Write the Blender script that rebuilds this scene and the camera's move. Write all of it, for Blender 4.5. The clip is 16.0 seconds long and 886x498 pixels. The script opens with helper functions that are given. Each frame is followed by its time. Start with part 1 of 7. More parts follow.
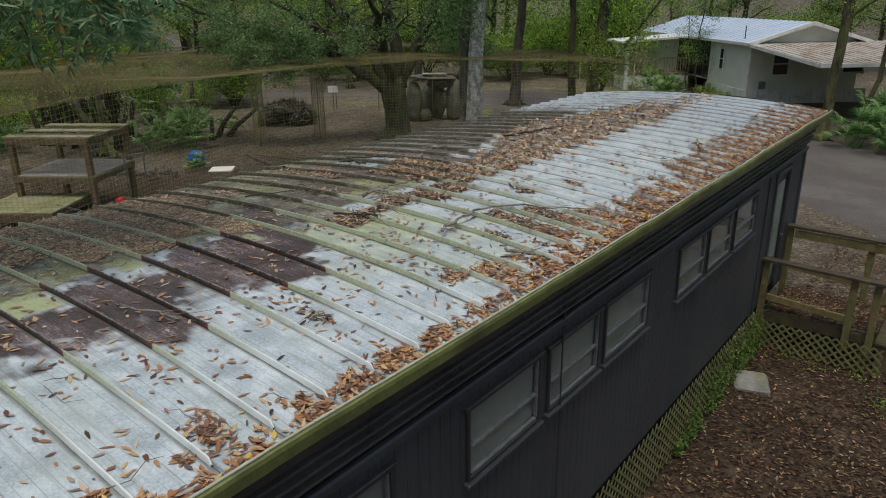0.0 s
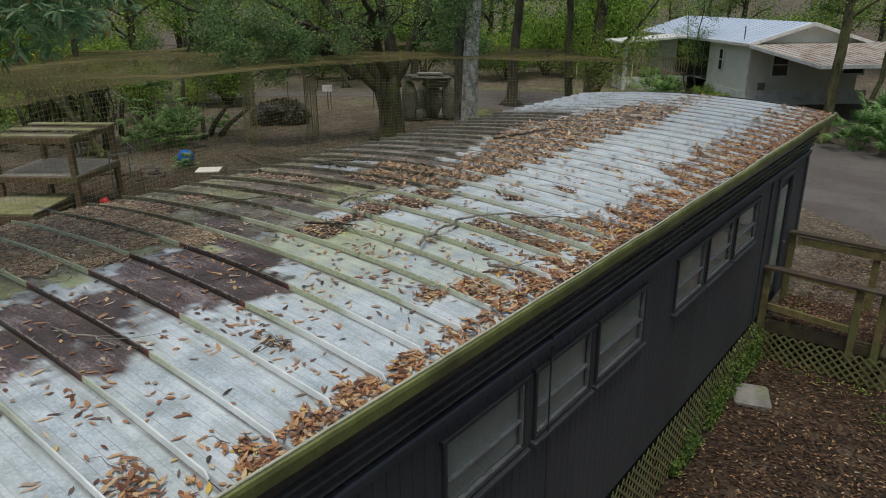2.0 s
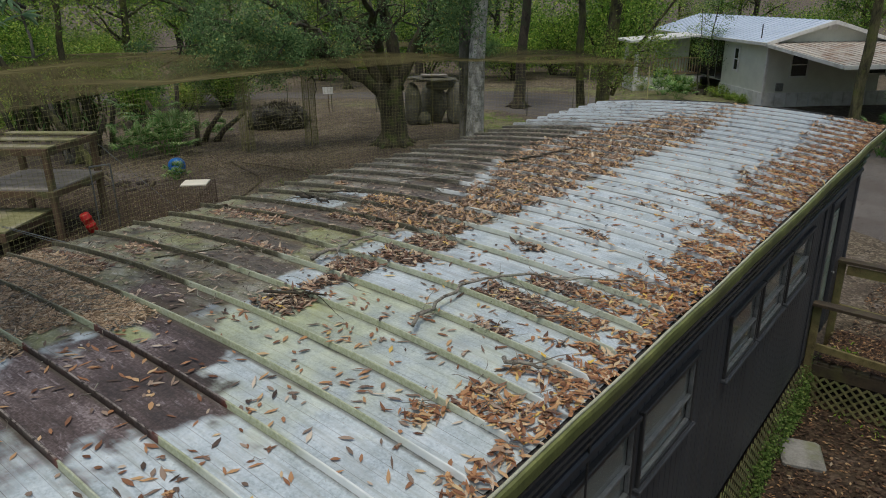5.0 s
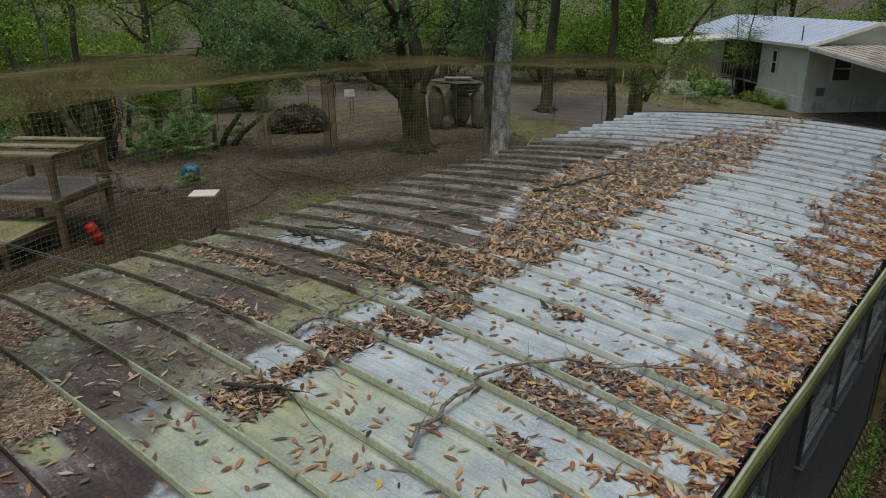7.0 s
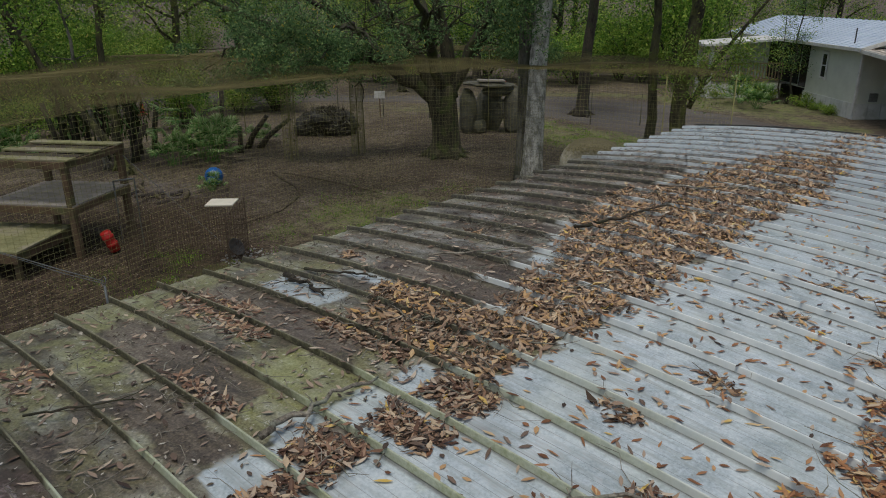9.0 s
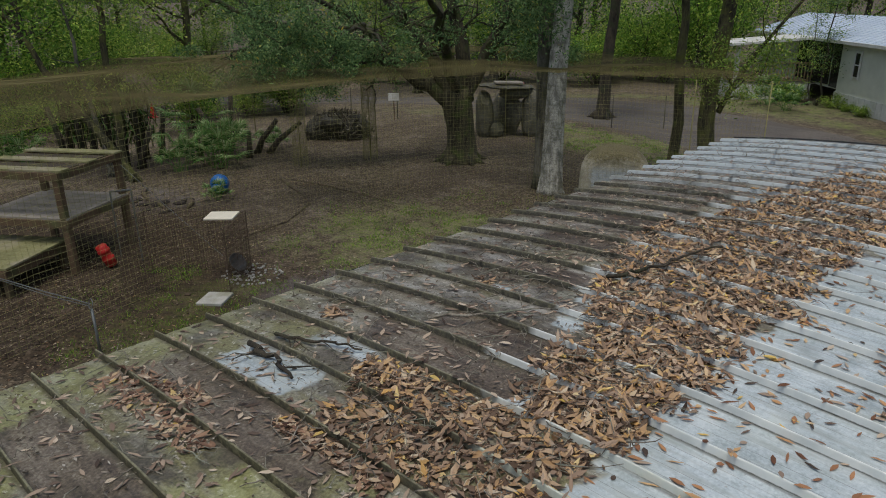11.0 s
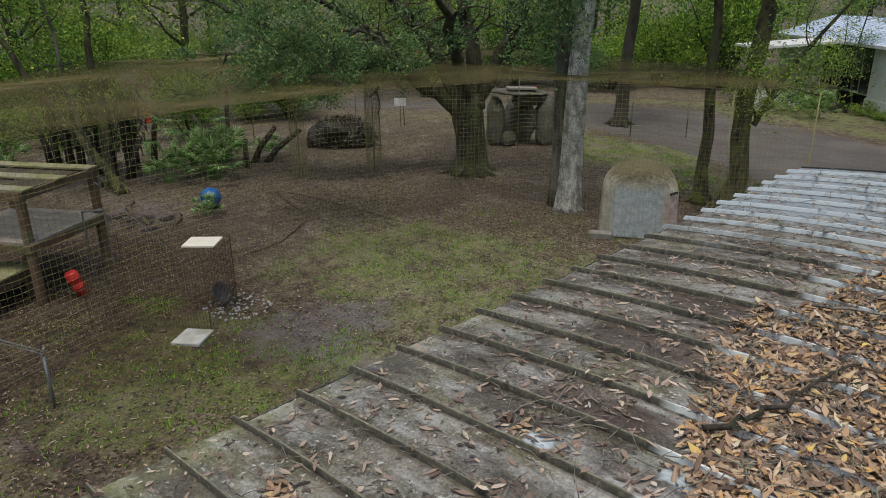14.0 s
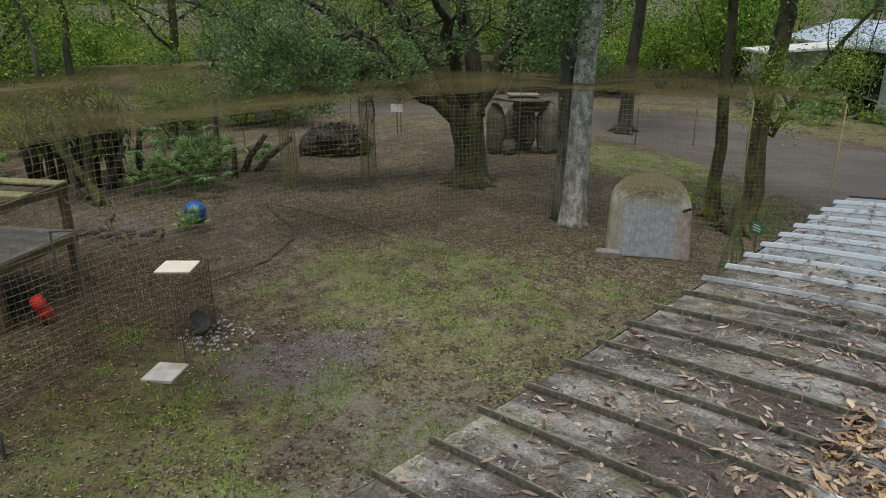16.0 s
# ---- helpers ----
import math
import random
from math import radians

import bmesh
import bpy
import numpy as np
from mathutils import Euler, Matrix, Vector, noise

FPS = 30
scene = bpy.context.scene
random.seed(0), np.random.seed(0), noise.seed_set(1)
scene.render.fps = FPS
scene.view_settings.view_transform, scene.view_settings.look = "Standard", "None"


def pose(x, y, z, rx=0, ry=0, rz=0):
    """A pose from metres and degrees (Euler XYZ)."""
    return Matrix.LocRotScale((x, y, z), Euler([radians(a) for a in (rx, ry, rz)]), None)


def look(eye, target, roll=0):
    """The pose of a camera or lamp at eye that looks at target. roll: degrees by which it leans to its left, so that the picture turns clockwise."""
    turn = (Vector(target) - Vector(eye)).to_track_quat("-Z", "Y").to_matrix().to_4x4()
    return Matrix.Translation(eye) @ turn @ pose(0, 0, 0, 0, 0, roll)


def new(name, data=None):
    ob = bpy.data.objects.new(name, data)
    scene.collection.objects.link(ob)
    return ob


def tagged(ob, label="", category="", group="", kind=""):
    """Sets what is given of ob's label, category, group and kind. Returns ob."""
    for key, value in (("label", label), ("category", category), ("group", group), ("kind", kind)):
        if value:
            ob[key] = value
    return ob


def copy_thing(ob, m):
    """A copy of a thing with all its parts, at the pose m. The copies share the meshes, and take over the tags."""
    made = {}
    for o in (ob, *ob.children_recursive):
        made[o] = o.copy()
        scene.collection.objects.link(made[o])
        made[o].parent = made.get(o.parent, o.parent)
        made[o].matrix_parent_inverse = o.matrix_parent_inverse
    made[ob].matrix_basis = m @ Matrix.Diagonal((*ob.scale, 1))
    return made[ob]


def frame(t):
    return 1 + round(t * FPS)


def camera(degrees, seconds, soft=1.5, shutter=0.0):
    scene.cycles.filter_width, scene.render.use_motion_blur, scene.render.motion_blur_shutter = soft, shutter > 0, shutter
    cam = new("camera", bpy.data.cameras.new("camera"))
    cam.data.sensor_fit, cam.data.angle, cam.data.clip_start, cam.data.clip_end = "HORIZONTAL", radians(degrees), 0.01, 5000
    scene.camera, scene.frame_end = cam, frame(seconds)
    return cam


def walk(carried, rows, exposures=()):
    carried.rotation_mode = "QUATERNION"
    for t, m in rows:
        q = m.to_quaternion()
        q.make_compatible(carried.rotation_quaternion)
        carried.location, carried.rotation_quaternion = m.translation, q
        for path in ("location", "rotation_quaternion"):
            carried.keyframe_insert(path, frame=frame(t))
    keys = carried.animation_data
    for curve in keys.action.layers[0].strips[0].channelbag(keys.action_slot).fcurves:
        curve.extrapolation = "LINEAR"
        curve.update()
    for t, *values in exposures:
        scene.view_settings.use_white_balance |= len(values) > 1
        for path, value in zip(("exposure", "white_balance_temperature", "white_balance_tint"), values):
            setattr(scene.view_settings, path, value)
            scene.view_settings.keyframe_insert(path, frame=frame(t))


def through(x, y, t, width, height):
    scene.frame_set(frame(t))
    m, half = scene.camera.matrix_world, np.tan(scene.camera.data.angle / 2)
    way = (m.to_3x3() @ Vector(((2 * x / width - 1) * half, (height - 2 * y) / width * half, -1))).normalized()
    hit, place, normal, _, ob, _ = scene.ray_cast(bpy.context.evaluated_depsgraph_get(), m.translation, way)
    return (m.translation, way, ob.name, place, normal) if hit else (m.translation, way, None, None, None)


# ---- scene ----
cam = camera(64.5, 16.0, 1.0)
PATH = [
    (0, (0.06, 0.068, 4.859), (-1.108, 1.546, 4.188), -0.8),
    (0.5, (0.073, 0.122, 4.846), (-1.094, 1.601, 4.175), -0.8),
    (1, (0.036, 0.218, 4.825), (-1.129, 1.698, 4.153), -0.8),
    (1.5, (-0.007, 0.324, 4.822), (-1.173, 1.804, 4.15), -0.8),
    (2, (-0.089, 0.467, 4.811), (-1.252, 1.948, 4.139), -0.5),
    (2.5, (-0.187, 0.614, 4.805), (-1.352, 2.094, 4.132), -0.8),
    (3, (-0.293, 0.76, 4.811), (-1.458, 2.239, 4.138), -0.8),
    (3.5, (-0.418, 0.912, 4.811), (-1.583, 2.392, 4.138), -0.7),
    (4, (-0.543, 1.08, 4.807), (-1.709, 2.558, 4.134), -0.7),
    (6.5, (-1.244, 2.043, 4.863), (-2.455, 3.483, 4.185), -0.7),
    (7, (-1.381, 2.239, 4.853), (-2.608, 3.666, 4.176), -0.7),
    (7.5, (-1.532, 2.425, 4.853), (-2.767, 3.844, 4.173), -0.9),
    (8, (-1.671, 2.598, 4.861), (-2.92, 4.005, 4.182), -0.7),
    (8.5, (-1.795, 2.766, 4.869), (-3.062, 4.158, 4.192), -0.5),
    (9, (-1.922, 2.94, 4.872), (-3.213, 4.308, 4.194), -0.6),
    (11.5, (-2.67, 3.835, 4.886), (-3.999, 5.166, 4.205), -0.8),
    (12, (-2.851, 4.003, 4.885), (-4.183, 5.33, 4.204), -0.6),
    (12.5, (-3.03, 4.183, 4.887), (-4.367, 5.506, 4.206), -0.7),
    (13, (-3.205, 4.359, 4.886), (-4.545, 5.679, 4.205), -0.7),
    (13.5, (-3.387, 4.546, 4.882), (-4.728, 5.865, 4.202), -0.7),
    (14, (-3.569, 4.74, 4.882), (-4.91, 6.058, 4.202), -0.7),
    (14.5, (-3.745, 4.932, 4.885), (-5.087, 6.251, 4.205), -0.6),
    (15, (-3.943, 5.123, 4.889), (-5.283, 6.443, 4.21), -0.7),
    (15.5, (-4.116, 5.303, 4.892), (-5.456, 6.624, 4.215), -0.7),
    (16, (-4.252, 5.456, 4.896), (-5.592, 6.778, 4.221), -0.6),
]
walk(cam, [(t, look(eye, target, roll)) for t, eye, target, roll in PATH],
     exposures=[(0, -0.1, 6600, 4.5), (7.2, -0.32, 6600, 4.5), (9.0, -0.45, 6600, 4.5), (12.5, -0.12, 6600, 4.5), (16, 0.14, 6600, 4.5)])

# ---- world and light: an overcast winter sky ----
world = bpy.data.worlds.new("sky")
scene.world = world
world.use_nodes = True
wn = world.node_tree.nodes
sky = wn.new("ShaderNodeTexSky")
sky.sky_type, sky.sun_disc = "NISHITA", False
sky.sun_elevation, sky.sun_rotation = radians(74), radians(150)
sky.air_density, sky.dust_density, sky.ozone_density = 1.0, 4.0, 1.0
world.node_tree.links.new(sky.outputs[0], wn["Background"].inputs[0])
wn["Background"].inputs[1].default_value = 0.13
sun_data = bpy.data.lights.new("sun", "SUN")
sun_data.energy, sun_data.angle, sun_data.color = 1.4, radians(22), (1.0, 0.96, 0.9)
sun = new("sun", sun_data)
sun.matrix_world = look((0, 0, 30), (-math.sin(radians(150)), -math.cos(radians(150)), 30 - math.tan(radians(74))))


# ---- builders ----
class MB:
    """Gathers the vertices and faces of one mesh."""

    def __init__(self):
        self.v, self.f, self.n = [], [], 0

    def add(self, verts, faces):
        verts = [tuple(p) for p in verts]
        self.f.extend(tuple(i + self.n for i in f) for f in faces)
        self.v.extend(verts)
        self.n += len(verts)

    def box(self, c, s, m=None, bev=0.0):
        """A box with centre c and full size s, its upright edges cut by bev."""
        hx, hy, hz = s[0] / 2, s[1] / 2, s[2] / 2
        if bev:
            b = min(bev, hx * .9, hy * .9, hz * .9)
            ring = [(-hx + b, -hy), (hx - b, -hy), (hx, -hy + b), (hx, hy - b), (hx - b, hy), (-hx + b, hy), (-hx, hy - b), (-hx, -hy + b)]
            inn = [(x * (1 - b / hx), y * (1 - b / hy)) for x, y in ring]
            vs = [(x, y, -hz) for x, y in ring] + [(x, y, hz - b) for x, y in ring] + [(x, y, hz) for x, y in inn]
            fs = [tuple(range(7, -1, -1)), tuple(range(16, 24))]
            for k in range(2):
                fs += [(8 * k + i, 8 * k + (i + 1) % 8, 8 * k + 8 + (i + 1) % 8, 8 * k + 8 + i) for i in range(8)]
        else:
            vs = [(x, y, z) for z in (-hz, hz) for x, y in ((-hx, -hy), (hx, -hy), (hx, hy), (-hx, hy))]
            fs = [(3, 2, 1, 0), (4, 5, 6, 7), (0, 1, 5, 4), (1, 2, 6, 5), (2, 3, 7, 6), (3, 0, 4, 7)]
        m = Matrix.Translation(c) @ (m or Matrix())
        self.add([m @ Vector(p) for p in vs], fs)
        return self

    def beam(self, p, q, w, h, bev=0.004):
        """A timber from p to q, w wide and h deep."""
        p, q = Vector(p), Vector(q)
        d = q - p
        up = Vector((0, 0, 1)) if abs(d.normalized().z) < .95 else Vector((0, 1, 0))
        y = d.normalized()
        x = y.cross(up).normalized()
        z = x.cross(y)
        m = Matrix((x, y, z)).transposed().to_4x4()
        return self.box((p + q) / 2, (w, d.length, h), m, bev)

    def tube(self, pts, radii, sides=8, cap=True, wob=0.0, rnd=None):
        pts = [Vector(p) for p in pts]
        x = None
        vs = []
        for i, p in enumerate(pts):
            d = (pts[min(i + 1, len(pts) - 1)] - pts[max(i - 1, 0)]).normalized()
            if x is None:
                x = d.orthogonal().normalized()
            x = (x - d * x.dot(d)).normalized()
            y = d.cross(x)
            for k in range(sides):
                a = 2 * math.pi * k / sides
                r = radii[i] * (1 + (wob * (rnd.random() - .5) if rnd else 0))
                vs.append(p + (x * math.cos(a) + y * math.sin(a)) * r)
        fs = [(i * sides + k, i * sides + (k + 1) % sides, (i + 1) * sides + (k + 1) % sides, (i + 1) * sides + k)
              for i in range(len(pts) - 1) for k in range(sides)]
        if cap:
            fs += [tuple(range(sides - 1, -1, -1)), tuple(range((len(pts) - 1) * sides, len(pts) * sides))]
        self.add(vs, fs)
        return self

    def lathe(self, c, prof, sides=24):
        """A turned form: prof is (radius, height) from the bottom up."""
        vs = [(c[0] + r * math.cos(2 * math.pi * k / sides), c[1] + r * math.sin(2 * math.pi * k / sides), c[2] + z) for r, z in prof for k in range(sides)]
        n = len(prof)
        fs = [(i * sides + k, i * sides + (k + 1) % sides, (i + 1) * sides + (k + 1) % sides, (i + 1) * sides + k) for i in range(n - 1) for k in range(sides)]
        fs += [tuple(range(sides - 1, -1, -1)), tuple(range((n - 1) * sides, n * sides))]
        self.add(vs, fs)
        return self

    def mesh(self, name, material, smooth=False):
        me = bpy.data.meshes.new(name)
        me.from_pydata(self.v, [], self.f)
        me.materials.append(material)
        if smooth:
            me.shade_smooth()
        return me


def np_mesh(name, verts, faces, material, smooth=False):
    """A mesh from arrays; all faces have as many corners."""
    me = bpy.data.meshes.new(name)
    k = faces.shape[1]
    me.vertices.add(len(verts))
    me.vertices.foreach_set("co", np.ascontiguousarray(verts, np.float32).ravel())
    me.loops.add(faces.size)
    me.loops.foreach_set("vertex_index", np.ascontiguousarray(faces, np.int32).ravel())
    me.polygons.add(len(faces))
    me.polygons.foreach_set("loop_start", np.arange(0, faces.size, k, dtype=np.int32))
    me.update(calc_edges=True)
    me.materials.append(material)
    if smooth:
        me.shade_smooth()
    return me


def thing(name, label, category, at=(0, 0, 0), rz=0.0, group="", kind=""):
    ob = tagged(new(name), label, category, group, kind)
    ob.empty_display_size = 0.1
    ob.matrix_basis = pose(*at, 0, 0, rz)
    return ob


def part(name, mb, material, parent, label="", smooth=False):
    me = mb if isinstance(mb, bpy.types.Mesh) else mb.mesh(name, material, smooth)
    ob = new(name, me)
    ob.parent = parent
    if label:
        tagged(ob, label)
    return ob


def solo(name, mb, material, label, category, group="", kind="", smooth=False):
    me = mb if isinstance(mb, bpy.types.Mesh) else mb.mesh(name, material, smooth)
    return tagged(new(name, me), label, category, group, kind)


def leaves(centres, rnd, length, width, up=0.0, fold=0.25, curl=0.15, droop=0.0):
    """Leaf blades of four triangles each round the given centres. up: how flat they lie (1: level)."""
    n = len(centres)
    d = rnd.normal(size=(n, 3))
    d[:, 2] *= (1 - up)
    d[:, 2] -= droop
    d /= np.linalg.norm(d, axis=1)[:, None] + 1e-9
    nr = rnd.normal(size=(n, 3)) * (1 - up * .85)
    nr[:, 2] += .3 + up * 3
    s = np.cross(d, nr)
    s /= np.linalg.norm(s, axis=1)[:, None] + 1e-9
    nr = np.cross(s, d)
    L = rnd.uniform(*length, size=(n, 1)) * .5
    W = rnd.uniform(*width, size=(n, 1)) * .5
    F = W * fold * rnd.uniform(-.2, 1.6, size=(n, 1))
    C = L * curl * rnd.uniform(-1, 2, size=(n, 1))
    c = np.asarray(centres)
    V = np.stack([c - d * L - nr * C * .6, c - d * L * .3 + s * W + nr * F, c + d * L * .4 + s * W * .8 + nr * (F - C * .1),
                  c + d * L + nr * C, c + d * L * .4 - s * W * .8 + nr * (F - C * .1), c - d * L * .3 - s * W + nr * F], 1).reshape(-1, 3)
    q = np.array([[0, 1, 2, 3], [0, 3, 4, 5]])
    faces = (np.arange(n)[:, None, None] * 6 + q).reshape(-1, 4)
    return V, faces


def n2(x, y, s=1.0, z=0.0):
    return noise.noise(Vector((x * s, y * s, z)))


def fbm(x, y, s, z=0.0):
    return .6 * n2(x, y, s, z) + .3 * n2(x, y, s * 2.3, z + 7) + .15 * n2(x, y, s * 5.1, z + 13)


# ---- materials ----
def shader(name, rough=0.7, metal=0.0, spec=None):
    m = bpy.data.materials.new(name)
    m.use_nodes = True
    b = m.node_tree.nodes["Principled BSDF"]
    b.inputs["Roughness"].default_value, b.inputs["Metallic"].default_value = rough, metal
    if spec is not None:
        b.inputs["Specular IOR Level"].default_value = spec
    return m, m.node_tree, b


def ramp(nt, fac, stops, smooth=False):
    r = nt.nodes.new("ShaderNodeValToRGB")
    e = r.color_ramp.elements
    while len(e) < len(stops):
        e.new(.5)
    for el, (p, c) in zip(e, stops):
        el.position, el.color = p, (*c, 1) if len(c) == 3 else c
    nt.links.new(fac, r.inputs[0])
    return r.outputs[0]


def tex(nt, scale, detail=4.0, rough=.55, vec=None, kind="ShaderNodeTexNoise"):
    t = nt.nodes.new(kind)
    t.inputs["Scale"].default_value = scale
    if kind == "ShaderNodeTexNoise":
        t.inputs["Detail"].default_value, t.inputs["Roughness"].default_value = detail, rough
    if vec is None:
        vec = nt.nodes.new("ShaderNodeNewGeometry").outputs["Position"]
    nt.links.new(vec, t.inputs["Vector"])
    return t


def stretch(nt, sx, sy, sz):
    g = nt.nodes.new("ShaderNodeNewGeometry")
    m = nt.nodes.new("ShaderNodeMapping")
    m.inputs["Scale"].default_value = (sx, sy, sz)
    nt.links.new(g.outputs["Position"], m.inputs["Vector"])
    return m.outputs["Vector"]


def mixc(nt, fac, a, b, mode="MIX"):
    m = nt.nodes.new("ShaderNodeMix")
    m.data_type, m.blend_type = "RGBA", mode
    for sock, val in ((m.inputs[0], fac), (m.inputs[6], a), (m.inputs[7], b)):
        if isinstance(val, bpy.types.NodeSocket):
            nt.links.new(val, sock)
        else:
            sock.default_value = val if isinstance(val, (int, float)) else (*val, 1)
    return m.outputs[2]


def mathn(nt, op, a, b=0.0, clamp=False):
    m = nt.nodes.new("ShaderNodeMath")
    m.operation, m.use_clamp = op, clamp
    for sock, val in zip(m.inputs, (a, b)):
        if isinstance(val, bpy.types.NodeSocket):
            nt.links.new(val, sock)
        else:
            sock.default_value = val
    return m.outputs[0]


def bump(nt, bsdf, height, strength=.3, dist=.01):
    b = nt.nodes.new("ShaderNodeBump")
    b.inputs["Strength"].default_value, b.inputs["Distance"].default_value = strength, dist
    nt.links.new(height, b.inputs["Height"])
    nt.links.new(b.outputs[0], bsdf.inputs["Normal"])


def two_tone(name, dark, light, scale, rough=.75, fine=None, metal=0.0, bumps=.3, vec=None, dist=.01, stain=None, spec=None, tight=.17):
    """Mottled surface: a coarse and a fine noise between two colours, with relief; stain: a third colour in patches."""
    m, nt, b = shader(name, rough, metal, spec)
    v = stretch(nt, *vec) if vec else None
    a = tex(nt, scale, 5, .6, v)
    f = tex(nt, fine or scale * 9, 6, .65, v)
    s = mathn(nt, "ADD", mathn(nt, "MULTIPLY", a.outputs[0], .6), mathn(nt, "MULTIPLY", f.outputs[0], .4))
    c = ramp(nt, s, [(.5 - tight, dark), (.5 + tight, light)])
    if stain:
        p = tex(nt, scale * .45, 6, .6)
        c = mixc(nt, ramp(nt, p.outputs[0], [(.5, (0, 0, 0)), (.66, (1, 1, 1))]), c, stain)
    nt.links.new(c, b.inputs["Base Color"])
    bump(nt, b, f.outputs[0], bumps, dist)
    return m


def leaf_mat(name, stops, rough=.6, through=.35):
    """Foliage: each blade takes its own tone; some light passes through it."""
    m, nt, b = shader(name, rough, spec=.2)
    g = nt.nodes.new("ShaderNodeNewGeometry")
    c = ramp(nt, g.outputs["Random Per Island"], stops)
    big = tex(nt, .5, 2)
    c = mixc(nt, mathn(nt, "MULTIPLY", big.outputs[0], .8), c, (.5, .5, .5), "MULTIPLY")
    nt.links.new(c, b.inputs["Base Color"])
    if through:
        t = nt.nodes.new("ShaderNodeBsdfTranslucent")
        nt.links.new(c, t.inputs["Color"])
        mx = nt.nodes.new("ShaderNodeMixShader")
        mx.inputs[0].default_value = through
        nt.links.new(b.outputs[0], mx.inputs[1])
        nt.links.new(t.outputs[0], mx.inputs[2])
        nt.links.new(mx.outputs[0], nt.nodes["Material Output"].inputs["Surface"])
    return m


M = {}
M["wood_mossy"] = two_tone("mossy_timber", (.075, .06, .022), (.25, .205, .085), 3, .85, vec=(3, 3, 3), stain=(.12, .135, .045))
M["wood_brown"] = two_tone("brown_timber", (.075, .047, .028), (.18, .12, .07), 4, .85, stain=(.12, .12, .05))
M["wood_grey"] = two_tone("grey_boards", (.2, .18, .16), (.36, .33, .29), 4, .85)
M["wood_moss_top"] = two_tone("moss_boards", (.13, .13, .05), (.33, .32, .16), 3, .9, stain=(.3, .27, .2))
M["bark_pale"] = two_tone("pale_bark", (.27, .262, .235), (.76, .75, .69), 9, .9, fine=48, vec=(1, 1, .5), bumps=1, dist=.05, stain=(.2, .2, .17), tight=.075)
M["bark_dark"] = two_tone("dark_bark", (.02, .017, .013), (.085, .07, .05), 5, .95, fine=26, vec=(1, 1, .3), bumps=.9, dist=.03, stain=(.045, .055, .025), tight=.1)
M["bark_oak"] = two_tone("oak_bark", (.02, .018, .012), (.10, .09, .052), 5, .95, fine=30, vec=(1, 1, .25), bumps=1, dist=.05, stain=(.075, .1, .024), tight=.1)
M["bark_moss"] = two_tone("mossy_bark", (.022, .02, .012), (.13, .12, .06), 5, .95, fine=30, vec=(1, 1, .25), bumps=1, dist=.05, stain=(.15, .165, .035), tight=.1)
M["bark_lichen"] = two_tone("lichened_bark", (.035, .032, .018), (.17, .155, .075), 6, .95, fine=30, vec=(1, 1, .25), bumps=1, dist=.05, stain=(.14, .15, .045), tight=.1)
M["bark_log"] = two_tone("rotten_log", (.04, .03, .022), (.15, .115, .08), 6, .95, fine=30, bumps=1, dist=.03, stain=(.11, .1, .04), tight=.1)
M["bark_grey"] = two_tone("grey_brown_bark", (.05, .046, .036), (.24, .225, .19), 6, .95, fine=36, vec=(1, 1, .22), bumps=1, dist=.05, stain=(.1, .105, .06), tight=.1)
M["oak_leaf"] = leaf_mat("oak_leaf", [(0, (.045, .115, .04)), (.4, (.135, .255, .095)), (.85, (.28, .43, .17)), (.97, (.42, .54, .2)), (1, (.7, .55, .08))])
M["wood_leaf"] = leaf_mat("woodland_leaf", [(0, (.045, .12, .018)), (.45, (.16, .33, .045)), (.8, (.34, .53, .075)), (1, (.58, .68, .13))])
M["light_leaf"] = leaf_mat("light_leaf", [(0, (.13, .24, .04)), (.5, (.3, .47, .08)), (.85, (.5, .66, .15)), (1, (.7, .66, .16))])
M["bay_leaf"] = leaf_mat("long_leaf", [(0, (.15, .29, .15)), (.5, (.30, .5, .28)), (.95, (.52, .68, .42)), (.97, (.6, .3, .05)), (1, (.65, .28, .04))], .6, .55)
M["palm_leaf"] = leaf_mat("palmetto_leaf", [(0, (.03, .09, .02)), (.5, (.09, .23, .045)), (.82, (.22, .4, .11)), (1, (.6, .76, .4))], .3)
M["grass"] = leaf_mat("grass_blade", [(0, (.07, .13, .015)), (.4, (.15, .34, .03)), (.75, (.28, .5, .05)), (1, (.42, .46, .1))])
M["dead_leaf"] = leaf_mat("dead_leaf", [(0, (.1, .055, .042)), (.25, (.24, .14, .1)), (.55, (.44, .28, .19)), (.82, (.62, .46, .31)), (.94, (.75, .62, .45)), (1, (.76, .52, .1))], .5, .12)
M["dead_leaf_dull"] = leaf_mat("dull_dead_leaf", [(0, (.07, .05, .042)), (.35, (.25, .18, .14)), (.65, (.43, .325, .25)), (.88, (.6, .48, .37)), (1, (.74, .63, .5))], .6, .08)
M["litter_leaf"] = leaf_mat("old_litter_leaf", [(0, (.03, .024, .018)), (.4, (.1, .078, .055)), (.7, (.22, .175, .12)), (.9, (.35, .285, .2)), (1, (.5, .42, .32))], .7, .05)
M["orange_leaf"] = leaf_mat("orange_dead_leaf", [(0, (.16, .075, .045)), (.25, (.34, .165, .09)), (.55, (.54, .28, .14)), (.82, (.68, .43, .22)), (.94, (.76, .58, .36)), (1, (.82, .56, .1))], .45, .15)
M["wet_leaf"] = leaf_mat("wet_leaf", [(0, (.022, .014, .011)), (.4, (.075, .044, .03)), (.75, (.17, .1, .058)), (.93, (.34, .2, .1)), (1, (.5, .36, .2))], .5, .05)
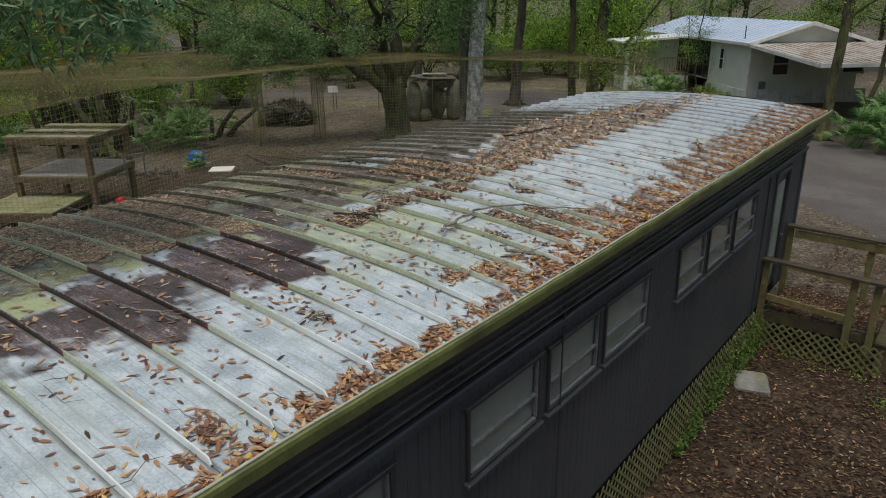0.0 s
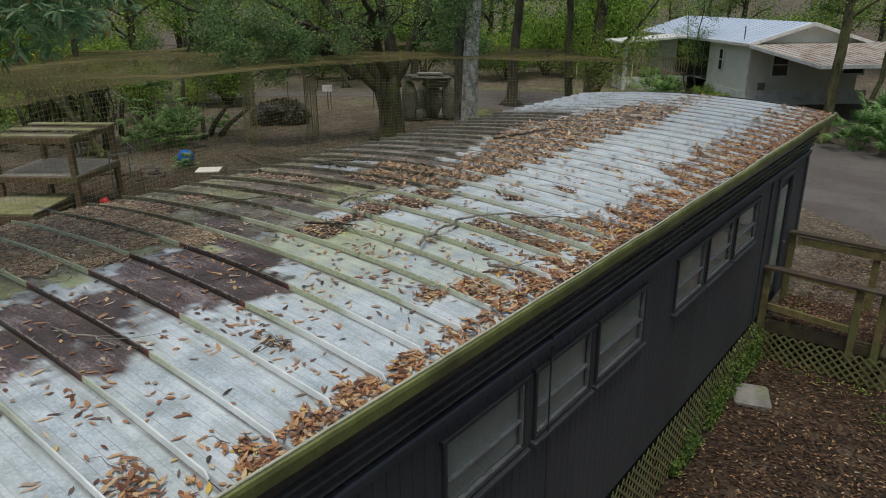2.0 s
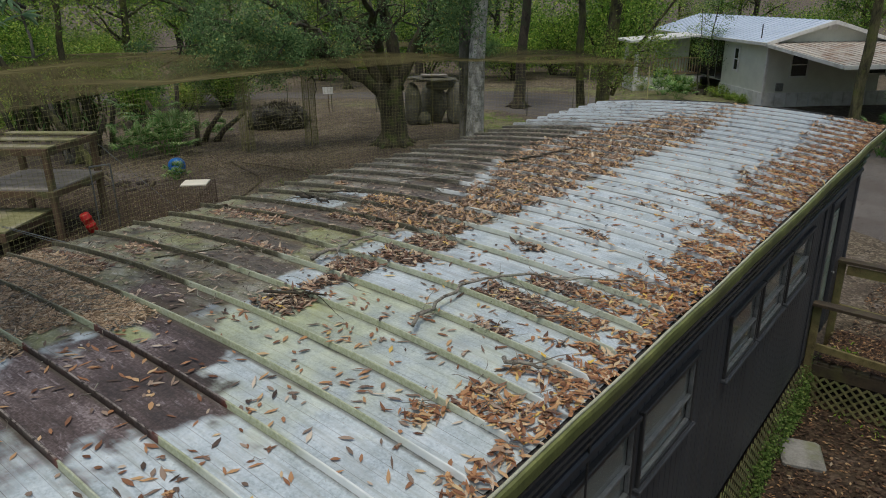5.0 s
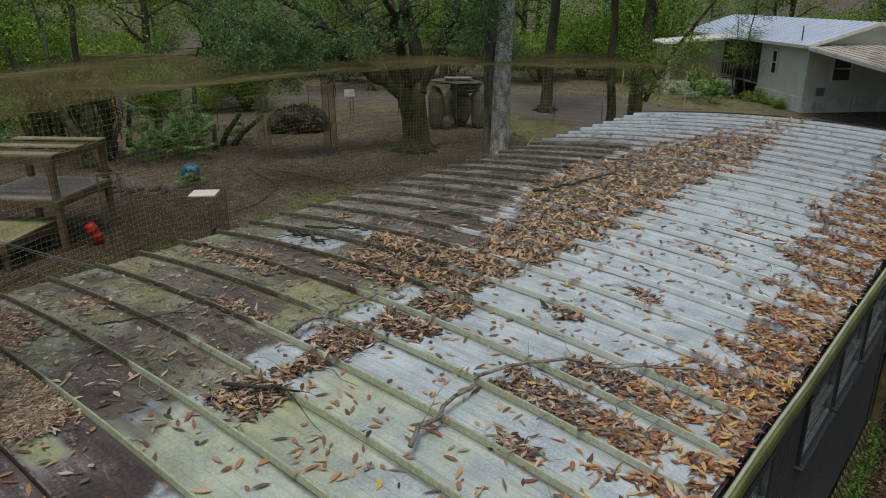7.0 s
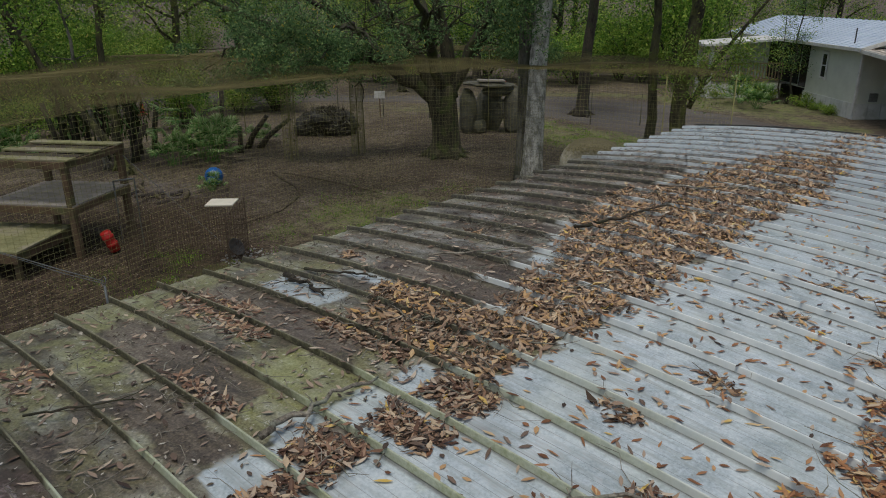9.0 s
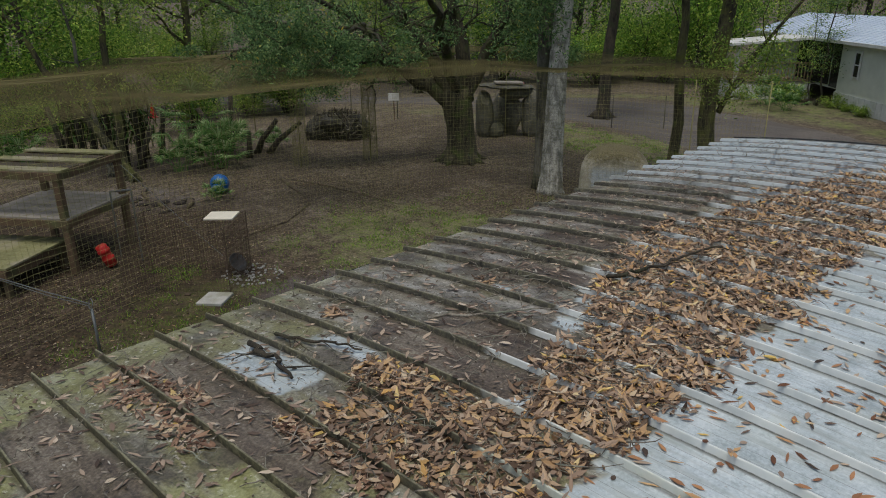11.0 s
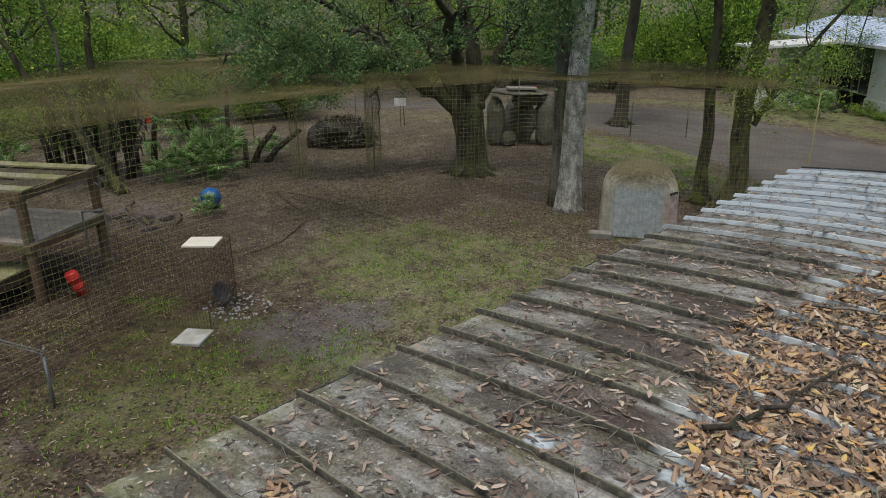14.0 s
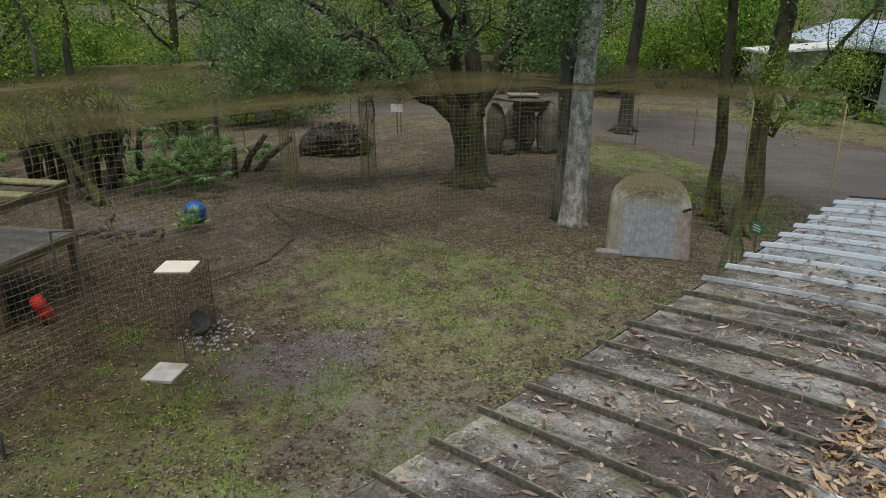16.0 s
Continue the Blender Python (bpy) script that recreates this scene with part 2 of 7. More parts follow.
M["tan_leaf"] = leaf_mat("tan_dead_leaf", [(0, (.11, .075, .055)), (.2, (.27, .18, .125)), (.42, (.45, .325, .24)), (.58, (.56, .35, .18)), (.75, (.64, .48, .35)), (.87, (.7, .42, .15)), (.96, (.78, .68, .54)), (1, (.84, .6, .15))], .45, .12)
M["matted_leaf"] = leaf_mat("matted_leaf_scrap", [(0, (.16, .105, .065)), (.3, (.38, .265, .165)), (.65, (.6, .44, .29)), (.9, (.74, .58, .41)), (1, (.8, .7, .54))], .7, .08)
M["mulch_leaf"] = leaf_mat("leaf_mulch", [(0, (.045, .028, .02)), (.5, (.14, .088, .06)), (.85, (.29, .19, .125)), (1, (.46, .34, .23))], .75, .05)
M["twig"] = two_tone("grey_twig", (.07, .058, .045), (.34, .31, .26), 14, .9, fine=70, bumps=.8, stain=(.26, .28, .22), tight=.1)


# ---- ground: one sheet to the horizon ----
def seg_dist(x, y, pts):
    best = 1e9
    for (ax, ay), (bx, by) in zip(pts, pts[1:]):
        dx, dy = bx - ax, by - ay
        t = max(0, min(1, ((x - ax) * dx + (y - ay) * dy) / (dx * dx + dy * dy)))
        best = min(best, math.hypot(x - ax - t * dx, y - ay - t * dy))
    return best


ROAD = [(14, 8), (6, 14), (0.5, 19.5), (-5.5, 24.5), (-12.5, 29.2), (-19.5, 31.5), (-28, 28), (-36, 21), (-48, 16), (-70, 14)]


def road_edge(x, y):
    """How far inside the road, in metres (outside: minus)."""
    half = 3.4 if x > -19 else max(1.3, 3.4 + (x + 19) * .25)
    return half - seg_dist(x, y, ROAD) + .5 * fbm(x, y, .5, 3)


def smooth01(a, b, x):
    t = max(0, min(1, (x - a) / (b - a)))
    return t * t * (3 - 2 * t)


def grass_mask(x, y):
    """Where short grass grows: the clearing, a strip along the road, the far lawn."""
    n = fbm(x, y, .6, 11)
    a = smooth01(1.15, .35, math.hypot((x + 12.6) / 4.2, (y - 13.6) / 3.6) + .75 * n) * .8
    b = smooth01(1.2, .4, math.hypot((x + 12.0) / 3.6, (y - 8.2) / 2.4) + .8 * n) * .85
    a = max(a, smooth01(1.2, .5, math.hypot((x + 9.5) / 3.4, (y - 11.5) / 5.5) + .8 * n) * .62)
    c = smooth01(1.5, .2, abs(road_edge(x, y) + 1.3) + .8 * n) * (.8 if x < -8 else .15) * smooth01(-34, -20, x)
    d = smooth01(1.1, .6, math.hypot((x + 14) / 5.5, (y - 36.5) / 3.4) + .4 * n) * .8
    e = smooth01(1.2, .6, math.hypot((x + 15.3) / 2.5, (y - 24.5) / 2.0) + .5 * n) * .8
    return max(a, b, c, d, e) * (.55 + .45 * smooth01(-.2, .2, fbm(x, y, 1.6, 47)))


def sand_mask(x, y):
    """Bare grey sand in the yard."""
    n = fbm(x, y, .8, 23)
    return max(smooth01(1.1, .4, math.hypot((x + 12.2) / 1.6, (y - 10.3) / 1.7) + .8 * n) * .8,
               smooth01(1.2, .4, math.hypot((x + 20.6) / 2.2, (y - 10.9) / 1.4) + .8 * n) * .6,
               smooth01(1.1, .4, math.hypot((x + 9.8) / 1.5, (y - 9.8) / 3.0) + .9 * n) * .55)


def ground_z(x, y):
    near = smooth01(60, 20, math.hypot(x + 8, y - 12))
    return .035 * fbm(x, y, .35, 5) * near + .012 * fbm(x, y, 2.2, 9) * near - .01


def axis(lo, hi, near_lo, near_hi, step):
    a = list(np.arange(near_lo, near_hi + 1e-6, step))
    s, v = step, near_lo
    left = []
    while v > lo:
        s *= 1.16
        v -= s
        left.append(v)
    s, v = step, near_hi
    right = []
    while v < hi:
        s *= 1.16
        v += s
        right.append(v)
    return left[::-1] + a + right


gx, gy = axis(-900, 900, -30, 6, .3), axis(-900, 900, -2, 36, .3)
gv, gcol = [], []
for yy in gy:
    for xx in gx:
        gv.append((xx, yy, ground_z(xx, yy)))
        far = math.hypot(xx + 8, yy - 12) > 70
        gcol += [0 if far else grass_mask(xx, yy), 0 if far else sand_mask(xx, yy),
                 # third channel: wet soil by the home, and shade painted round the platform
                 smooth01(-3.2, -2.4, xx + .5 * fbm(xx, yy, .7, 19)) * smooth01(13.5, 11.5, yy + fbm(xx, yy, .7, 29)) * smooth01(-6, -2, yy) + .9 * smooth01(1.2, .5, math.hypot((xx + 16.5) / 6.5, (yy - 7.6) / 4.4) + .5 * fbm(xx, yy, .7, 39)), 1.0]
nx = len(gx)
gf = np.array([(j * nx + i, j * nx + i + 1, (j + 1) * nx + i + 1, (j + 1) * nx + i) for j in range(len(gy) - 1) for i in range(nx - 1)])


def ground_material():
    m, nt, b = shader("forest_floor", .95, spec=.2)
    at = nt.nodes.new("ShaderNodeAttribute")
    at.attribute_name = "cover_shade"
    sep = nt.nodes.new("ShaderNodeSeparateColor")
    nt.links.new(at.outputs["Color"], sep.inputs[0])
    v = nt.nodes.new("ShaderNodeTexVoronoi")
    v.inputs["Scale"].default_value, v.inputs["Randomness"].default_value = 24, 1
    nt.links.new(stretch(nt, 1, 1, .2), v.inputs["Vector"])
    big, mid, fine = tex(nt, .35, 5, .6), tex(nt, 3.2, 6, .7), tex(nt, 45, 5, .7)
    litter = ramp(nt, mid.outputs[0], [(.32, (.03, .026, .018)), (.5, (.105, .09, .06)), (.68, (.27, .23, .165))])
    sc = nt.nodes.new("ShaderNodeSeparateColor")
    nt.links.new(v.outputs["Color"], sc.inputs[0])
    chips = ramp(nt, sc.outputs[0], [(0, (.036, .029, .021)), (.45, (.098, .077, .056)), (.75, (.2, .153, .108)), (1, (.4, .335, .25))])
    litter = mixc(nt, .55, litter, chips)
    litter = mixc(nt, ramp(nt, big.outputs[0], [(.4, (0, 0, 0)), (.65, (.7, .7, .7))]), litter, (.07, .055, .048))
    patch = tex(nt, 1.1, 5, .65)
    litter = mixc(nt, ramp(nt, patch.outputs[0], [(.54, (0, 0, 0)), (.68, (.6, .6, .6))]), litter, ramp(nt, sc.outputs[1], [(.2, (.1, .075, .06)), (.9, (.42, .36, .31))]))
    turf = ramp(nt, fine.outputs[0], [(.34, (.075, .12, .02)), (.5, (.18, .27, .045)), (.66, (.33, .42, .08))])
    bare = ramp(nt, fine.outputs[0], [(.34, (.07, .062, .04)), (.5, (.17, .15, .095)), (.66, (.31, .28, .19))])
    clump = tex(nt, 7, 5, .7)
    turf = mixc(nt, ramp(nt, mathn(nt, "ADD", mathn(nt, "MULTIPLY", clump.outputs[0], .6), mathn(nt, "MULTIPLY", mid.outputs[0], .4)), [(.43, (0, 0, 0)), (.56, (.95, .95, .95))]), turf, bare)
    sand = ramp(nt, fine.outputs[0], [(.34, (.08, .07, .072)), (.5, (.16, .145, .15)), (.66, (.27, .25, .255))])
    gm = ramp(nt, mathn(nt, "ADD", sep.outputs[0], mathn(nt, "MULTIPLY", mathn(nt, "SUBTRACT", mid.outputs[0], .5), 2.6)), [(.25, (0, 0, 0)), (1, (.9, .9, .9))])
    sm = ramp(nt, mathn(nt, "ADD", sep.outputs[1], mathn(nt, "MULTIPLY", mathn(nt, "SUBTRACT", mid.outputs[0], .5), 2.4)), [(.35, (0, 0, 0)), (.95, (.8, .8, .8))])
    c = mixc(nt, gm, litter, turf)
    c = mixc(nt, sm, c, sand)
    # darkens the wet strip and lays the painted yard shade into the colour
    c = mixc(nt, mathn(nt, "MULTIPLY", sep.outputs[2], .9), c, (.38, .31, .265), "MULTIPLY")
    nt.links.new(c, b.inputs["Base Color"])
    bump(nt, b, mathn(nt, "ADD", fine.outputs[0], v.outputs["Distance"]), .7, .02)
    return m


def road_material():
    m, nt, b = shader("gravel_road", .95, spec=.2)
    big, fine = tex(nt, .5, 5, .6), tex(nt, 60, 5, .7)
    tracks = tex(nt, .9, 3, .5, stretch(nt, .25, .8, 1))
    c = ramp(nt, fine.outputs[0], [(.36, (.04, .037, .034)), (.5, (.105, .095, .09)), (.64, (.22, .202, .192))])
    c = mixc(nt, ramp(nt, big.outputs[0], [(.45, (0, 0, 0)), (.6, (.8, .8, .8))]), c, (.15, .135, .125))
    c = mixc(nt, ramp(nt, tracks.outputs[0], [(.46, (0, 0, 0)), (.6, (.6, .6, .6))]), c, (.10, .085, .075))
    chips = tex(nt, 7, 6, .75)
    c = mixc(nt, ramp(nt, chips.outputs[0], [(.55, (0, 0, 0)), (.66, (.7, .7, .7))]), c, (.075, .055, .042))
    nt.links.new(c, b.inputs["Base Color"])
    bump(nt, b, fine.outputs[0], .6, .015)
    return m


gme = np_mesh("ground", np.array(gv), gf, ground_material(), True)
gat = gme.color_attributes.new("cover_shade", "FLOAT_COLOR", "POINT")
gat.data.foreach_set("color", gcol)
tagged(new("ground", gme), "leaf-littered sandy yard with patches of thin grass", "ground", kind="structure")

# the road, a strip of its own just above the ground, with a worn edge
rv, rf = [], []
rp = []
for (ax, ay), (bx, by) in zip(ROAD, ROAD[1:]):
    k = max(2, int(math.hypot(bx - ax, by - ay) / .5))
    rp += [(ax + (bx - ax) * i / k, ay + (by - ay) * i / k) for i in range(k)]
rp = [tuple(np.mean(rp[max(0, i - 5):i + 6], axis=0)) for i in range(len(rp))]
W = 17
for i, (px, py) in enumerate(rp):
    qx, qy = rp[min(i + 1, len(rp) - 1)]
    ox, oy = rp[max(i - 1, 0)]
    d = Vector((qx - ox, qy - oy)).normalized()
    half = 3.4 if px > -19 else max(1.3, 3.4 + (px + 19) * .25)
    for k in range(W):
        u = 2 * k / (W - 1) - 1
        h = half + .6 * fbm(px + (9 if u > 0 else 0), py, .6, 3)
        x, y = px - d.y * u * h, py + d.x * u * h
        edge = abs(u)
        rv.append((x, y, ground_z(x, y) + (.03 if edge < .9 else -.03)))
rf = [(i * W + k, i * W + k + 1, (i + 1) * W + k + 1, (i + 1) * W + k) for i in range(len(rp) - 1) for k in range(W - 1)]
tagged(new("road", np_mesh("road", np.array(rv), np.array(rf)[:, ::-1], road_material(), True)), "pale grey sand and gravel track, worn and unpaved", "road", kind="structure")


# ---- the mobile home under the camera ----
XL, XR, YN, YF = -6.03, -1.99, -3.6, 12.36
PITCH, RIB_LAST = 0.3075, 12.072


def roof_z(x):
    u = (x + 4.01) / 2.02
    return 3.275 - (.14 if u > 0 else .118) * u * u


# the roof's surface, pan by pan: a pan is the strip between two ribs, number 0 begins at y = 4.385
# each span is x from, x to, and how far it reaches across the pan (0 to 1)
PAN0 = RIB_LAST - 25 * PITCH
BROWN = {-11: [(-4.3, -3.4, -1, 2)], -10: [(-3.85, -3.22, -1, 2)], -9: [(-4.2, -2.98, -1, 2)], -8: [(-3.98, -3.32, -1, 2)], -7: [(-4.2, -3.2, -1, 2)],
         -6: [(-4.15, -3.1, -1, 2)], -5: [(-4.0, -3.3, -1, 2)], -4: [(-4.65, -3.82, -1, 2, .55)], -12: [(-4.5, -3.5, -1, 2)]}
LICHEN = {-10: [(-4.25, -3.86, .1, .95)], -9: [(-4.55, -4.22, .2, .9)], -8: [(-4.35, -4.02, .4, 1)], -6: [(-4.42, -4.2, .1, .6)], -5: [(-4.1, -3.86, 0, .5)], -11: [(-4.5, -4.2, 0, .7)]}
FILM = {-6: [(-3.08, -2.9, -1, 2)], -5: [(-3.2, -2.6, -1, 2)], -4: [(-3.95, -2.35, -1, 2)], -3: [(-3.75, -2.2, -1, 2)], -2: [(-3.55, -2.2, -1, 2), (-5.6, -4.9, .3, 2)], -1: [(-3.15, -2.2, -1, 2), (-6, -5.5, -1, 2), (-4.4, -4.05, .3, 2)],
        0: [(-2.75, -2.0, -1, 2), (-4.56, -4.0, -1, 2), (-6, -5.7, -1, 2)], 1: [(-2.5, -2.0, -1, 2), (-6, -5.75, -1, 2)]}
CLEAN = {-2: [(-3.98, -3.8, .25, .9)], 0: [(-3.98, -3.84, .15, .95)], 1: [(-3.98, -3.7, .2, .9)], 2: [(-5.5, -4.85, .05, 1.1, .72)], 3: [(-5.3, -4.8, .5, 1.1, .75), (-4.3, -4.2, .5, .8)], 4: [(-4.12, -4.02, 0, .6)],
         6: [(-4.45, -4.28, .4, 1)], 7: [(-4.5, -4.38, .6, .95), (-5.0, -4.9, .1, .4)], 5: [(-4.3, -4.2, .6, .9)]}
UMBER = {4: [(-5.2, -4.05, .05, .95)], 5: [(-4.95, -4.2, -1, 2)], 1: [(-5.7, -4.25, -1, 2)], -1: [(-5.6, -4.25, -1, .9)], -2: [(-4.75, -4.0, .1, .9)], -3: [(-4.8, -4.0, -1, 2, .7)], 8: [(-5.2, -4.6, -1, .8)], 10: [(-5.4, -4.8, -1, 2)], 12: [(-5.3, -4.7, -1, 2)]}
# leaf drifts: x from, x to, reach across the pan, thickness
LEFT_DRIFT = {-9: [(-5.9, -4.75, -1, 2, .6)], -8: [(-6, -4.45, -1, 2, .9)], -7: [(-6, -4.25, -1, 2, 1)], -6: [(-5.9, -4.35, -1, 2, 1)], -5: [(-6, -4.1, -1, 2, 1)], -4: [(-5.95, -5.0, -1, .7, .85)],
              -3: [(-3.82, -3.54, .2, 2, 1), (-5.5, -5.1, .5, 2, .4)], -2: [(-3.8, -3.62, .2, 2, 1)], -1: [(-3.88, -3.64, .1, 2, 1), (-4.75, -4.2, -1, .45, .5)]}
MID_DRIFT = {0: [(-3.85, -3.48, .3, .9, .95), (-5.75, -4.75, .45, 1, .5)], 1: [(-4.75, -4.05, .6, 2, .65), (-3.82, -3.5, .2, 2, .9), (-5.78, -5.1, -1, .4, .5)], 2: [(-4.7, -3.62, -1, 2, .62)], 3: [(-4.85, -3.64, -1, .95, .68)],
             4: [(-4.1, -3.62, -1, 2, 1), (-5.56, -5.28, .3, .7, .6)], 5: [(-4.2, -3.6, -1, 2, 1)], 7: [(-5.2, -4.8, .2, .5, .35)]}
EAVE_DRIFT = {-10: [(-2.4, -2.0, .1, .6, .6)], -7: [(-2.75, -2.6, .4, .7, .6)], -4: [(-2.56, -2.4, .4, .9, .9)], -3: [(-2.45, -2.05, -1, .9, .9)], -2: [(-2.4, -2.05, .3, 1, .6)], -1: [(-2.78, -2.56, -1, .4, .8), (-2.5, -2.3, .3, .7, .5)], 0: [(-2.98, -2.25, .1, .75, .85)], 1: [(-2.85, -2.2, .15, .8, .85)],
              2: [(-3.2, -3.0, .6, 1, .6), (-2.5, -2.0, -1, 2, .7)], 4: [(-2.95, -2.8, .3, .6, .6)], 7: [(-2.95, -2.8, .3, .6, .5)], 9: [(-3.0, -2.7, .2, .5, .5)]}


def pan_of(y):
    r = (y - PAN0) / PITCH
    j = math.floor(r)
    return r, j, r - j


def span_mask(x, y, table, wob, soft=.12):
    """0 to 1: how far inside the spans of its pan a place lies; the edges wander."""
    r, j, v = pan_of(y)
    best = 0
    for s in table.get(j, ()):
        d = min((x - s[0]) / soft, (s[1] - x) / soft, (v - s[2]) * 4, (s[3] - v) * 4, 1.2)
        best = max(best, smooth01(-.35, .45, d + 1.5 * wob) * (s[4] if len(s) > 4 else 1))
    return best


def white_edge(y):
    """The line across the roof that parts the clean white half from the grimy half."""
    r = (y - PAN0) / PITCH
    return float(np.interp(r, (-12, -5, -3.5, -2.6, 0, 1, 2.4, 7, 25), (-4.3, -4.15, -4.0, -3.85, -4.0, -4.0, -3.64, -3.58, -3.6)))


def leaf_density(x, y):
    """How thickly leaves lie at a place on the roof, 0 to 1."""
    w = fbm(x, y, 2.2, 61)
    f = fbm(x, y, 6.5, 71)
    r, j, v = pan_of(y)
    d = .03 + .05 * smooth01(.05, .35, w + f)
    # along the eave, deepest by the far rib of each pan
    deep = (.07 + .2 * abs(n2(j * 3.7, 1.0, 1, 3))) + .22 * smooth01(1, 4, r) + .2 * smooth01(8, 13, r)
    inner = XR - .05 - deep * (.45 + .75 * v) - .12 * w - .22 * f
    d = max(d, smooth01(inner - .05, inner + .05, x) * (.5 + .6 * smooth01(-.3, .15, f + w)))
    # the drift along the crown
    left = float(np.interp(r, (5, 6.5, 7.2, 8.5, 10, 12, 14, 18, 21), (-4.16, -4.22, -4.34, -4.55, -4.7, -4.73, -4.68, -4.45, -4.2)))
    band = smooth01(4.7, 5.4, r) * (1 - .75 * smooth01(18, 22, r))
    d = max(d, band * smooth01(-.12, .1, min(x - left, -3.58 - x) + .3 * w + .25 * f))
    wob = .5 * w + .6 * f
    for table in (LEFT_DRIFT, MID_DRIFT, EAVE_DRIFT):
        d = max(d, span_mask(x, y, table, wob))
    d = max(d, .17 * smooth01(5.6, 6.6, y) * smooth01(-5.8, -4.7, x) * smooth01(-3.0, -3.6, x) * smooth01(-.25, .2, w + f))
    grimy = smooth01(0, .3, white_edge(y) - x)
    d = max(d, .075 * grimy * smooth01(-.05, .35, w + f))
    return d


def roof_stain(x, y):
    wob = fbm(x, y, 2.4, 31)
    fine = fbm(x, y, 7.0, 41)
    edge = .45 * wob + .5 * fine
    r, j, v = pan_of(y)
    half = smooth01(-.1, .14, white_edge(y) - x + .3 * wob + .22 * fine) * (1 - .8 * smooth01(9.0, 11.0, y))
    brown = span_mask(x, y, BROWN, 1.3 * edge, .42)
    gap = smooth01(-.12, .26, fbm(x, 1.7 * y, 1.5, 17) - .1 + .3 * fine) * smooth01(-3.0, -3.5, x)
    gap *= .7 if j <= -8 else 0
    brown *= 1 - gap
    lich = span_mask(x, y, LICHEN, edge)
    film = span_mask(x, y, FILM, edge, .45) * (.55 + .8 * smooth01(-2.7, -3.7, x))
    clean = span_mask(x, y, CLEAN, edge)
    umber = span_mask(x, y, UMBER, edge, .2)
    moss = max(lich, (.72 - .1 * abs(j + 3)) * film if x > -3.9 else .7 * film)
    moss = max(moss, .5 * smooth01(.08, -.05, x - XL - .12 + .2 * wob) * (1 - smooth01(6, 9, y)))
    grime = max(.04 + .15 * max(0, wob) + .2 * smooth01(8.5, 11, y), half)
    moss = max(moss, .5 * gap * span_mask(x, y, BROWN, edge, .3))
    drift = smooth01(.45, .85, leaf_density(x, y))
    umber = max(umber, (.9 - .4 * smooth01(5.6, 6.4, y) - .35 * smooth01(3.4, 3.1, y)) * drift * smooth01(XR - .1, XR - .3, x) * (.2 if x > -3.4 else 1))
    keep = 1 - clean
    return brown * keep * (1 - lich), moss * (1 - .9 * clean), grime * keep, umber * max(keep, drift)


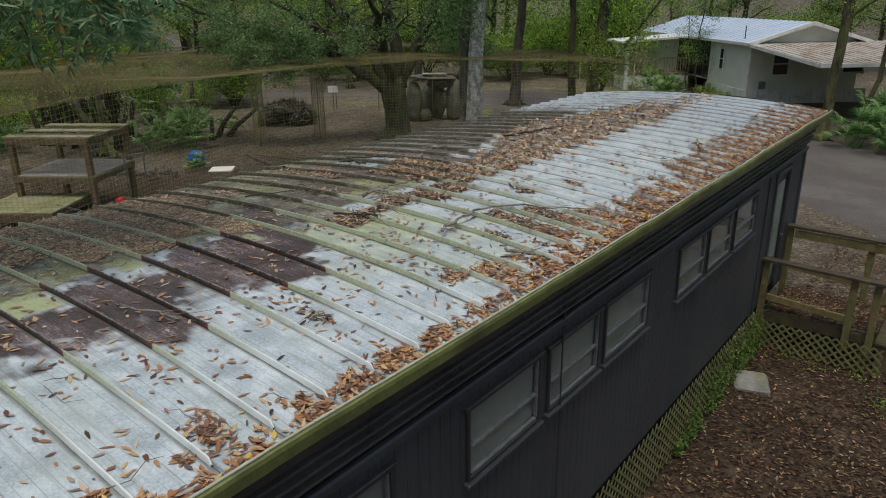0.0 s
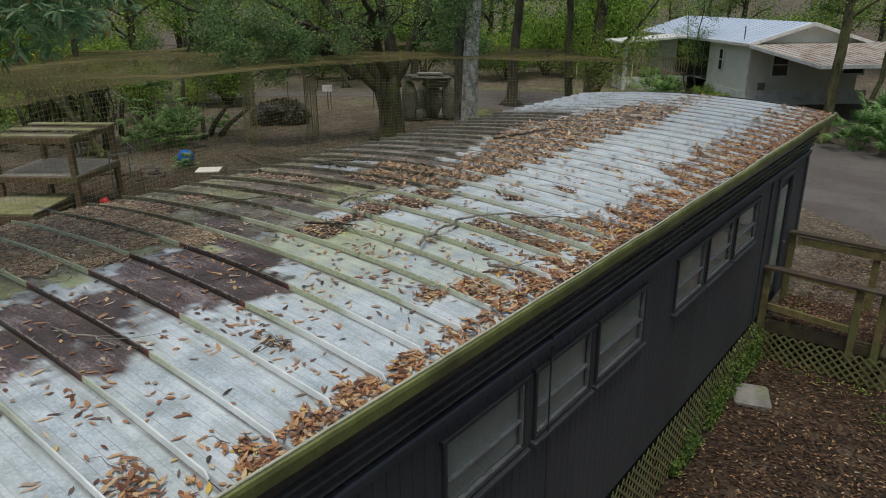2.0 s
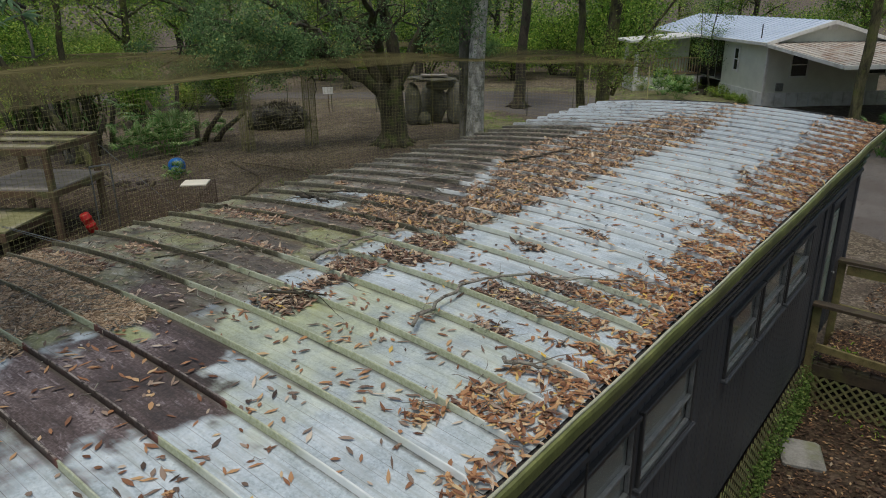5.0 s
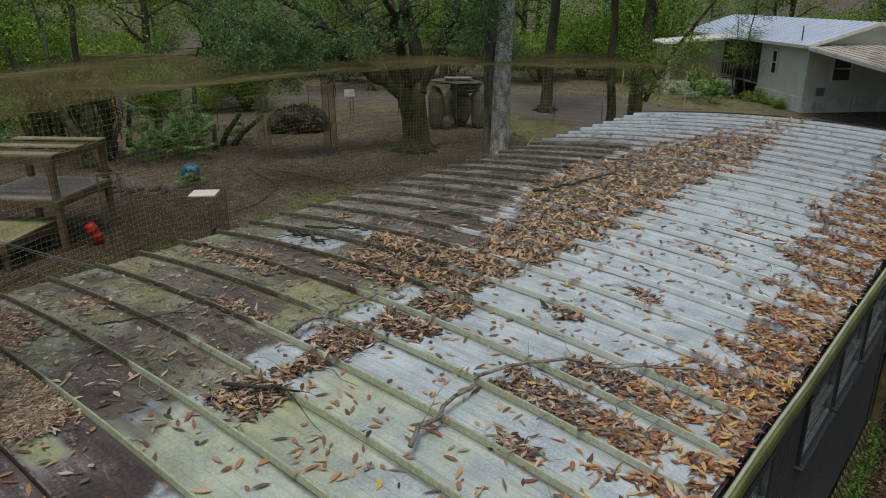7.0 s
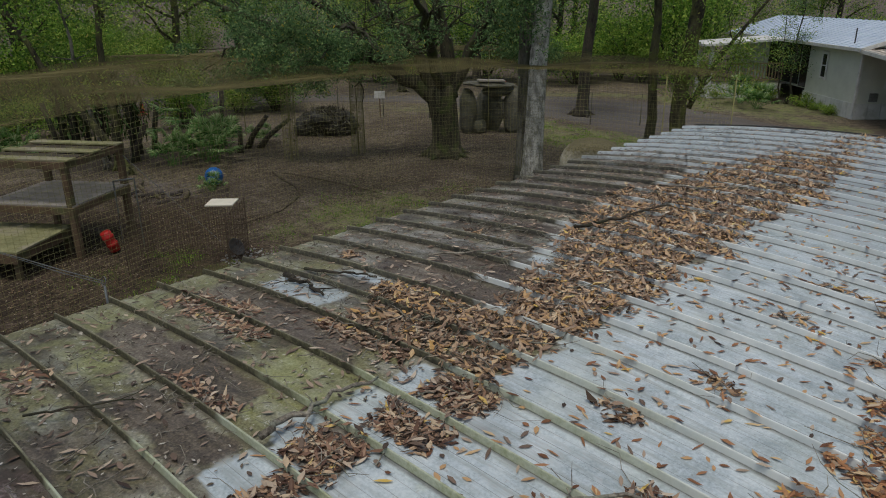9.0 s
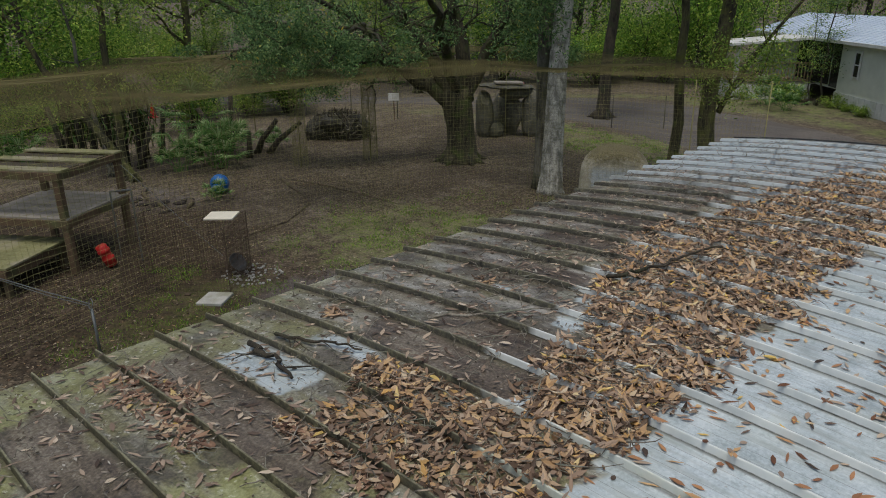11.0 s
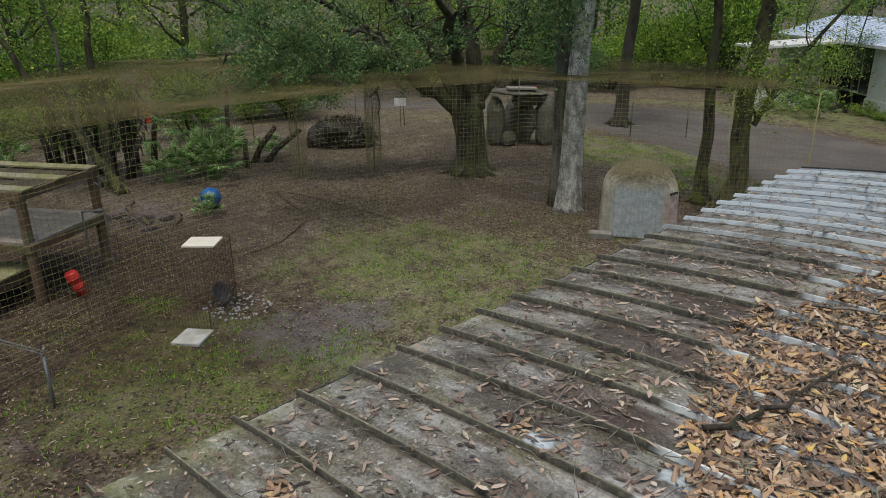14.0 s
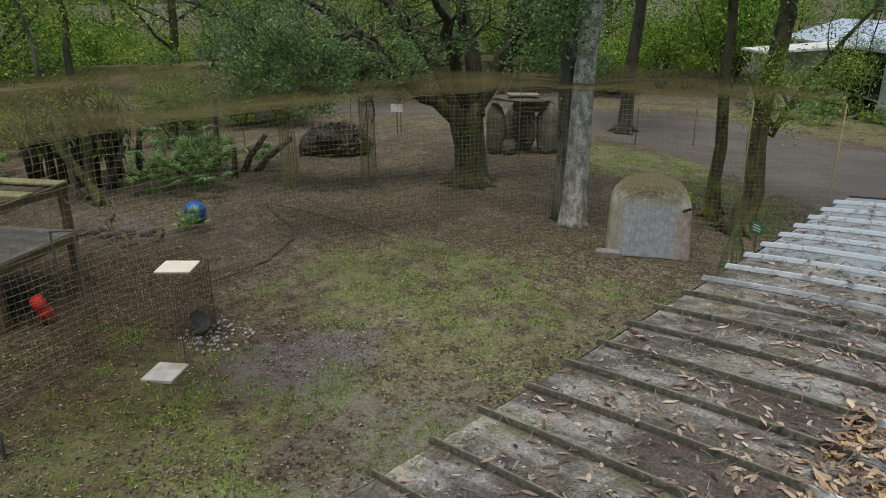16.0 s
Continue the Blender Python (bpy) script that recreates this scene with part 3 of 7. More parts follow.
def roof_material():
    m, nt, b = shader("painted_roof_metal", .5, spec=.4)
    at = nt.nodes.new("ShaderNodeAttribute")
    at.attribute_name = "stain"
    sep = nt.nodes.new("ShaderNodeSeparateColor")
    nt.links.new(at.outputs["Color"], sep.inputs[0])
    fine, mid, cloud = tex(nt, 70, 5, .65), tex(nt, 6, 5, .55), tex(nt, 2.2, 3, .5)
    streak = tex(nt, 9, 5, .6, stretch(nt, .3, 3, 1))

    def add(s, n, k):
        return mathn(nt, "ADD", s, mathn(nt, "MULTIPLY", mathn(nt, "SUBTRACT", n, .5), k))
    base = ramp(nt, add(mid.outputs[0], fine.outputs[0], .9), [(.27, (.3, .355, .385)), (.5, (.46, .525, .565)), (.72, (.59, .645, .675))])
    base = mixc(nt, ramp(nt, streak.outputs[0], [(.48, (0, 0, 0)), (.68, (.65, .65, .65))]), base, (.31, .34, .33))
    base = mixc(nt, ramp(nt, cloud.outputs[0], [(.5, (0, 0, 0)), (.72, (.3, .3, .3))]), base, (.42, .46, .40))
    spots = tex(nt, 45, 4, .6)
    base = mixc(nt, ramp(nt, spots.outputs[0], [(.64, (0, 0, 0)), (.72, (.5, .5, .5))]), base, (.25, .23, .2))
    # the base turns to a darker blue grey towards the far end
    gp = nt.nodes.new("ShaderNodeNewGeometry")
    sy = nt.nodes.new("ShaderNodeSeparateXYZ")
    nt.links.new(gp.outputs["Position"], sy.inputs[0])
    far_end_tone = ramp(nt, add(mathn(nt, "MULTIPLY", sy.outputs[1], .1), mid.outputs[0], .35), [(.78, (0, 0, 0)), (1, (.75, .75, .75))])
    base = mixc(nt, far_end_tone, base, (.19, .22, .245))
    # dirt in the fine pressed lines of the pans
    fr = mathn(nt, "FRACT", mathn(nt, "MULTIPLY", mathn(nt, "SUBTRACT", sy.outputs[1], RIB_LAST - 40 * PITCH), 5 / PITCH))
    near = mathn(nt, "ABSOLUTE", mathn(nt, "SUBTRACT", fr, .5))
    ln = ramp(nt, near, [(.47, (0, 0, 0)), (.493, (1, 1, 1))])
    lw = tex(nt, 5, 4, .6, stretch(nt, .5, 2, 1))
    lf = mathn(nt, "MULTIPLY", ln, ramp(nt, lw.outputs[0], [(.33, (.2, .2, .2)), (.6, (1, 1, 1))]))
    base = mixc(nt, lf, base, (.2, .2, .185))
    # dirt and a painted shadow line beside the foot of each rib
    fr2 = mathn(nt, "FRACT", mathn(nt, "MULTIPLY", mathn(nt, "SUBTRACT", sy.outputs[1], RIB_LAST - 40.5 * PITCH), 1 / PITCH))
    by_rib = ramp(nt, mathn(nt, "ABSOLUTE", mathn(nt, "SUBTRACT", fr2, .5)), [(.045, (1, 1, 1)), (.09, (0, 0, 0))])
    foot_shade_dirt = mathn(nt, "MULTIPLY", by_rib, ramp(nt, lw.outputs[0], [(.35, (.4, .4, .4)), (.62, (.95, .95, .95))]))
    # yellow-green film over the paint
    mossc = ramp(nt, add(mid.outputs[0], fine.outputs[0], .6), [(.3, (.2, .21, .06)), (.55, (.35, .38, .15)), (.75, (.46, .5, .29))])
    mfac = ramp(nt, add(add(sep.outputs[1], mid.outputs[0], .9), cloud.outputs[0], .7), [(.2, (0, 0, 0)), (1, (.85, .85, .85))])
    # old grime: umber, olive and bleached scuffs
    grime = ramp(nt, add(add(cloud.outputs[0], fine.outputs[0], 1.1), mid.outputs[0], .8), [(.3, (.03, .023, .018)), (.43, (.082, .066, .05)), (.57, (.145, .12, .096)), (.74, (.29, .26, .225))])
    olive = tex(nt, 1.7, 4, .55, stretch(nt, 1, 1.3, 3))
    olive_y = ramp(nt, mathn(nt, "MULTIPLY", sy.outputs[1], .1), [(.52, (.65, .65, .65)), (.66, (0, 0, 0))])
    grime = mixc(nt, mathn(nt, "ADD", olive_y, ramp(nt, olive.outputs[0], [(.46, (0, 0, 0)), (.6, (.55, .55, .55))]), True), grime, ramp(nt, fine.outputs[0], [(.35, (.105, .096, .036)), (.65, (.26, .25, .12))]))
    flecks = tex(nt, 26, 4, .75)
    grime = mixc(nt, ramp(nt, flecks.outputs[0], [(.6, (0, 0, 0)), (.65, (.9, .9, .9))]), grime, (.56, .55, .52))
    grime = mixc(nt, ramp(nt, flecks.outputs[0], [(.3, (.7, .7, .7)), (.38, (0, 0, 0))]), grime, (.03, .024, .02))
    scuff = tex(nt, 5, 6, .7, stretch(nt, .6, 1.4, 1))
    worn = ramp(nt, mathn(nt, "MULTIPLY", sy.outputs[1], .1), [(.48, (.6, .6, .6)), (.66, (1, 1, 1))])
    grime = mixc(nt, mathn(nt, "MULTIPLY", worn, ramp(nt, scuff.outputs[0], [(.47, (0, 0, 0)), (.62, (.75, .75, .75))])), grime, ramp(nt, fine.outputs[0], [(.35, (.24, .235, .22)), (.65, (.5, .49, .47))]))
    # cloudy patches of brown mould and of pale grey-green bloom
    blot = tex(nt, 2.6, 6, .62, stretch(nt, .8, 1.5, 1))
    bloom = tex(nt, 3.4, 6, .65, stretch(nt, 1.1, 1.5, 2))
    grime = mixc(nt, ramp(nt, blot.outputs[0], [(.49, (0, 0, 0)), (.6, (.85, .85, .85))]), grime, ramp(nt, fine.outputs[0], [(.35, (.03, .024, .015)), (.65, (.1, .078, .055))]))
    grime = mixc(nt, ramp(nt, bloom.outputs[0], [(.57, (0, 0, 0)), (.68, (.7, .7, .7))]), grime, ramp(nt, fine.outputs[0], [(.35, (.2, .205, .16)), (.65, (.4, .41, .36))]))
    gfac = ramp(nt, add(add(sep.outputs[2], mid.outputs[0], .8), fine.outputs[0], .5), [(.3, (0, 0, 0)), (.58, (.97, .97, .97))])
    c = mixc(nt, mfac, base, mossc)
    c = mixc(nt, gfac, c, mixc(nt, mathn(nt, "MULTIPLY", mfac, .5), grime, mossc))
    soft = tex(nt, 3.2, 4, .5, stretch(nt, .8, 1.3, 1))
    br = ramp(nt, add(add(soft.outputs[0], fine.outputs[0], .8), streak.outputs[0], .5), [(.3, (.026, .016, .015)), (.5, (.06, .038, .036)), (.64, (.115, .083, .083)), (.78, (.25, .205, .21))])
    scrape = tex(nt, 30, 5, .7, stretch(nt, .35, 1.6, 1))
    br = mixc(nt, mathn(nt, "MULTIPLY", ramp(nt, scrape.outputs[0], [(.56, (0, 0, 0)), (.68, (.75, .75, .75))]), ramp(nt, soft.outputs[0], [(.42, (.1, .1, .1)), (.58, (1, 1, 1))])), br, (.44, .39, .42))
    br = mixc(nt, mathn(nt, "MULTIPLY", ln, .5), br, (.03, .022, .02))
    bfac = ramp(nt, add(add(add(sep.outputs[0], soft.outputs[0], .6), streak.outputs[0], .6), fine.outputs[0], .75), [(.12, (0, 0, 0)), (.42, (.5, .5, .5)), (.75, (.96, .96, .96))])
    c = mixc(nt, bfac, c, br)
    um = ramp(nt, add(add(cloud.outputs[0], fine.outputs[0], 1.1), streak.outputs[0], .8), [(.28, (.04, .03, .024)), (.5, (.1, .075, .058)), (.66, (.165, .135, .105)), (.8, (.26, .235, .19))])
    c = mixc(nt, ramp(nt, add(add(at.outputs["Alpha"], mid.outputs[0], .9), cloud.outputs[0], .8), [(.3, (0, 0, 0)), (.85, (.88, .88, .88))]), c, um)
    pan = nt.nodes.new("ShaderNodeAttribute")
    pan.attribute_name = "pan"
    # the rib's foot shadow is laid into the pan colour with the dirt
    c = mixc(nt, mathn(nt, "MULTIPLY", foot_shade_dirt, pan.outputs["Fac"]), c, (.075, .065, .05))
    nt.links.new(c, b.inputs["Base Color"])
    nt.links.new(ramp(nt, bfac, [(0, (.42, .42, .42)), (1, (.8, .8, .8))]), b.inputs["Roughness"])
    bump(nt, b, mathn(nt, "ADD", fine.outputs[0], mid.outputs[0]), .15, .005)
    return m


def rib_material():
    """Standing ribs: pale paint, moss, and rusty grime on the old stretches; a lit top edge is painted in."""
    m, nt, b = shader("roof_rib_metal", .5, spec=.35)
    at = nt.nodes.new("ShaderNodeAttribute")
    at.attribute_name = "stain"
    sep = nt.nodes.new("ShaderNodeSeparateColor")
    nt.links.new(at.outputs["Color"], sep.inputs[0])
    fine, mid = tex(nt, 55, 5, .65), tex(nt, 7, 4, .55)

    def add(s, n, k):
        return mathn(nt, "ADD", s, mathn(nt, "MULTIPLY", mathn(nt, "SUBTRACT", n, .5), k))
    c = ramp(nt, mid.outputs[0], [(.35, (.6, .64, .645)), (.65, (.76, .79, .785))])
    gp = nt.nodes.new("ShaderNodeNewGeometry")
    sy = nt.nodes.new("ShaderNodeSeparateXYZ")
    nt.links.new(gp.outputs["Position"], sy.inputs[0])
    c = mixc(nt, ramp(nt, add(mathn(nt, "MULTIPLY", sy.outputs[1], .1), mid.outputs[0], .35), [(.78, (0, 0, 0)), (1, (.8, .8, .8))]), c, (.6, .66, .7))
    c = mixc(nt, ramp(nt, add(sep.outputs[1], mid.outputs[0], .8), [(.1, (0, 0, 0)), (.85, (.9, .9, .9))]), c, ramp(nt, fine.outputs[0], [(.35, (.26, .29, .15)), (.65, (.45, .48, .33))]))
    # grimy stretches: olive paint speckled with black mould, the top edge painted lighter as if lit
    speck = tex(nt, 34, 5, .7)
    old = ramp(nt, speck.outputs[0], [(.38, (.016, .012, .009)), (.52, (.055, .048, .03)), (.68, (.18, .17, .1))])
    lit_top = nt.nodes.new("ShaderNodeAttribute")
    lit_top.attribute_name = "lit_top"
    old = mixc(nt, lit_top.outputs["Fac"], old, ramp(nt, fine.outputs[0], [(.3, (.1, .09, .055)), (.65, (.3, .285, .19))]))
    c = mixc(nt, ramp(nt, add(at.outputs["Alpha"], mid.outputs[0], .8), [(.25, (0, 0, 0)), (.65, (.95, .95, .95))]), c, old)
    # rust: red where it begins, nearly black where it is old
    rs = add(add(sep.outputs[0], mid.outputs[0], .4), fine.outputs[0], .35)
    rust = ramp(nt, rs, [(.4, (.13, .034, .022)), (.75, (.07, .018, .014)), (1, (.022, .014, .012))])
    rust = mixc(nt, mathn(nt, "MULTIPLY", lit_top.outputs["Fac"], ramp(nt, speck.outputs[0], [(.42, (0, 0, 0)), (.52, (.85, .85, .85))])), rust, (.36, .32, .29))
    c = mixc(nt, ramp(nt, rs, [(.36, (0, 0, 0)), (.42, (1, 1, 1))]), c, rust)
    # B: foot of the rib, where dirt and a shadow line are painted dark
    c = mixc(nt, ramp(nt, add(sep.outputs[2], fine.outputs[0], .8), [(.35, (0, 0, 0)), (.85, (.85, .85, .85))]), c, (.085, .075, .055))
    nt.links.new(c, b.inputs["Base Color"])
    bump(nt, b, fine.outputs[0], .2, .004)
    return m


M["roof"] = roof_material()
M["rib"] = rib_material()
M["wood_wet"] = two_tone("wet_dark_timber", (.025, .018, .012), (.085, .062, .036), 6, .7, stain=(.09, .085, .03))
M["siding"] = two_tone("dark_siding", (.034, .037, .042), (.075, .079, .086), 1.2, .5, fine=40, vec=(1, 1, .25), bumps=.08, spec=.35)
M["fascia"] = two_tone("dark_fascia", (.026, .025, .025), (.07, .067, .064), 2, .25, fine=30, bumps=.1)
M["gutter"] = two_tone("mossy_eave_metal", (.075, .09, .024), (.21, .232, .072), 3.5, .6, fine=45, bumps=.25, stain=(.08, .08, .035))
M["lip"] = two_tone("pale_eave_lip", (.3, .31, .2), (.5, .5, .4), 5, .6)
M["win_frame"] = two_tone("weathered_aluminium", (.1, .105, .105), (.27, .28, .275), 14, .45, metal=.3, bumps=.1)
M["win_dark"] = two_tone("dark_window_frame", (.02, .02, .02), (.05, .05, .05), 10, .5)
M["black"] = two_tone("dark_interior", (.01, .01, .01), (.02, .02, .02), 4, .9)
M["curtain"] = two_tone("grey_screen", (.19, .205, .2), (.31, .33, .32), 3, .8, fine=300, bumps=.1)


def glass_mat(name, tint=(1, 1, 1), rough=.05):
    m, nt, b = shader(name, rough)
    b.inputs["Base Color"].default_value = (*tint, 1)
    b.inputs["Transmission Weight"].default_value = 1
    b.inputs["IOR"].default_value = 1.45
    return m


M["glass"] = glass_mat("window_glass", (.9, .95, .93))
M["lattice"] = two_tone("weathered_lattice", (.085, .08, .03), (.24, .225, .095), 6, .9, stain=(.15, .17, .06))
M["concrete"] = two_tone("mossy_concrete", (.13, .125, .11), (.32, .31, .285), 4, .95, fine=40, bumps=.5, stain=(.17, .18, .09))

home = thing("mobile_home", "long dark grey mobile home with a stained white metal roof", "mobile home")

# roof: a bowed deck carrying the pans and the standing ribs
rb = MB()
xs = np.linspace(XL + .01, XR - .01, 33)
top = [(x, roof_z(x) - .012) for x in xs]
low = [(x, 3.02) for x in xs]
for y in (YN, YF - .02):
    rb.add([(x, y, z) for x, z in top] + [(x, y, z) for x, z in low], [])
n = len(xs)
o = 2 * n
rb.f += [(i, i + 1, o + i + 1, o + i) for i in range(n - 1)] + [(n + i + 1, n + i, o + n + i, o + n + i + 1) for i in range(n - 1)]
rb.f += [(i + 1, i, n + i, n + i + 1) for i in range(n - 1)] + [(o + i, o + i + 1, o + n + i + 1, o + n + i) for i in range(n - 1)]
roof = part("roof", rb, M["fascia"], home, "bowed metal roof with standing ribs")

ribs_y = [RIB_LAST - PITCH * k for k in range(52) if RIB_LAST - PITCH * k > YN + .05]
edges = [YF] + ribs_y + [YN]
rnd = random.Random(4)
nxp = 162
px_ = np.linspace(XL, XR - .02, nxp)
for y1, y0 in zip(edges, edges[1:]):
    ny = max(3, int(round((y1 - y0) / .0252)) + 1)
    ys = np.linspace(y0 + .0015, y1 - .0015, ny)
    ph = rnd.uniform(0, 9)
    vs, cs = [], []
    for y in ys:
        u = (y - y0) / (y1 - y0)
        line = -.003 if ny > 8 and any(abs(u - q) < .042 for q in (.2, .4, .6, .8)) else 0.0
        for x in px_:
            vs.append((x, y, roof_z(x) + line + .004 * n2(x, y, 1.3, ph) + .01 * math.sin(math.pi * u) * n2(x, ph, .6)))
            cs += roof_stain(x, y)
    fs = np.array([(j * nxp + i, j * nxp + i + 1, (j + 1) * nxp + i + 1, (j + 1) * nxp + i) for j in range(ny - 1) for i in range(nxp - 1)])
    me = np_mesh("roof_panel", np.array(vs), fs, M["roof"], True)
    ca = me.color_attributes.new("stain", "FLOAT_COLOR", "POINT")
    ca.data.foreach_set("color", cs)
    pa = me.attributes.new("pan", "FLOAT", "POINT")
    pa.data.foreach_set("value", np.full(len(vs), .85, np.float32))
    part("roof_panel", me, None, roof)

for k, y in enumerate(ribs_y):
    w, h = .005, .035
    x1, x0 = XR - .06 - .05 * rnd.random(), XL - .03 - .02 * rnd.random()
    xr = np.concatenate([[x0, x0 + .012], np.linspace(x0 + .05, x1 - .05, 88), [x1 - .02, x1]])
    prof = [(-w * 1.3, 0), (-w, h * .2), (-w * .9, h * .9), (-w * .7, h), (w * .7, h), (w * .9, h * .9), (w, h * .2), (w * 1.3, 0)]
    vs, cs, lit_tops = [], [], []
    wv = rnd.uniform(0, 50)
    for x in xr:
        e = min(1, (x - x0) / .012 + .55) * min(1, (x1 - x) / .02 + .25)
        dy = .006 * n2(x, wv, 1.2)
        wob = fbm(x, y, 3.0, 31)
        rust = max(span_mask(x, y + q, BROWN, .6 * wob, .22) for q in (-.05, .05)) * smooth01(-4.55, -4.2, x + .2 * n2(x, wv, 2)) * smooth01(3.2, 2.9, y)
        film = max(span_mask(x, y + q, FILM, .5 * wob, .4) for q in (-.05, .05))
        bare = float(np.interp(y, (5.2, 6.0, 7.0, 9.0), (-3.9, -4.35, -4.65, -4.75)))
        old = smooth01(-.1, .2, min(white_edge(y) - .3 * smooth01(5.3, 4.0, y), bare if y > 5.2 else 0) - x + .3 * n2(x, wv, 2)) * smooth01(2.3, 3.2, y) * (1 - .8 * smooth01(8.6, 10.2, y))
        green = min(1, .7 * film + .8 * smooth01(6.2, 4.6, y) * smooth01(-2.3, -3.1, x) + .35 * smooth01(-3.9, -4.4, x) * smooth01(3.4, 2.6, y))
        for a, z in prof:
            vs.append((x, y + a + dy, roof_z(x) + .001 + z * e + .002 * n2(x, wv, 3)))
            # top vertices carry the painted light of the rib's upper edge
            lit_tops.append(.6 + .4 * smooth01(-.1, .3, n2(x, wv, 5)) if z == h else .25 if z == h * .9 else 0)
            cs += [rust, green, .85 if z == 0 else .05, old]
    q = len(prof)
    fs = np.array([(i * q + j, (i + 1) * q + j, (i + 1) * q + j + 1, i * q + j + 1) for i in range(len(xr) - 1) for j in range(q - 1)])
    me = np_mesh("roof_rib", np.array(vs), fs, M["rib"])
    ca = me.color_attributes.new("stain", "FLOAT_COLOR", "POINT")
    ca.data.foreach_set("color", cs)
    ra = me.attributes.new("lit_top", "FLOAT", "POINT")
    ra.data.foreach_set("value", np.array(lit_tops, np.float32))
    part("roof_rib", me, None, roof)

# eave metal along the camera's side: a mossy apron with a pale turned lip; a plain strip on the other side
for name, x, sgn in (("eave_apron", XR + .02, 1), ("eave_apron", XL - .012, -1)):
    mb = MB()
    yy = np.arange(YN, YF + .01, .08)
    zt = roof_z(x) + (.035 if sgn > 0 else -.01)
    prof = [(.0, .0), (.012, .004), (.03, -.005), (.034, -.025), (.03, -.08), (.014, -.085)] if sgn > 0 else [(0, 0), (-.008, 0), (-.008, -.1), (0, -.1)]
    for y in yy:
        a, bz = .012 * n2(y, 1, .9), .014 * n2(y, 5, 1.1) + .004 * n2(y, 2, 6)
        mb.add([(x + dx + a, y, zt + dz + bz) for dx, dz in prof], [])
    k = len(prof)
    mb.f += [(i * k + j, i * k + j + 1, (i + 1) * k + j + 1, (i + 1) * k + j) for i in range(len(yy) - 1) for j in range(k - 1)]
    ap = part(name, mb, M["gutter"] if sgn > 0 else M["fascia"], roof, "dented eave metal green with algae" if sgn > 0 else "")
    if sgn > 0:
        lp = MB()
        pts = [(x + .012 + .012 * n2(y, 1, .9), y, zt + .006 + .014 * n2(y, 5, 1.1) + .004 * n2(y, 2, 6)) for y in yy]
        lp.tube(pts, [.008] * len(pts), 6)
        part("eave_lip", lp, M["lip"], roof, "pale worn edge of the eave metal", smooth=True)
mb = MB()
for x0, x1 in zip(xs, xs[1:]):
    mb.beam((x0, YF + .008, roof_z(x0) - .035), (x1, YF + .008, roof_z(x1) - .035), .014, .1, 0)
part("end_trim", mb, M["fascia"], roof)

# walls
WX, WZ0, WZ1 = -2.14, .62, 2.64
WALL_Y0, WALL_Y1 = -3.4, 11.78


def window_row():
    rows = []
    for y0 in (-2.2, -1.25):
        rows.append((y0, y0 + .86))
    rows += [(.55, 1.4), (1.5, 2.37), (3.05, 3.93), (4.04, 4.87), (4.96, 5.87), (6.6, 7.41), (7.49, 8.32), (8.42, 9.3)]
    return rows


WIN = window_row()
WB, WT = 1.97, 2.5
DOOR = (10.2, 11.0, .72, 2.56)
openings = sorted([(a, b, WB, WT) for a, b in WIN] + [DOOR])


def grooved(mb, y0, y1, z0, z1, x, face=1):
    """A strip of siding with upright grooves every 0.1 m, and thickness."""
    ys = [y0]
    g = math.ceil(y0 / .1) * .1
    while g < y1 - .012:
        if g > y0 + .012:
            ys += [g - .006, g - .003, g + .003, g + .006]
        g += .1
    ys.append(y1)
    vs = []
    for i, y in enumerate(ys):
        k = (i - 1) % 4
        dip = .005 if 0 < i < len(ys) - 1 and k in (1, 2) else 0
        vs += [(x - face * dip, y, z0), (x - face * dip, y, z1)]
    m = len(vs)
    vs += [(x - face * .09, y0, z0), (x - face * .09, y0, z1), (x - face * .09, y1, z0), (x - face * .09, y1, z1)]
    fs = [(2 * i, 2 * i + 2, 2 * i + 3, 2 * i + 1) for i in range(len(ys) - 1)]
    fs += [(m, m + 1, m + 3, m + 2), (0, 1, m + 1, m), (m - 2, m + 2, m + 3, m - 1), (1, m - 1, m + 3, m + 1), (0, m, m + 2, m - 2)]
    if face < 0:
        fs = [f[::-1] for f in fs]
    mb.add(vs, fs)


def siding(*a):
    mb = MB()
    grooved(mb, *a)
    part("siding_panel", mb, M["siding"], home, "dark grey grooved metal siding")


y = WALL_Y0
for a, b, z0, z1 in openings:
    if a > y + .001:
        siding(y, a, WZ0, WZ1, WX)
    siding(a, b, z1, WZ1, WX)
    if z0 > WZ0 + .15:
        siding(a, b, WZ0, z0, WX)
    y = b
siding(y, WALL_Y1, WZ0, WZ1, WX)
mb = MB()
grooved(mb, WALL_Y0, WALL_Y1, WZ0, 3.0, -5.9, -1)
part("back_wall", mb, M["siding"], home)
for yy, nm in ((WALL_Y0 + .05, "end_wall"), (WALL_Y1 - .05, "end_wall")):
    mb = MB().box((-4.02, yy, 1.82), (3.56, .09, 2.38))
    part(nm, mb, M["siding"], home)
mb = MB().box((-4.02, 4.19, WZ0 - .06), (3.66, 15.1, .12))
part("floor_frame", mb, M["black"], home)
mb = MB().box((-4.02, 4.19, 2.98), (3.56, 15.0, .05))
part("ceiling_panel", mb, M["black"], home)

# cove under the eave: long rounded steps from the roof edge down to the wall trim
mb = MB()
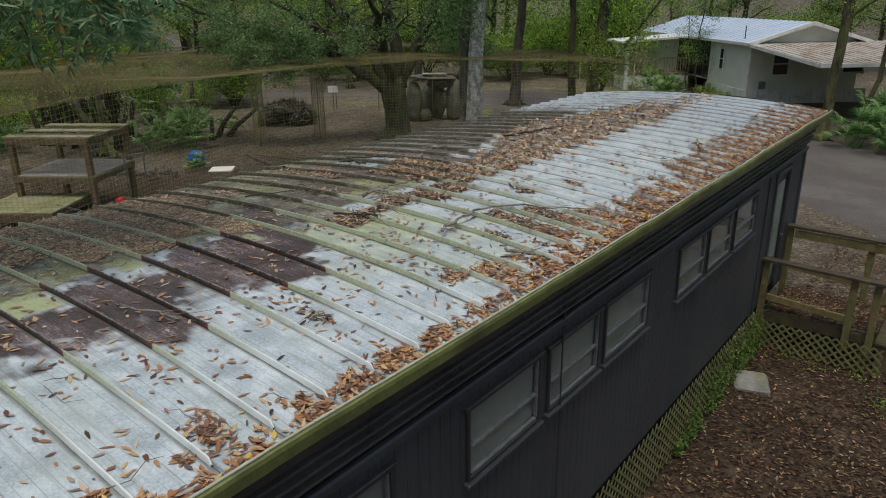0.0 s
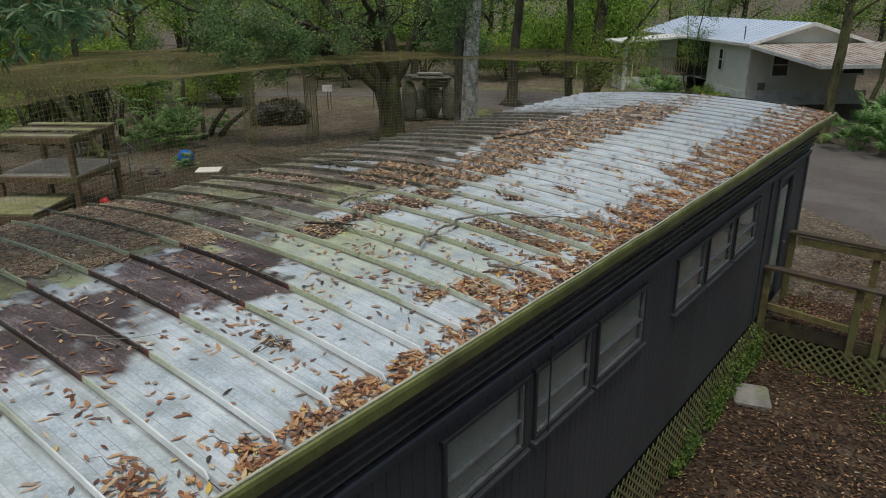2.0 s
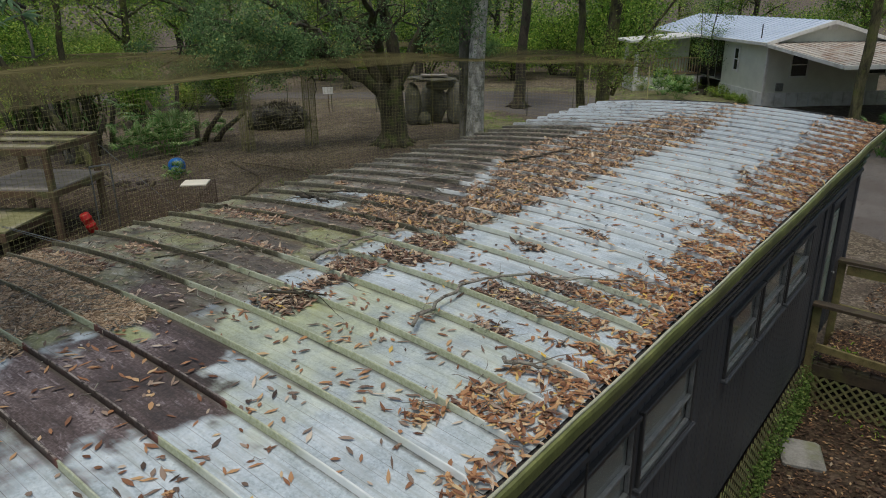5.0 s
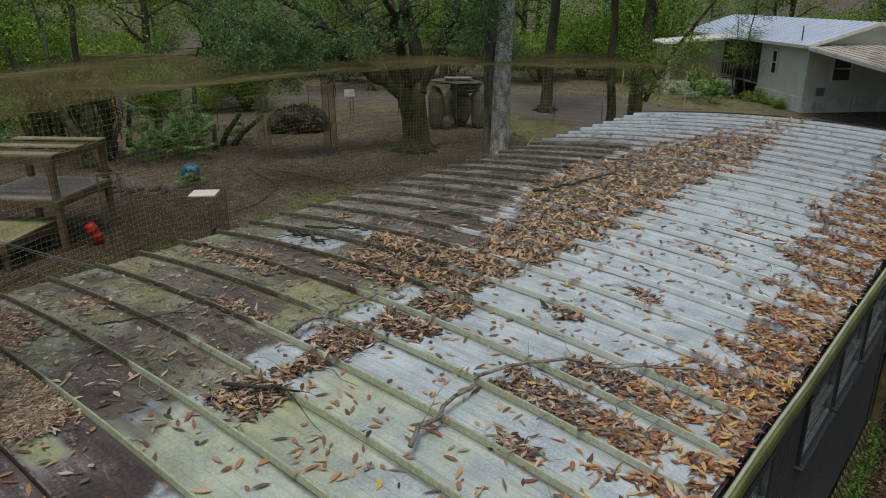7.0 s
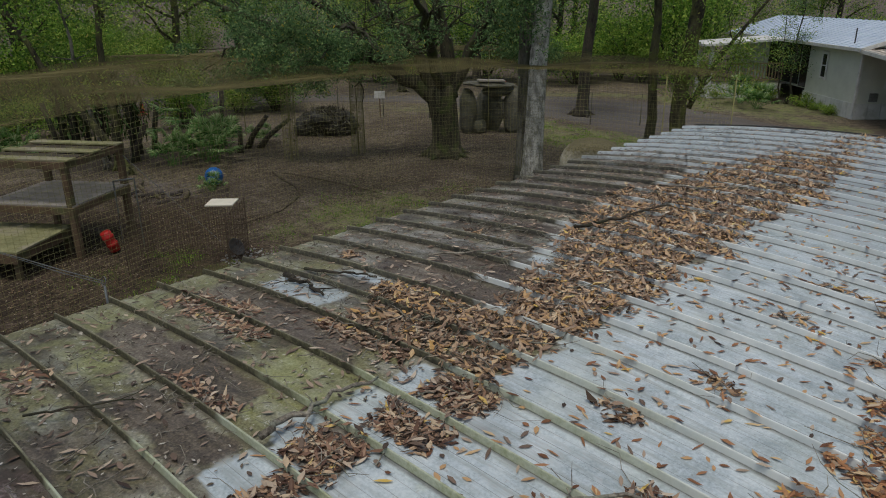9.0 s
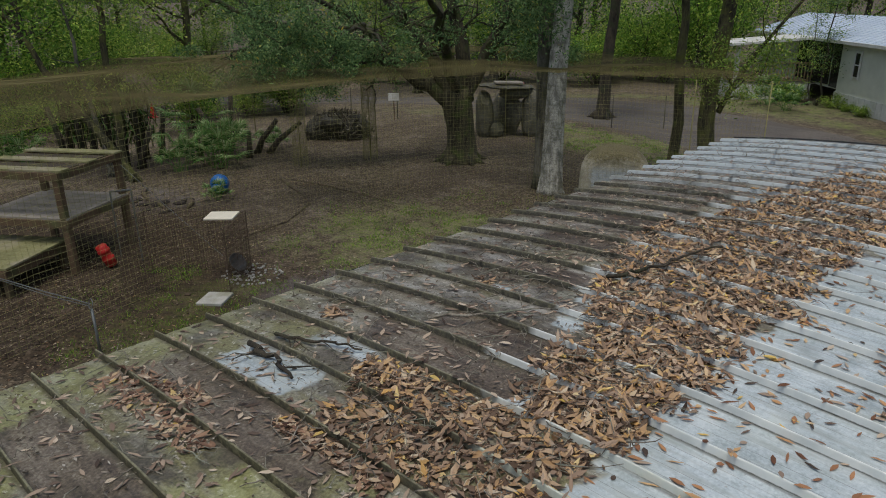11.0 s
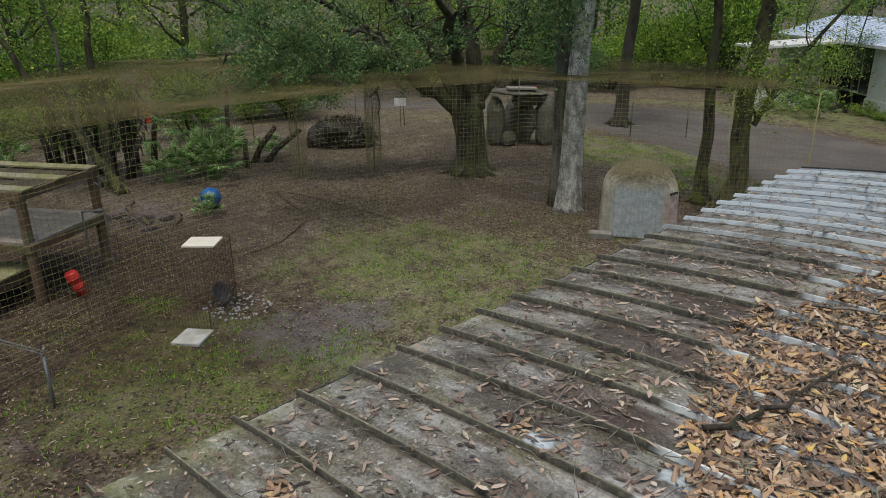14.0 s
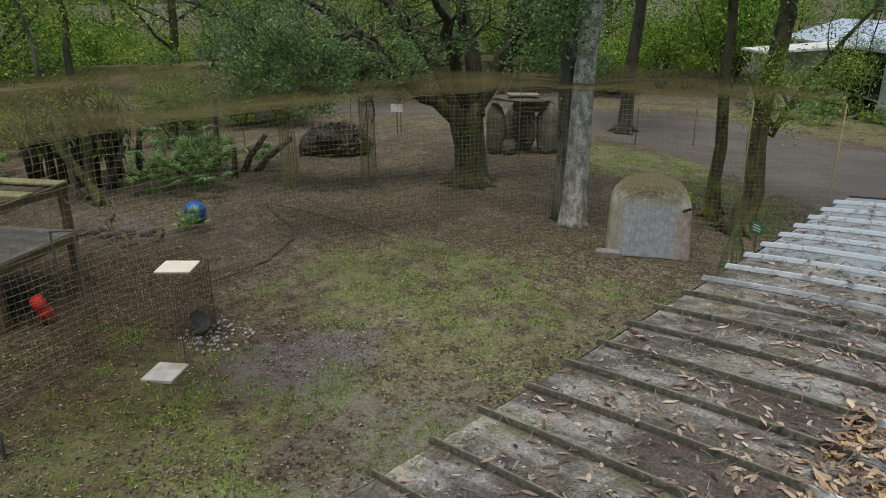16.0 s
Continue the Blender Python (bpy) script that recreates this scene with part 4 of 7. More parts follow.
prof = [(-1.995, 3.07), (-2.0, 3.0), (-2.045, 2.975), (-2.05, 2.945), (-2.032, 2.938), (-2.028, 2.925), (-2.045, 2.91), (-2.07, 2.895), (-2.075, 2.862), (-2.055, 2.855), (-2.05, 2.842), (-2.066, 2.828), (-2.092, 2.815), (-2.098, 2.78), (-2.078, 2.773), (-2.073, 2.76), (-2.09, 2.745), (-2.125, 2.73), (-2.135, 2.69), (-2.2, 2.69), (-2.2, 3.07)]
yy = [WALL_Y0, 4.19, 4.2, WALL_Y1]
for y in yy:
    mb.add([(x, y, z) for x, z in prof], [])
k = len(prof)
mb.f += [(i * k + j, i * k + (j + 1) % k, (i + 1) * k + (j + 1) % k, (i + 1) * k + j) for i in range(3) for j in range(k)]
mb.f += [tuple(range(k)), tuple(range(4 * k - 1, 3 * k - 1, -1))]
part("eave_cove", mb, M["fascia"], home, "dark stepped eave moulding")
mb = MB().box((-2.115, (WALL_Y0 + WALL_Y1) / 2, 2.665), (.05, WALL_Y1 - WALL_Y0, .05), None, .012)
mb.box((-2.125, (WALL_Y0 + WALL_Y1) / 2, 2.615), (.028, WALL_Y1 - WALL_Y0, .02), None, .006)
part("wall_trim", mb, M["siding"], home)
part("conduit", MB().tube([(-2.085, 4.19, 2.9), (-2.1, 4.19, 2.6), (-2.105, 4.21, .62)], [.007] * 3, 6), M["win_dark"], home, "thin dark grey conduit down the wall")
for y in (9.87,):
    part("panel_seam", MB().box((-2.13, y, (WZ0 + 2.6) / 2), (.02, .035, 1.98), None, .006), M["siding"], home)
part("corner_trim", MB().box((-2.135, WALL_Y1 - .02, 1.66), (.05, .08, 2.05), None, .01), M["siding"], home)

# windows: frame, meeting rail, pane and the grey screen behind
for y0, y1 in WIN:
    win = part("window", MB().box((WX + .012, (y0 + y1) / 2, WT + .012), (.05, y1 - y0 + .06, .03), None, .006), M["win_dark"], home, "aluminium awning window with a grey screen")
    fr = MB()
    for a in (y0 + .014, y1 - .014):
        fr.box((WX + .002, a, (WB + WT) / 2), (.045, .028, WT - WB), None, .006)
    fr.box((WX + .002, (y0 + y1) / 2, WB + .014), (.045, y1 - y0 - .058, .028), None, .006)
    part("window_frame", fr, M["win_dark"], win)
    ir = MB()
    for a in (y0 + .037, y1 - .037):
        ir.box((WX + .002, a, (WB + WT) / 2 + .02), (.03, .016, WT - WB - .05), None, .004)
    for z in (WB + .04, WB + .235, WT - .012):
        ir.box((WX + .002, (y0 + y1) / 2, z), (.03, y1 - y0 - .092, .016), None, .004)
    part("inner_frame", ir, M["win_frame"], win, "worn bare aluminium sash")
    for z0, z1 in ((WB + .064, WB + .226), (WB + .244, WT - .024)):
        pn = part("pane", MB().box((WX - .012, (y0 + y1) / 2, (z0 + z1) / 2), (.004, y1 - y0 - .12, z1 - z0)), M["glass"], win)
        pn.visible_shadow = False
    part("screen", MB().box((WX - .035, (y0 + y1) / 2, (WB + WT) / 2), (.006, y1 - y0 - .02, WT - WB - .01)), M["curtain"], win)
    part("window_sill", MB().box((WX + .02, (y0 + y1) / 2, WB - .018), (.06, y1 - y0 + .05, .03), None, .008), M["siding"], win)

# the door beside the deck
dy0, dy1, dz0, dz1 = DOOR
M["door_green"] = two_tone("green_door_glass", (.12, .17, .145), (.24, .31, .26), 3, .25, fine=20, bumps=.05)
door = part("door", MB().box((WX - .04, (dy0 + dy1) / 2, (dz0 + dz1) / 2), (.04, dy1 - dy0 - .01, dz1 - dz0)), M["win_dark"], home, "narrow storm door with green-tinted louvred glass")
mb = MB()
for a in (dy0 + .035, dy1 - .035):
    mb.box((WX + .004, a, (dz0 + dz1) / 2), (.05, .07, dz1 - dz0), None, .008)
mb.box((WX + .004, (dy0 + dy1) / 2, dz1 - .035), (.05, dy1 - dy0 - .142, .07), None, .008)
part("door_frame", mb, M["siding"], door)
for i in range(7):
    z = dz0 + .28 + i * .21
    part("louvre", MB().box((WX - .01, (dy0 + dy1) / 2 - .05, z), (.012, dy1 - dy0 - .3, .207), None, .003), M["door_green"], door)
part("door_handle", MB().tube([(WX + .02, dy1 - .12, 1.52), (WX + .05, dy1 - .12, 1.52), (WX + .055, dy1 - .17, 1.52)], [.009] * 3, 8), M["win_frame"], door, "small chrome handle")

# skirting lattice along the foot of the wall
def lattice(mb, p, q, height, z0=0.0, step=.085, w=.028, lean=0.0, nrm=(1, 0)):
    """Crossed laths between p and q (plan points), in two layers."""
    p, q = Vector(p), Vector(q)
    L = (q - p).length
    d = (q - p) / L
    for layer, sg in ((0, 1), (.009, -1)):
        s = -height
        while s < L + height:
            a0, b0 = (s, 0), (s + sg * height, height)
            pts = []
            for (u, z) in (a0, b0):
                pts.append([u, z])
            (u0, za), (u1, zb) = pts
            if u0 > u1:
                u0, za, u1, zb = u1, zb, u0, za
            if u1 > 0 and u0 < L:
                if u0 < 0:
                    za += (zb - za) * (0 - u0) / (u1 - u0)
                    u0 = 0
                if u1 > L:
                    zb = za + (zb - za) * (L - u0) / (u1 - u0)
                    u1 = L
                if u1 - u0 > .02:
                    A = p + d * u0
                    B = p + d * u1
                    ox, oy = nrm[0] * layer, nrm[1] * layer
                    mb.beam((A.x + ox + lean * (1 - za / height) * nrm[0], A.y + oy + lean * (1 - za / height) * nrm[1], z0 + za),
                            (B.x + ox + lean * (1 - zb / height) * nrm[0], B.y + oy + lean * (1 - zb / height) * nrm[1], z0 + zb), .007, w, 0)
            s += step * 1.35


y = -3.3
while y < 9.9:
    mb = MB()
    lattice(mb, (-2.12, y), (-2.12, min(y + 2.43, 10.0)), .6, .01, lean=.06)
    part("skirt_lattice", mb, M["lattice"], home, "crossed wooden skirting laths")
    y += 2.44
# black sheets behind the laths stand in for the shade under the home
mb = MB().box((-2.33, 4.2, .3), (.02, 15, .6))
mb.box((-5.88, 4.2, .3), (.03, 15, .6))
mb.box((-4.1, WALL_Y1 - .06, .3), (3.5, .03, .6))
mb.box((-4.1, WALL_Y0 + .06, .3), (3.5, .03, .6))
part("skirt_shade", mb, M["black"], home)

# ---- deck with railings beside the door ----
deck = thing("deck", "small weathered wooden entry deck with mossy railings and a lattice skirt", "deck")
for i in range(9):
    part("deck_board", MB().box((-1.93 + .143 * i * 1.0, 10.78, .56), (.135, 1.16, .035), None, .006), M["wood_wet"], deck)
for (x, y) in ((-2.0, 10.28), (-2.0, 11.28), (-.75, 10.28), (-.75, 11.28)):
    part("deck_joist", MB().box((x, y, .27), (.09, .09, .53), None, .006), M["wood_brown"], deck)
part("rim_board", MB().box((-1.38, 10.215, .47), (1.46, .035, .14), None, .005), M["wood_wet"], deck)
part("rim_board", MB().box((-1.38, 11.37, .47), (1.46, .035, .14), None, .005), M["wood_brown"], deck)
for x, z0, z1 in ((-2.09, .3, 1.32), (-.98, .28, 1.29), (-.7, .28, 1.27)):
    part("rail_post", MB().box((x, 10.17, (z0 + z1) / 2), (.09, .055, z1 - z0), None, .008), M["wood_mossy"], deck)
part("top_rail", MB().beam((-2.16, 10.17, 1.345), (-.1, 10.17, 1.285), .14, .04), M["wood_wet"], deck, "railing cap dark with wet leaf litter")
part("mid_rail", MB().beam((-2.04, 10.17, .79), (-1.03, 10.17, .72), .04, .09), M["wood_mossy"], deck)
for x, z0, z1 in ((-2.07, .3, 1.52), (-.97, .3, 1.5), (-.66, .3, 1.48)):
    part("rail_post", MB().box((x, 11.33, (z0 + z1) / 2), (.09, .055, z1 - z0), None, .008), M["wood_mossy"], deck)
part("top_rail", MB().beam((-2.12, 11.33, 1.545), (-.1, 11.33, 1.505), .14, .04), M["wood_wet"], deck, "railing cap dark with wet leaf litter")
part("side_rail", MB().beam((-2.0, 11.29, 1.44), (-.2, 11.29, 1.41), .035, .12), M["wood_mossy"], deck)
part("mid_rail", MB().beam((-2.02, 11.33, .9), (-1.02, 11.33, .84), .04, .09), M["wood_mossy"], deck)
mb = MB()
lattice(mb, (-2.1, 10.14), (-.5, 10.12), .4, .02, nrm=(0, -1))
part("lattice_panel", mb, M["lattice"], deck, "weathered crossed lattice panel")
for i, (z, yy) in enumerate(((.4, -.52), (.22, -.24))):
    part("step", MB().box((-.5 + .27 * i, 10.78, z), (.28, 1.0, .04), None, .006), M["wood_wet"], deck)
    for y2 in (10.35, 11.2):
        part("step_support", MB().box((-.5 + .27 * i, y2, (z - .02) / 2), (.2, .05, z - .02)), M["wood_brown"], deck)

slab = MB()
slab.box((0, 0, .025), (.44, .5, .06), pose(0, 0, 0, 1, 2, 20), .03)
ob = solo("concrete_paver", slab, M["concrete"], "cracked mossy concrete paver sunk in the leaf litter", "paver")
ob.location = (-1.82, 9.0, 0)


# ---- trees ----
def wander(rnd, p, d, length, steps, bend=.25, lift=0.0):
    """Points of a crooked limb from p in direction d."""
    p, d = Vector(p), Vector(d).normalized()
    pts = [p.copy()]
    for _ in range(steps):
        d = (d + Vector((rnd.uniform(-bend, bend), rnd.uniform(-bend, bend), rnd.uniform(-bend, bend) + lift))).normalized()
        p = p + d * (length / steps)
        pts.append(p.copy())
    return pts


def branch_out(mb, rnd, pts, r0, r1, tips, subs=5, sub_len=1.6, lift=.03, start=.3, sides=6, twigs=2):
    """A limb with side branches and twigs; the tips gather where leaves will hang."""
    n = len(pts)
    mb.tube(pts, [r0 + (r1 - r0) * i / (n - 1) for i in range(n)], sides, wob=.12, rnd=rnd)
    for _ in range(subs):
        t = rnd.uniform(start, 1) * (n - 1)
        i = min(int(t), n - 2)
        q = pts[i].lerp(pts[i + 1], t - i)
        d = (pts[i + 1] - pts[i]).normalized()
        side = Vector((rnd.gauss(0, 1), rnd.gauss(0, 1), rnd.gauss(0, .6)))
        d = (d * .5 + side.normalized()).normalized()
        L = sub_len * rnd.uniform(.5, 1.2)
        w = wander(rnd, q, d, L, 5, .3, lift)
        rr = max(.006, (r0 + (r1 - r0) * t / (n - 1)) * .4)
        mb.tube(w, [rr * (1 - .8 * k / 5) for k in range(6)], 5)
        tips += w[2:]
        for _ in range(twigs):
            v = wander(rnd, w[rnd.randint(1, 4)], d + Vector((rnd.gauss(0, .8), rnd.gauss(0, .8), rnd.gauss(0, .5))), L * .5, 3, .35, lift)
            mb.tube(v, [rr * .35, rr * .25, rr * .18, rr * .1], 4)
            tips += v[1:]
    tips += pts[-2:]


def foliage(tips, rnd, count, spread, length, width, material, up=.2, droop=.2, flat=.7, far=False):
    tips = np.array([tuple(p) for p in tips])
    pick = rnd.integers(0, len(tips), count)
    c = tips[pick] + rnd.normal(size=(count, 3)) * np.array([spread, spread, spread * flat])
    v, f = leaves(c, rnd, length, width, up, .3, .2, droop)
    if far:
        v, f = v.reshape(-1, 6, 3)[:, (0, 1, 3, 5)].reshape(-1, 3), np.arange(count * 4).reshape(-1, 4)
    return np_mesh("crown", v, f, material)


def make_tree(label, seed, height, r, at=(0, 0, 0), lean=(0, 0), bark="bark_dark", leaf="wood_leaf", limbs=9, first=.35, reach=3.0, count=5000,
              size=((.1, .18), (.05, .09)), spread=.45, name="tree", bend=.05, lift=.05, group="", far=False):
    rnd, nr = random.Random(seed), np.random.default_rng(seed)
    ob = thing(name, label, "tree", at, 0, group)
    mb, tips = MB(), []
    n = 12
    pts = [Vector((lean[0] * (i / n) + bend * rnd.gauss(0, 1) * (i > 0), lean[1] * (i / n) + bend * rnd.gauss(0, 1) * (i > 0), height * i / n - (.05 if i == 0 else 0))) for i in range(n + 1)]
    pts.insert(1, pts[0].lerp(pts[1], .18) + Vector((0, 0, .03)))
    rad = [r * 1.75, r * 1.2] + [r * (1 - .75 * i / n) for i in range(1, n + 1)]
    mb.tube(pts, rad, 12, wob=.16, rnd=rnd)
    for k in range(4):
        a = k * 1.6 + rnd.random()
        mb.tube([(math.cos(a) * r * .9, math.sin(a) * r * .9, .22), (math.cos(a) * r * 1.9, math.sin(a) * r * 1.9, .03), (math.cos(a) * r * 3, math.sin(a) * r * 3, -.06)], [r * .5, r * .32, r * .12], 6)
    for k in range(limbs):
        t = first + (1 - first) * (k + rnd.random()) / limbs
        i = min(n, 1 + int(t * n))
        a = k * 2.4 + rnd.uniform(-.4, .4)
        d = (math.cos(a), math.sin(a), rnd.uniform(.0, .7))
        L = reach * (1.15 - .6 * t) * rnd.uniform(.7, 1.2)
        branch_out(mb, rnd, wander(rnd, pts[i], d, L, 7, .22, lift), r * .4 * (1.1 - .6 * t), r * .06, tips, 5, L * .5, lift)
    part("trunk", mb, M[bark], ob, smooth=True)
    part("crown", foliage(tips, nr, count, spread, *size, M[leaf], far=far), None, ob)
    return ob


# the wide live oak in the enclosure
def oak():
    rnd, nr = random.Random(12), np.random.default_rng(12)
    base = Vector((-17.35, 19.45, 0))
    R, F = Vector((.71, .70, 0)), Vector((-.70, .71, 0))
    P = lambda r, z, d=0.0: R * r + F * d + Vector((0, 0, z))
    ob = thing("oak_tree", "spreading live oak with a mossy trunk and small grey-green leaves", "tree", base)
    mb, tips = MB(), []
    mb.tube([P(0, -.1), P(0, .12), P(.02, .5), P(0, 1.1), P(-.08, 1.7), P(-.12, 2.2)], [.75, .56, .46, .43, .45, .4], 18, wob=.12, rnd=rnd)
    for k in range(8):
        a = k * .8 + rnd.random() * .4
        c, s = math.cos(a), math.sin(a)
        mb.tube([(c * .32, s * .32, .3), (c * .58, s * .58, .06), (c * .9, s * .9, -.06)], [.16, .1, .04], 7)
    limbs = [([(0, 1.6), (-.9, 2.25), (-1.9, 3.0), (-3.2, 3.6), (-4.6, 3.9), (-6.2, 4.4), (-7.4, 4.9)], .27, .05),
             ([(-.1, 1.7), (-.7, 2.8), (-1.5, 4.0), (-2.6, 5.4), (-3.6, 7.2)], .26, .07),
             ([(0, 1.8), (.12, 3.0), (-.2, 4.5), (-.5, 6.5), (0, 9)], .28, .07),
             ([(.15, 1.8), (.7, 2.9), (1.3, 4.2), (2.1, 6), (2.5, 8)], .22, .06),
             ([(-.1, 1.9, .1), (-.4, 3.2, 1.2), (-.6, 4.6, 2.8), (-.9, 6, 4.6)], .2, .05),
             ([(-.1, 1.9, -.1), (-.45, 3.2, -.9), (-.6, 4.4, -2.2), (-1.0, 5.2, -3.8)], .19, .05),
             ([(-1.9, 3.0), (-2.6, 3.9, -.4), (-3.6, 4.7, -1.2), (-5, 5.4, -1.8)], .13, .04),
             ([(-3.2, 3.6), (-4.0, 3.3, -.5), (-5.0, 3.0, -.9), (-5.9, 2.6, -1.2)], .09, .02),
             ([(-2.2, 3.1), (-3.0, 3.0, -.6), (-3.9, 2.75, -1.0), (-4.6, 2.4, -1.2)], .07, .02),
             ([(-4.6, 3.9), (-5.6, 3.7, -.3), (-6.6, 3.3, -.6), (-7.4, 2.8, -.6)], .07, .02),
             ([(1.3, 4.2), (1.8, 4.1, -.6), (2.2, 3.7, -1.0), (2.45, 3.1, -1.3)], .06, .02),
             ([(-1.9, 3.0), (-2.4, 3.9, -1.5), (-2.7, 4.2, -3.2), (-2.9, 3.9, -4.8), (-3.0, 3.55, -5.9)], .09, .02),
             ([(-2.7, 4.2, -3.2), (-3.8, 4.0, -4.4), (-4.5, 3.65, -5.2)], .05, .015),
             ([(-2.7, 4.2, -3.2), (-2.0, 4.0, -4.6), (-1.7, 3.65, -5.4)], .05, .015),
             ([(.7, 2.9), (1.2, 3.5, .4), (1.9, 4.3, .6), (2.8, 4.8, .6)], .09, .03)]
    low = []
    for li, (pts, r0, r1) in enumerate(limbs):
        was = len(tips)
        pp = []
        for a, b in zip(pts, pts[1:]):
            for k in range(3):
                t = k / 3
                q = [x + (y - x) * t for x, y in zip((*a, 0)[:3], (*b, 0)[:3])]
                pp.append(P(*q) + Vector((rnd.gauss(0, .05), rnd.gauss(0, .05), rnd.gauss(0, .04))))
        pp.append(P(*pts[-1]))
        branch_out(mb, rnd, pp, r0, r1, tips, 15, 1.3, -.03, .3, 9, 3)
        if li in (11, 12, 13):
            tips[was:] = [p for p in tips[was:] if p.z > 3.2]
            low += tips[was:]
        if li in (0, 7, 8, 9, 10):
            low += tips[was:] * 2
    part("trunk", mb, M["bark_oak"], ob, smooth=True)
    tips = [p for p in tips + low if p.z > 2.1 and noise.noise(p * .85) + .5 * noise.noise(p * 2.1) > -.04 and math.hypot(p.x, p.y) > 1.0 + .25 * max(0, 4.2 - p.z)]
    part("crown", foliage(tips, nr, 46000, .13, (.06, .12), (.018, .034), M["oak_leaf"], .1, .25), None, ob)


oak()


# the pale two-stemmed trunk beside the concrete den
def gum():
    rnd, nr = random.Random(5), np.random.default_rng(5)
    ob = thing("sweetgum_tree", "tall pale-barked tree with a second darker stem", "tree", (-13.05, 18.3, 0))
    R, F = Vector((.71, .70, 0)), Vector((-.70, .71, 0))
    mb, tips = MB(), []
    P = lambda r, z, d=0.0: R * r + F * d + Vector((0, 0, z))
    pts = [P(0, -.1), P(0, .12), P(.02, .5), P(.03, 1.2), P(.05, 2.0), P(.07, 3.0), P(.12, 4.0), P(.2, 5.0), P(.5, 6.5), P(.7, 9), P(.8, 13)]
    mb.tube(pts, [.38, .33, .285, .26, .245, .235, .225, .21, .165, .13, .06], 16, wob=.07, rnd=rnd)
    for a in (0.3, 1.5, 2.9, 4.2, 5.3):
        c, s = math.cos(a), math.sin(a)
        mb.tube([(c * .17, s * .17, .25), (c * .29, s * .29, .04), (c * .4, s * .4, -.06)], [.11, .07, .03], 6)
    for k in range(7):
        q = pts[8 + k % 3]
        branch_out(mb, rnd, wander(rnd, q, (math.cos(k * 2.2), math.sin(k * 2.2), .5), 3, 6, .2, .05), .09, .02, tips, 5, 1.3)
    part("trunk", mb, M["bark_pale"], ob, "pale grey flaking bark", smooth=True)
    m2 = MB()
    p2 = [P(-.14, -.1, .4), P(-.15, .4, .4), P(-.16, 1.5, .42), P(-.2, 3, .44), P(-.18, 5, .48), P(-.4, 8, .5), P(-.7, 11, .6)]
    m2.tube(p2, [.32, .26, .22, .2, .18, .12, .05], 12, wob=.08, rnd=rnd)
    fork = [P(.1, 2.9, .1), P(-.06, 3.4, .05), P(-.18, 3.9, 0), P(-.34, 4.6, -.05), P(-.6, 5.4, -.1)]
    m2.tube(fork, [.07, .06, .05, .04, .03], 8)
    for k in range(6):
        branch_out(m2, rnd, wander(rnd, p2[4 + k % 3], (math.cos(k * 1.9), math.sin(k * 1.9), .3), 2.4, 6, .25, .0), .06, .015, tips, 5, 1.1, -.03)
    part("second_stem", m2, M["bark_grey"], ob, "grey-brown slimmer stem", smooth=True)
    hang = []
    for k in range(14):
        hang += wander(rnd, P(-.55 + rnd.gauss(0, .35), 4.9 + rnd.random() * .8, -.3 + rnd.gauss(0, .4)), (rnd.gauss(0, .3), rnd.gauss(0, .3), -1), rnd.uniform(.8, 1.9), 6, .25)
    part("crown", foliage(tips * 1 + hang * 3, nr, 13000, .22, (.07, .13), (.022, .04), M["oak_leaf"], .1, .3), None, ob)


gum()
make_tree("dark slender tree trunk behind the net", 21, 10, .155, (-10.98, 20.95, 0), (-.3, .05), "bark_moss", "wood_leaf", 8, .62, 1.8, 4000, bend=.04)
t2 = make_tree("leaning mossy tree trunk beside the net", 22, 11, .23, (-10.15, 20.35, 0), (.8, .25), "bark_moss", "wood_leaf", 8, .6, 2.2, 4500, bend=.05)
make_tree("brown tree trunk beside the gravel track", 23, 12, .26, (-18.25, 28.9, 0), (.4, .5), "bark_dark", "wood_leaf", 9, .42, 2.6, 5000)
make_tree("tall mossy tree in front of the pale house", 24, 12, .19, (-4.72, 27.5, 0), (.5, .2), "bark_lichen", "light_leaf", 12, .36, 2.6, 3800, ((.08, .14), (.04, .07)))
make_tree("thin leaning sapling near the pale house", 25, 8, .1, (-3.9, 29.4, 0), (1.3, .6), "bark_lichen", "light_leaf", 9, .45, 1.8, 3500, ((.08, .14), (.04, .07)))


make_tree("leaning dark tree growing through the net roof", 26, 7.5, .12, (-22.6, 11.4, 0), (-3.3, -3.1), "bark_moss", "wood_leaf", 8, .55, 1.8, 3000, ((.09, .15), (.035, .06)))
make_tree("slim upright tree growing through the net roof", 27, 9, .13, (-23.5, 11.5, 0), (-.2, .1), "bark_moss", "light_leaf", 9, .5, 1.8, 3200, ((.08, .14), (.03, .05)))
make_tree("thin side tree leaning from the same root", 28, 6.5, .08, (-23.75, 11.25, 0), (-.7, -.7), "bark_grey", "light_leaf", 7, .38, 1.3, 2200, ((.08, .14), (.03, .05)))


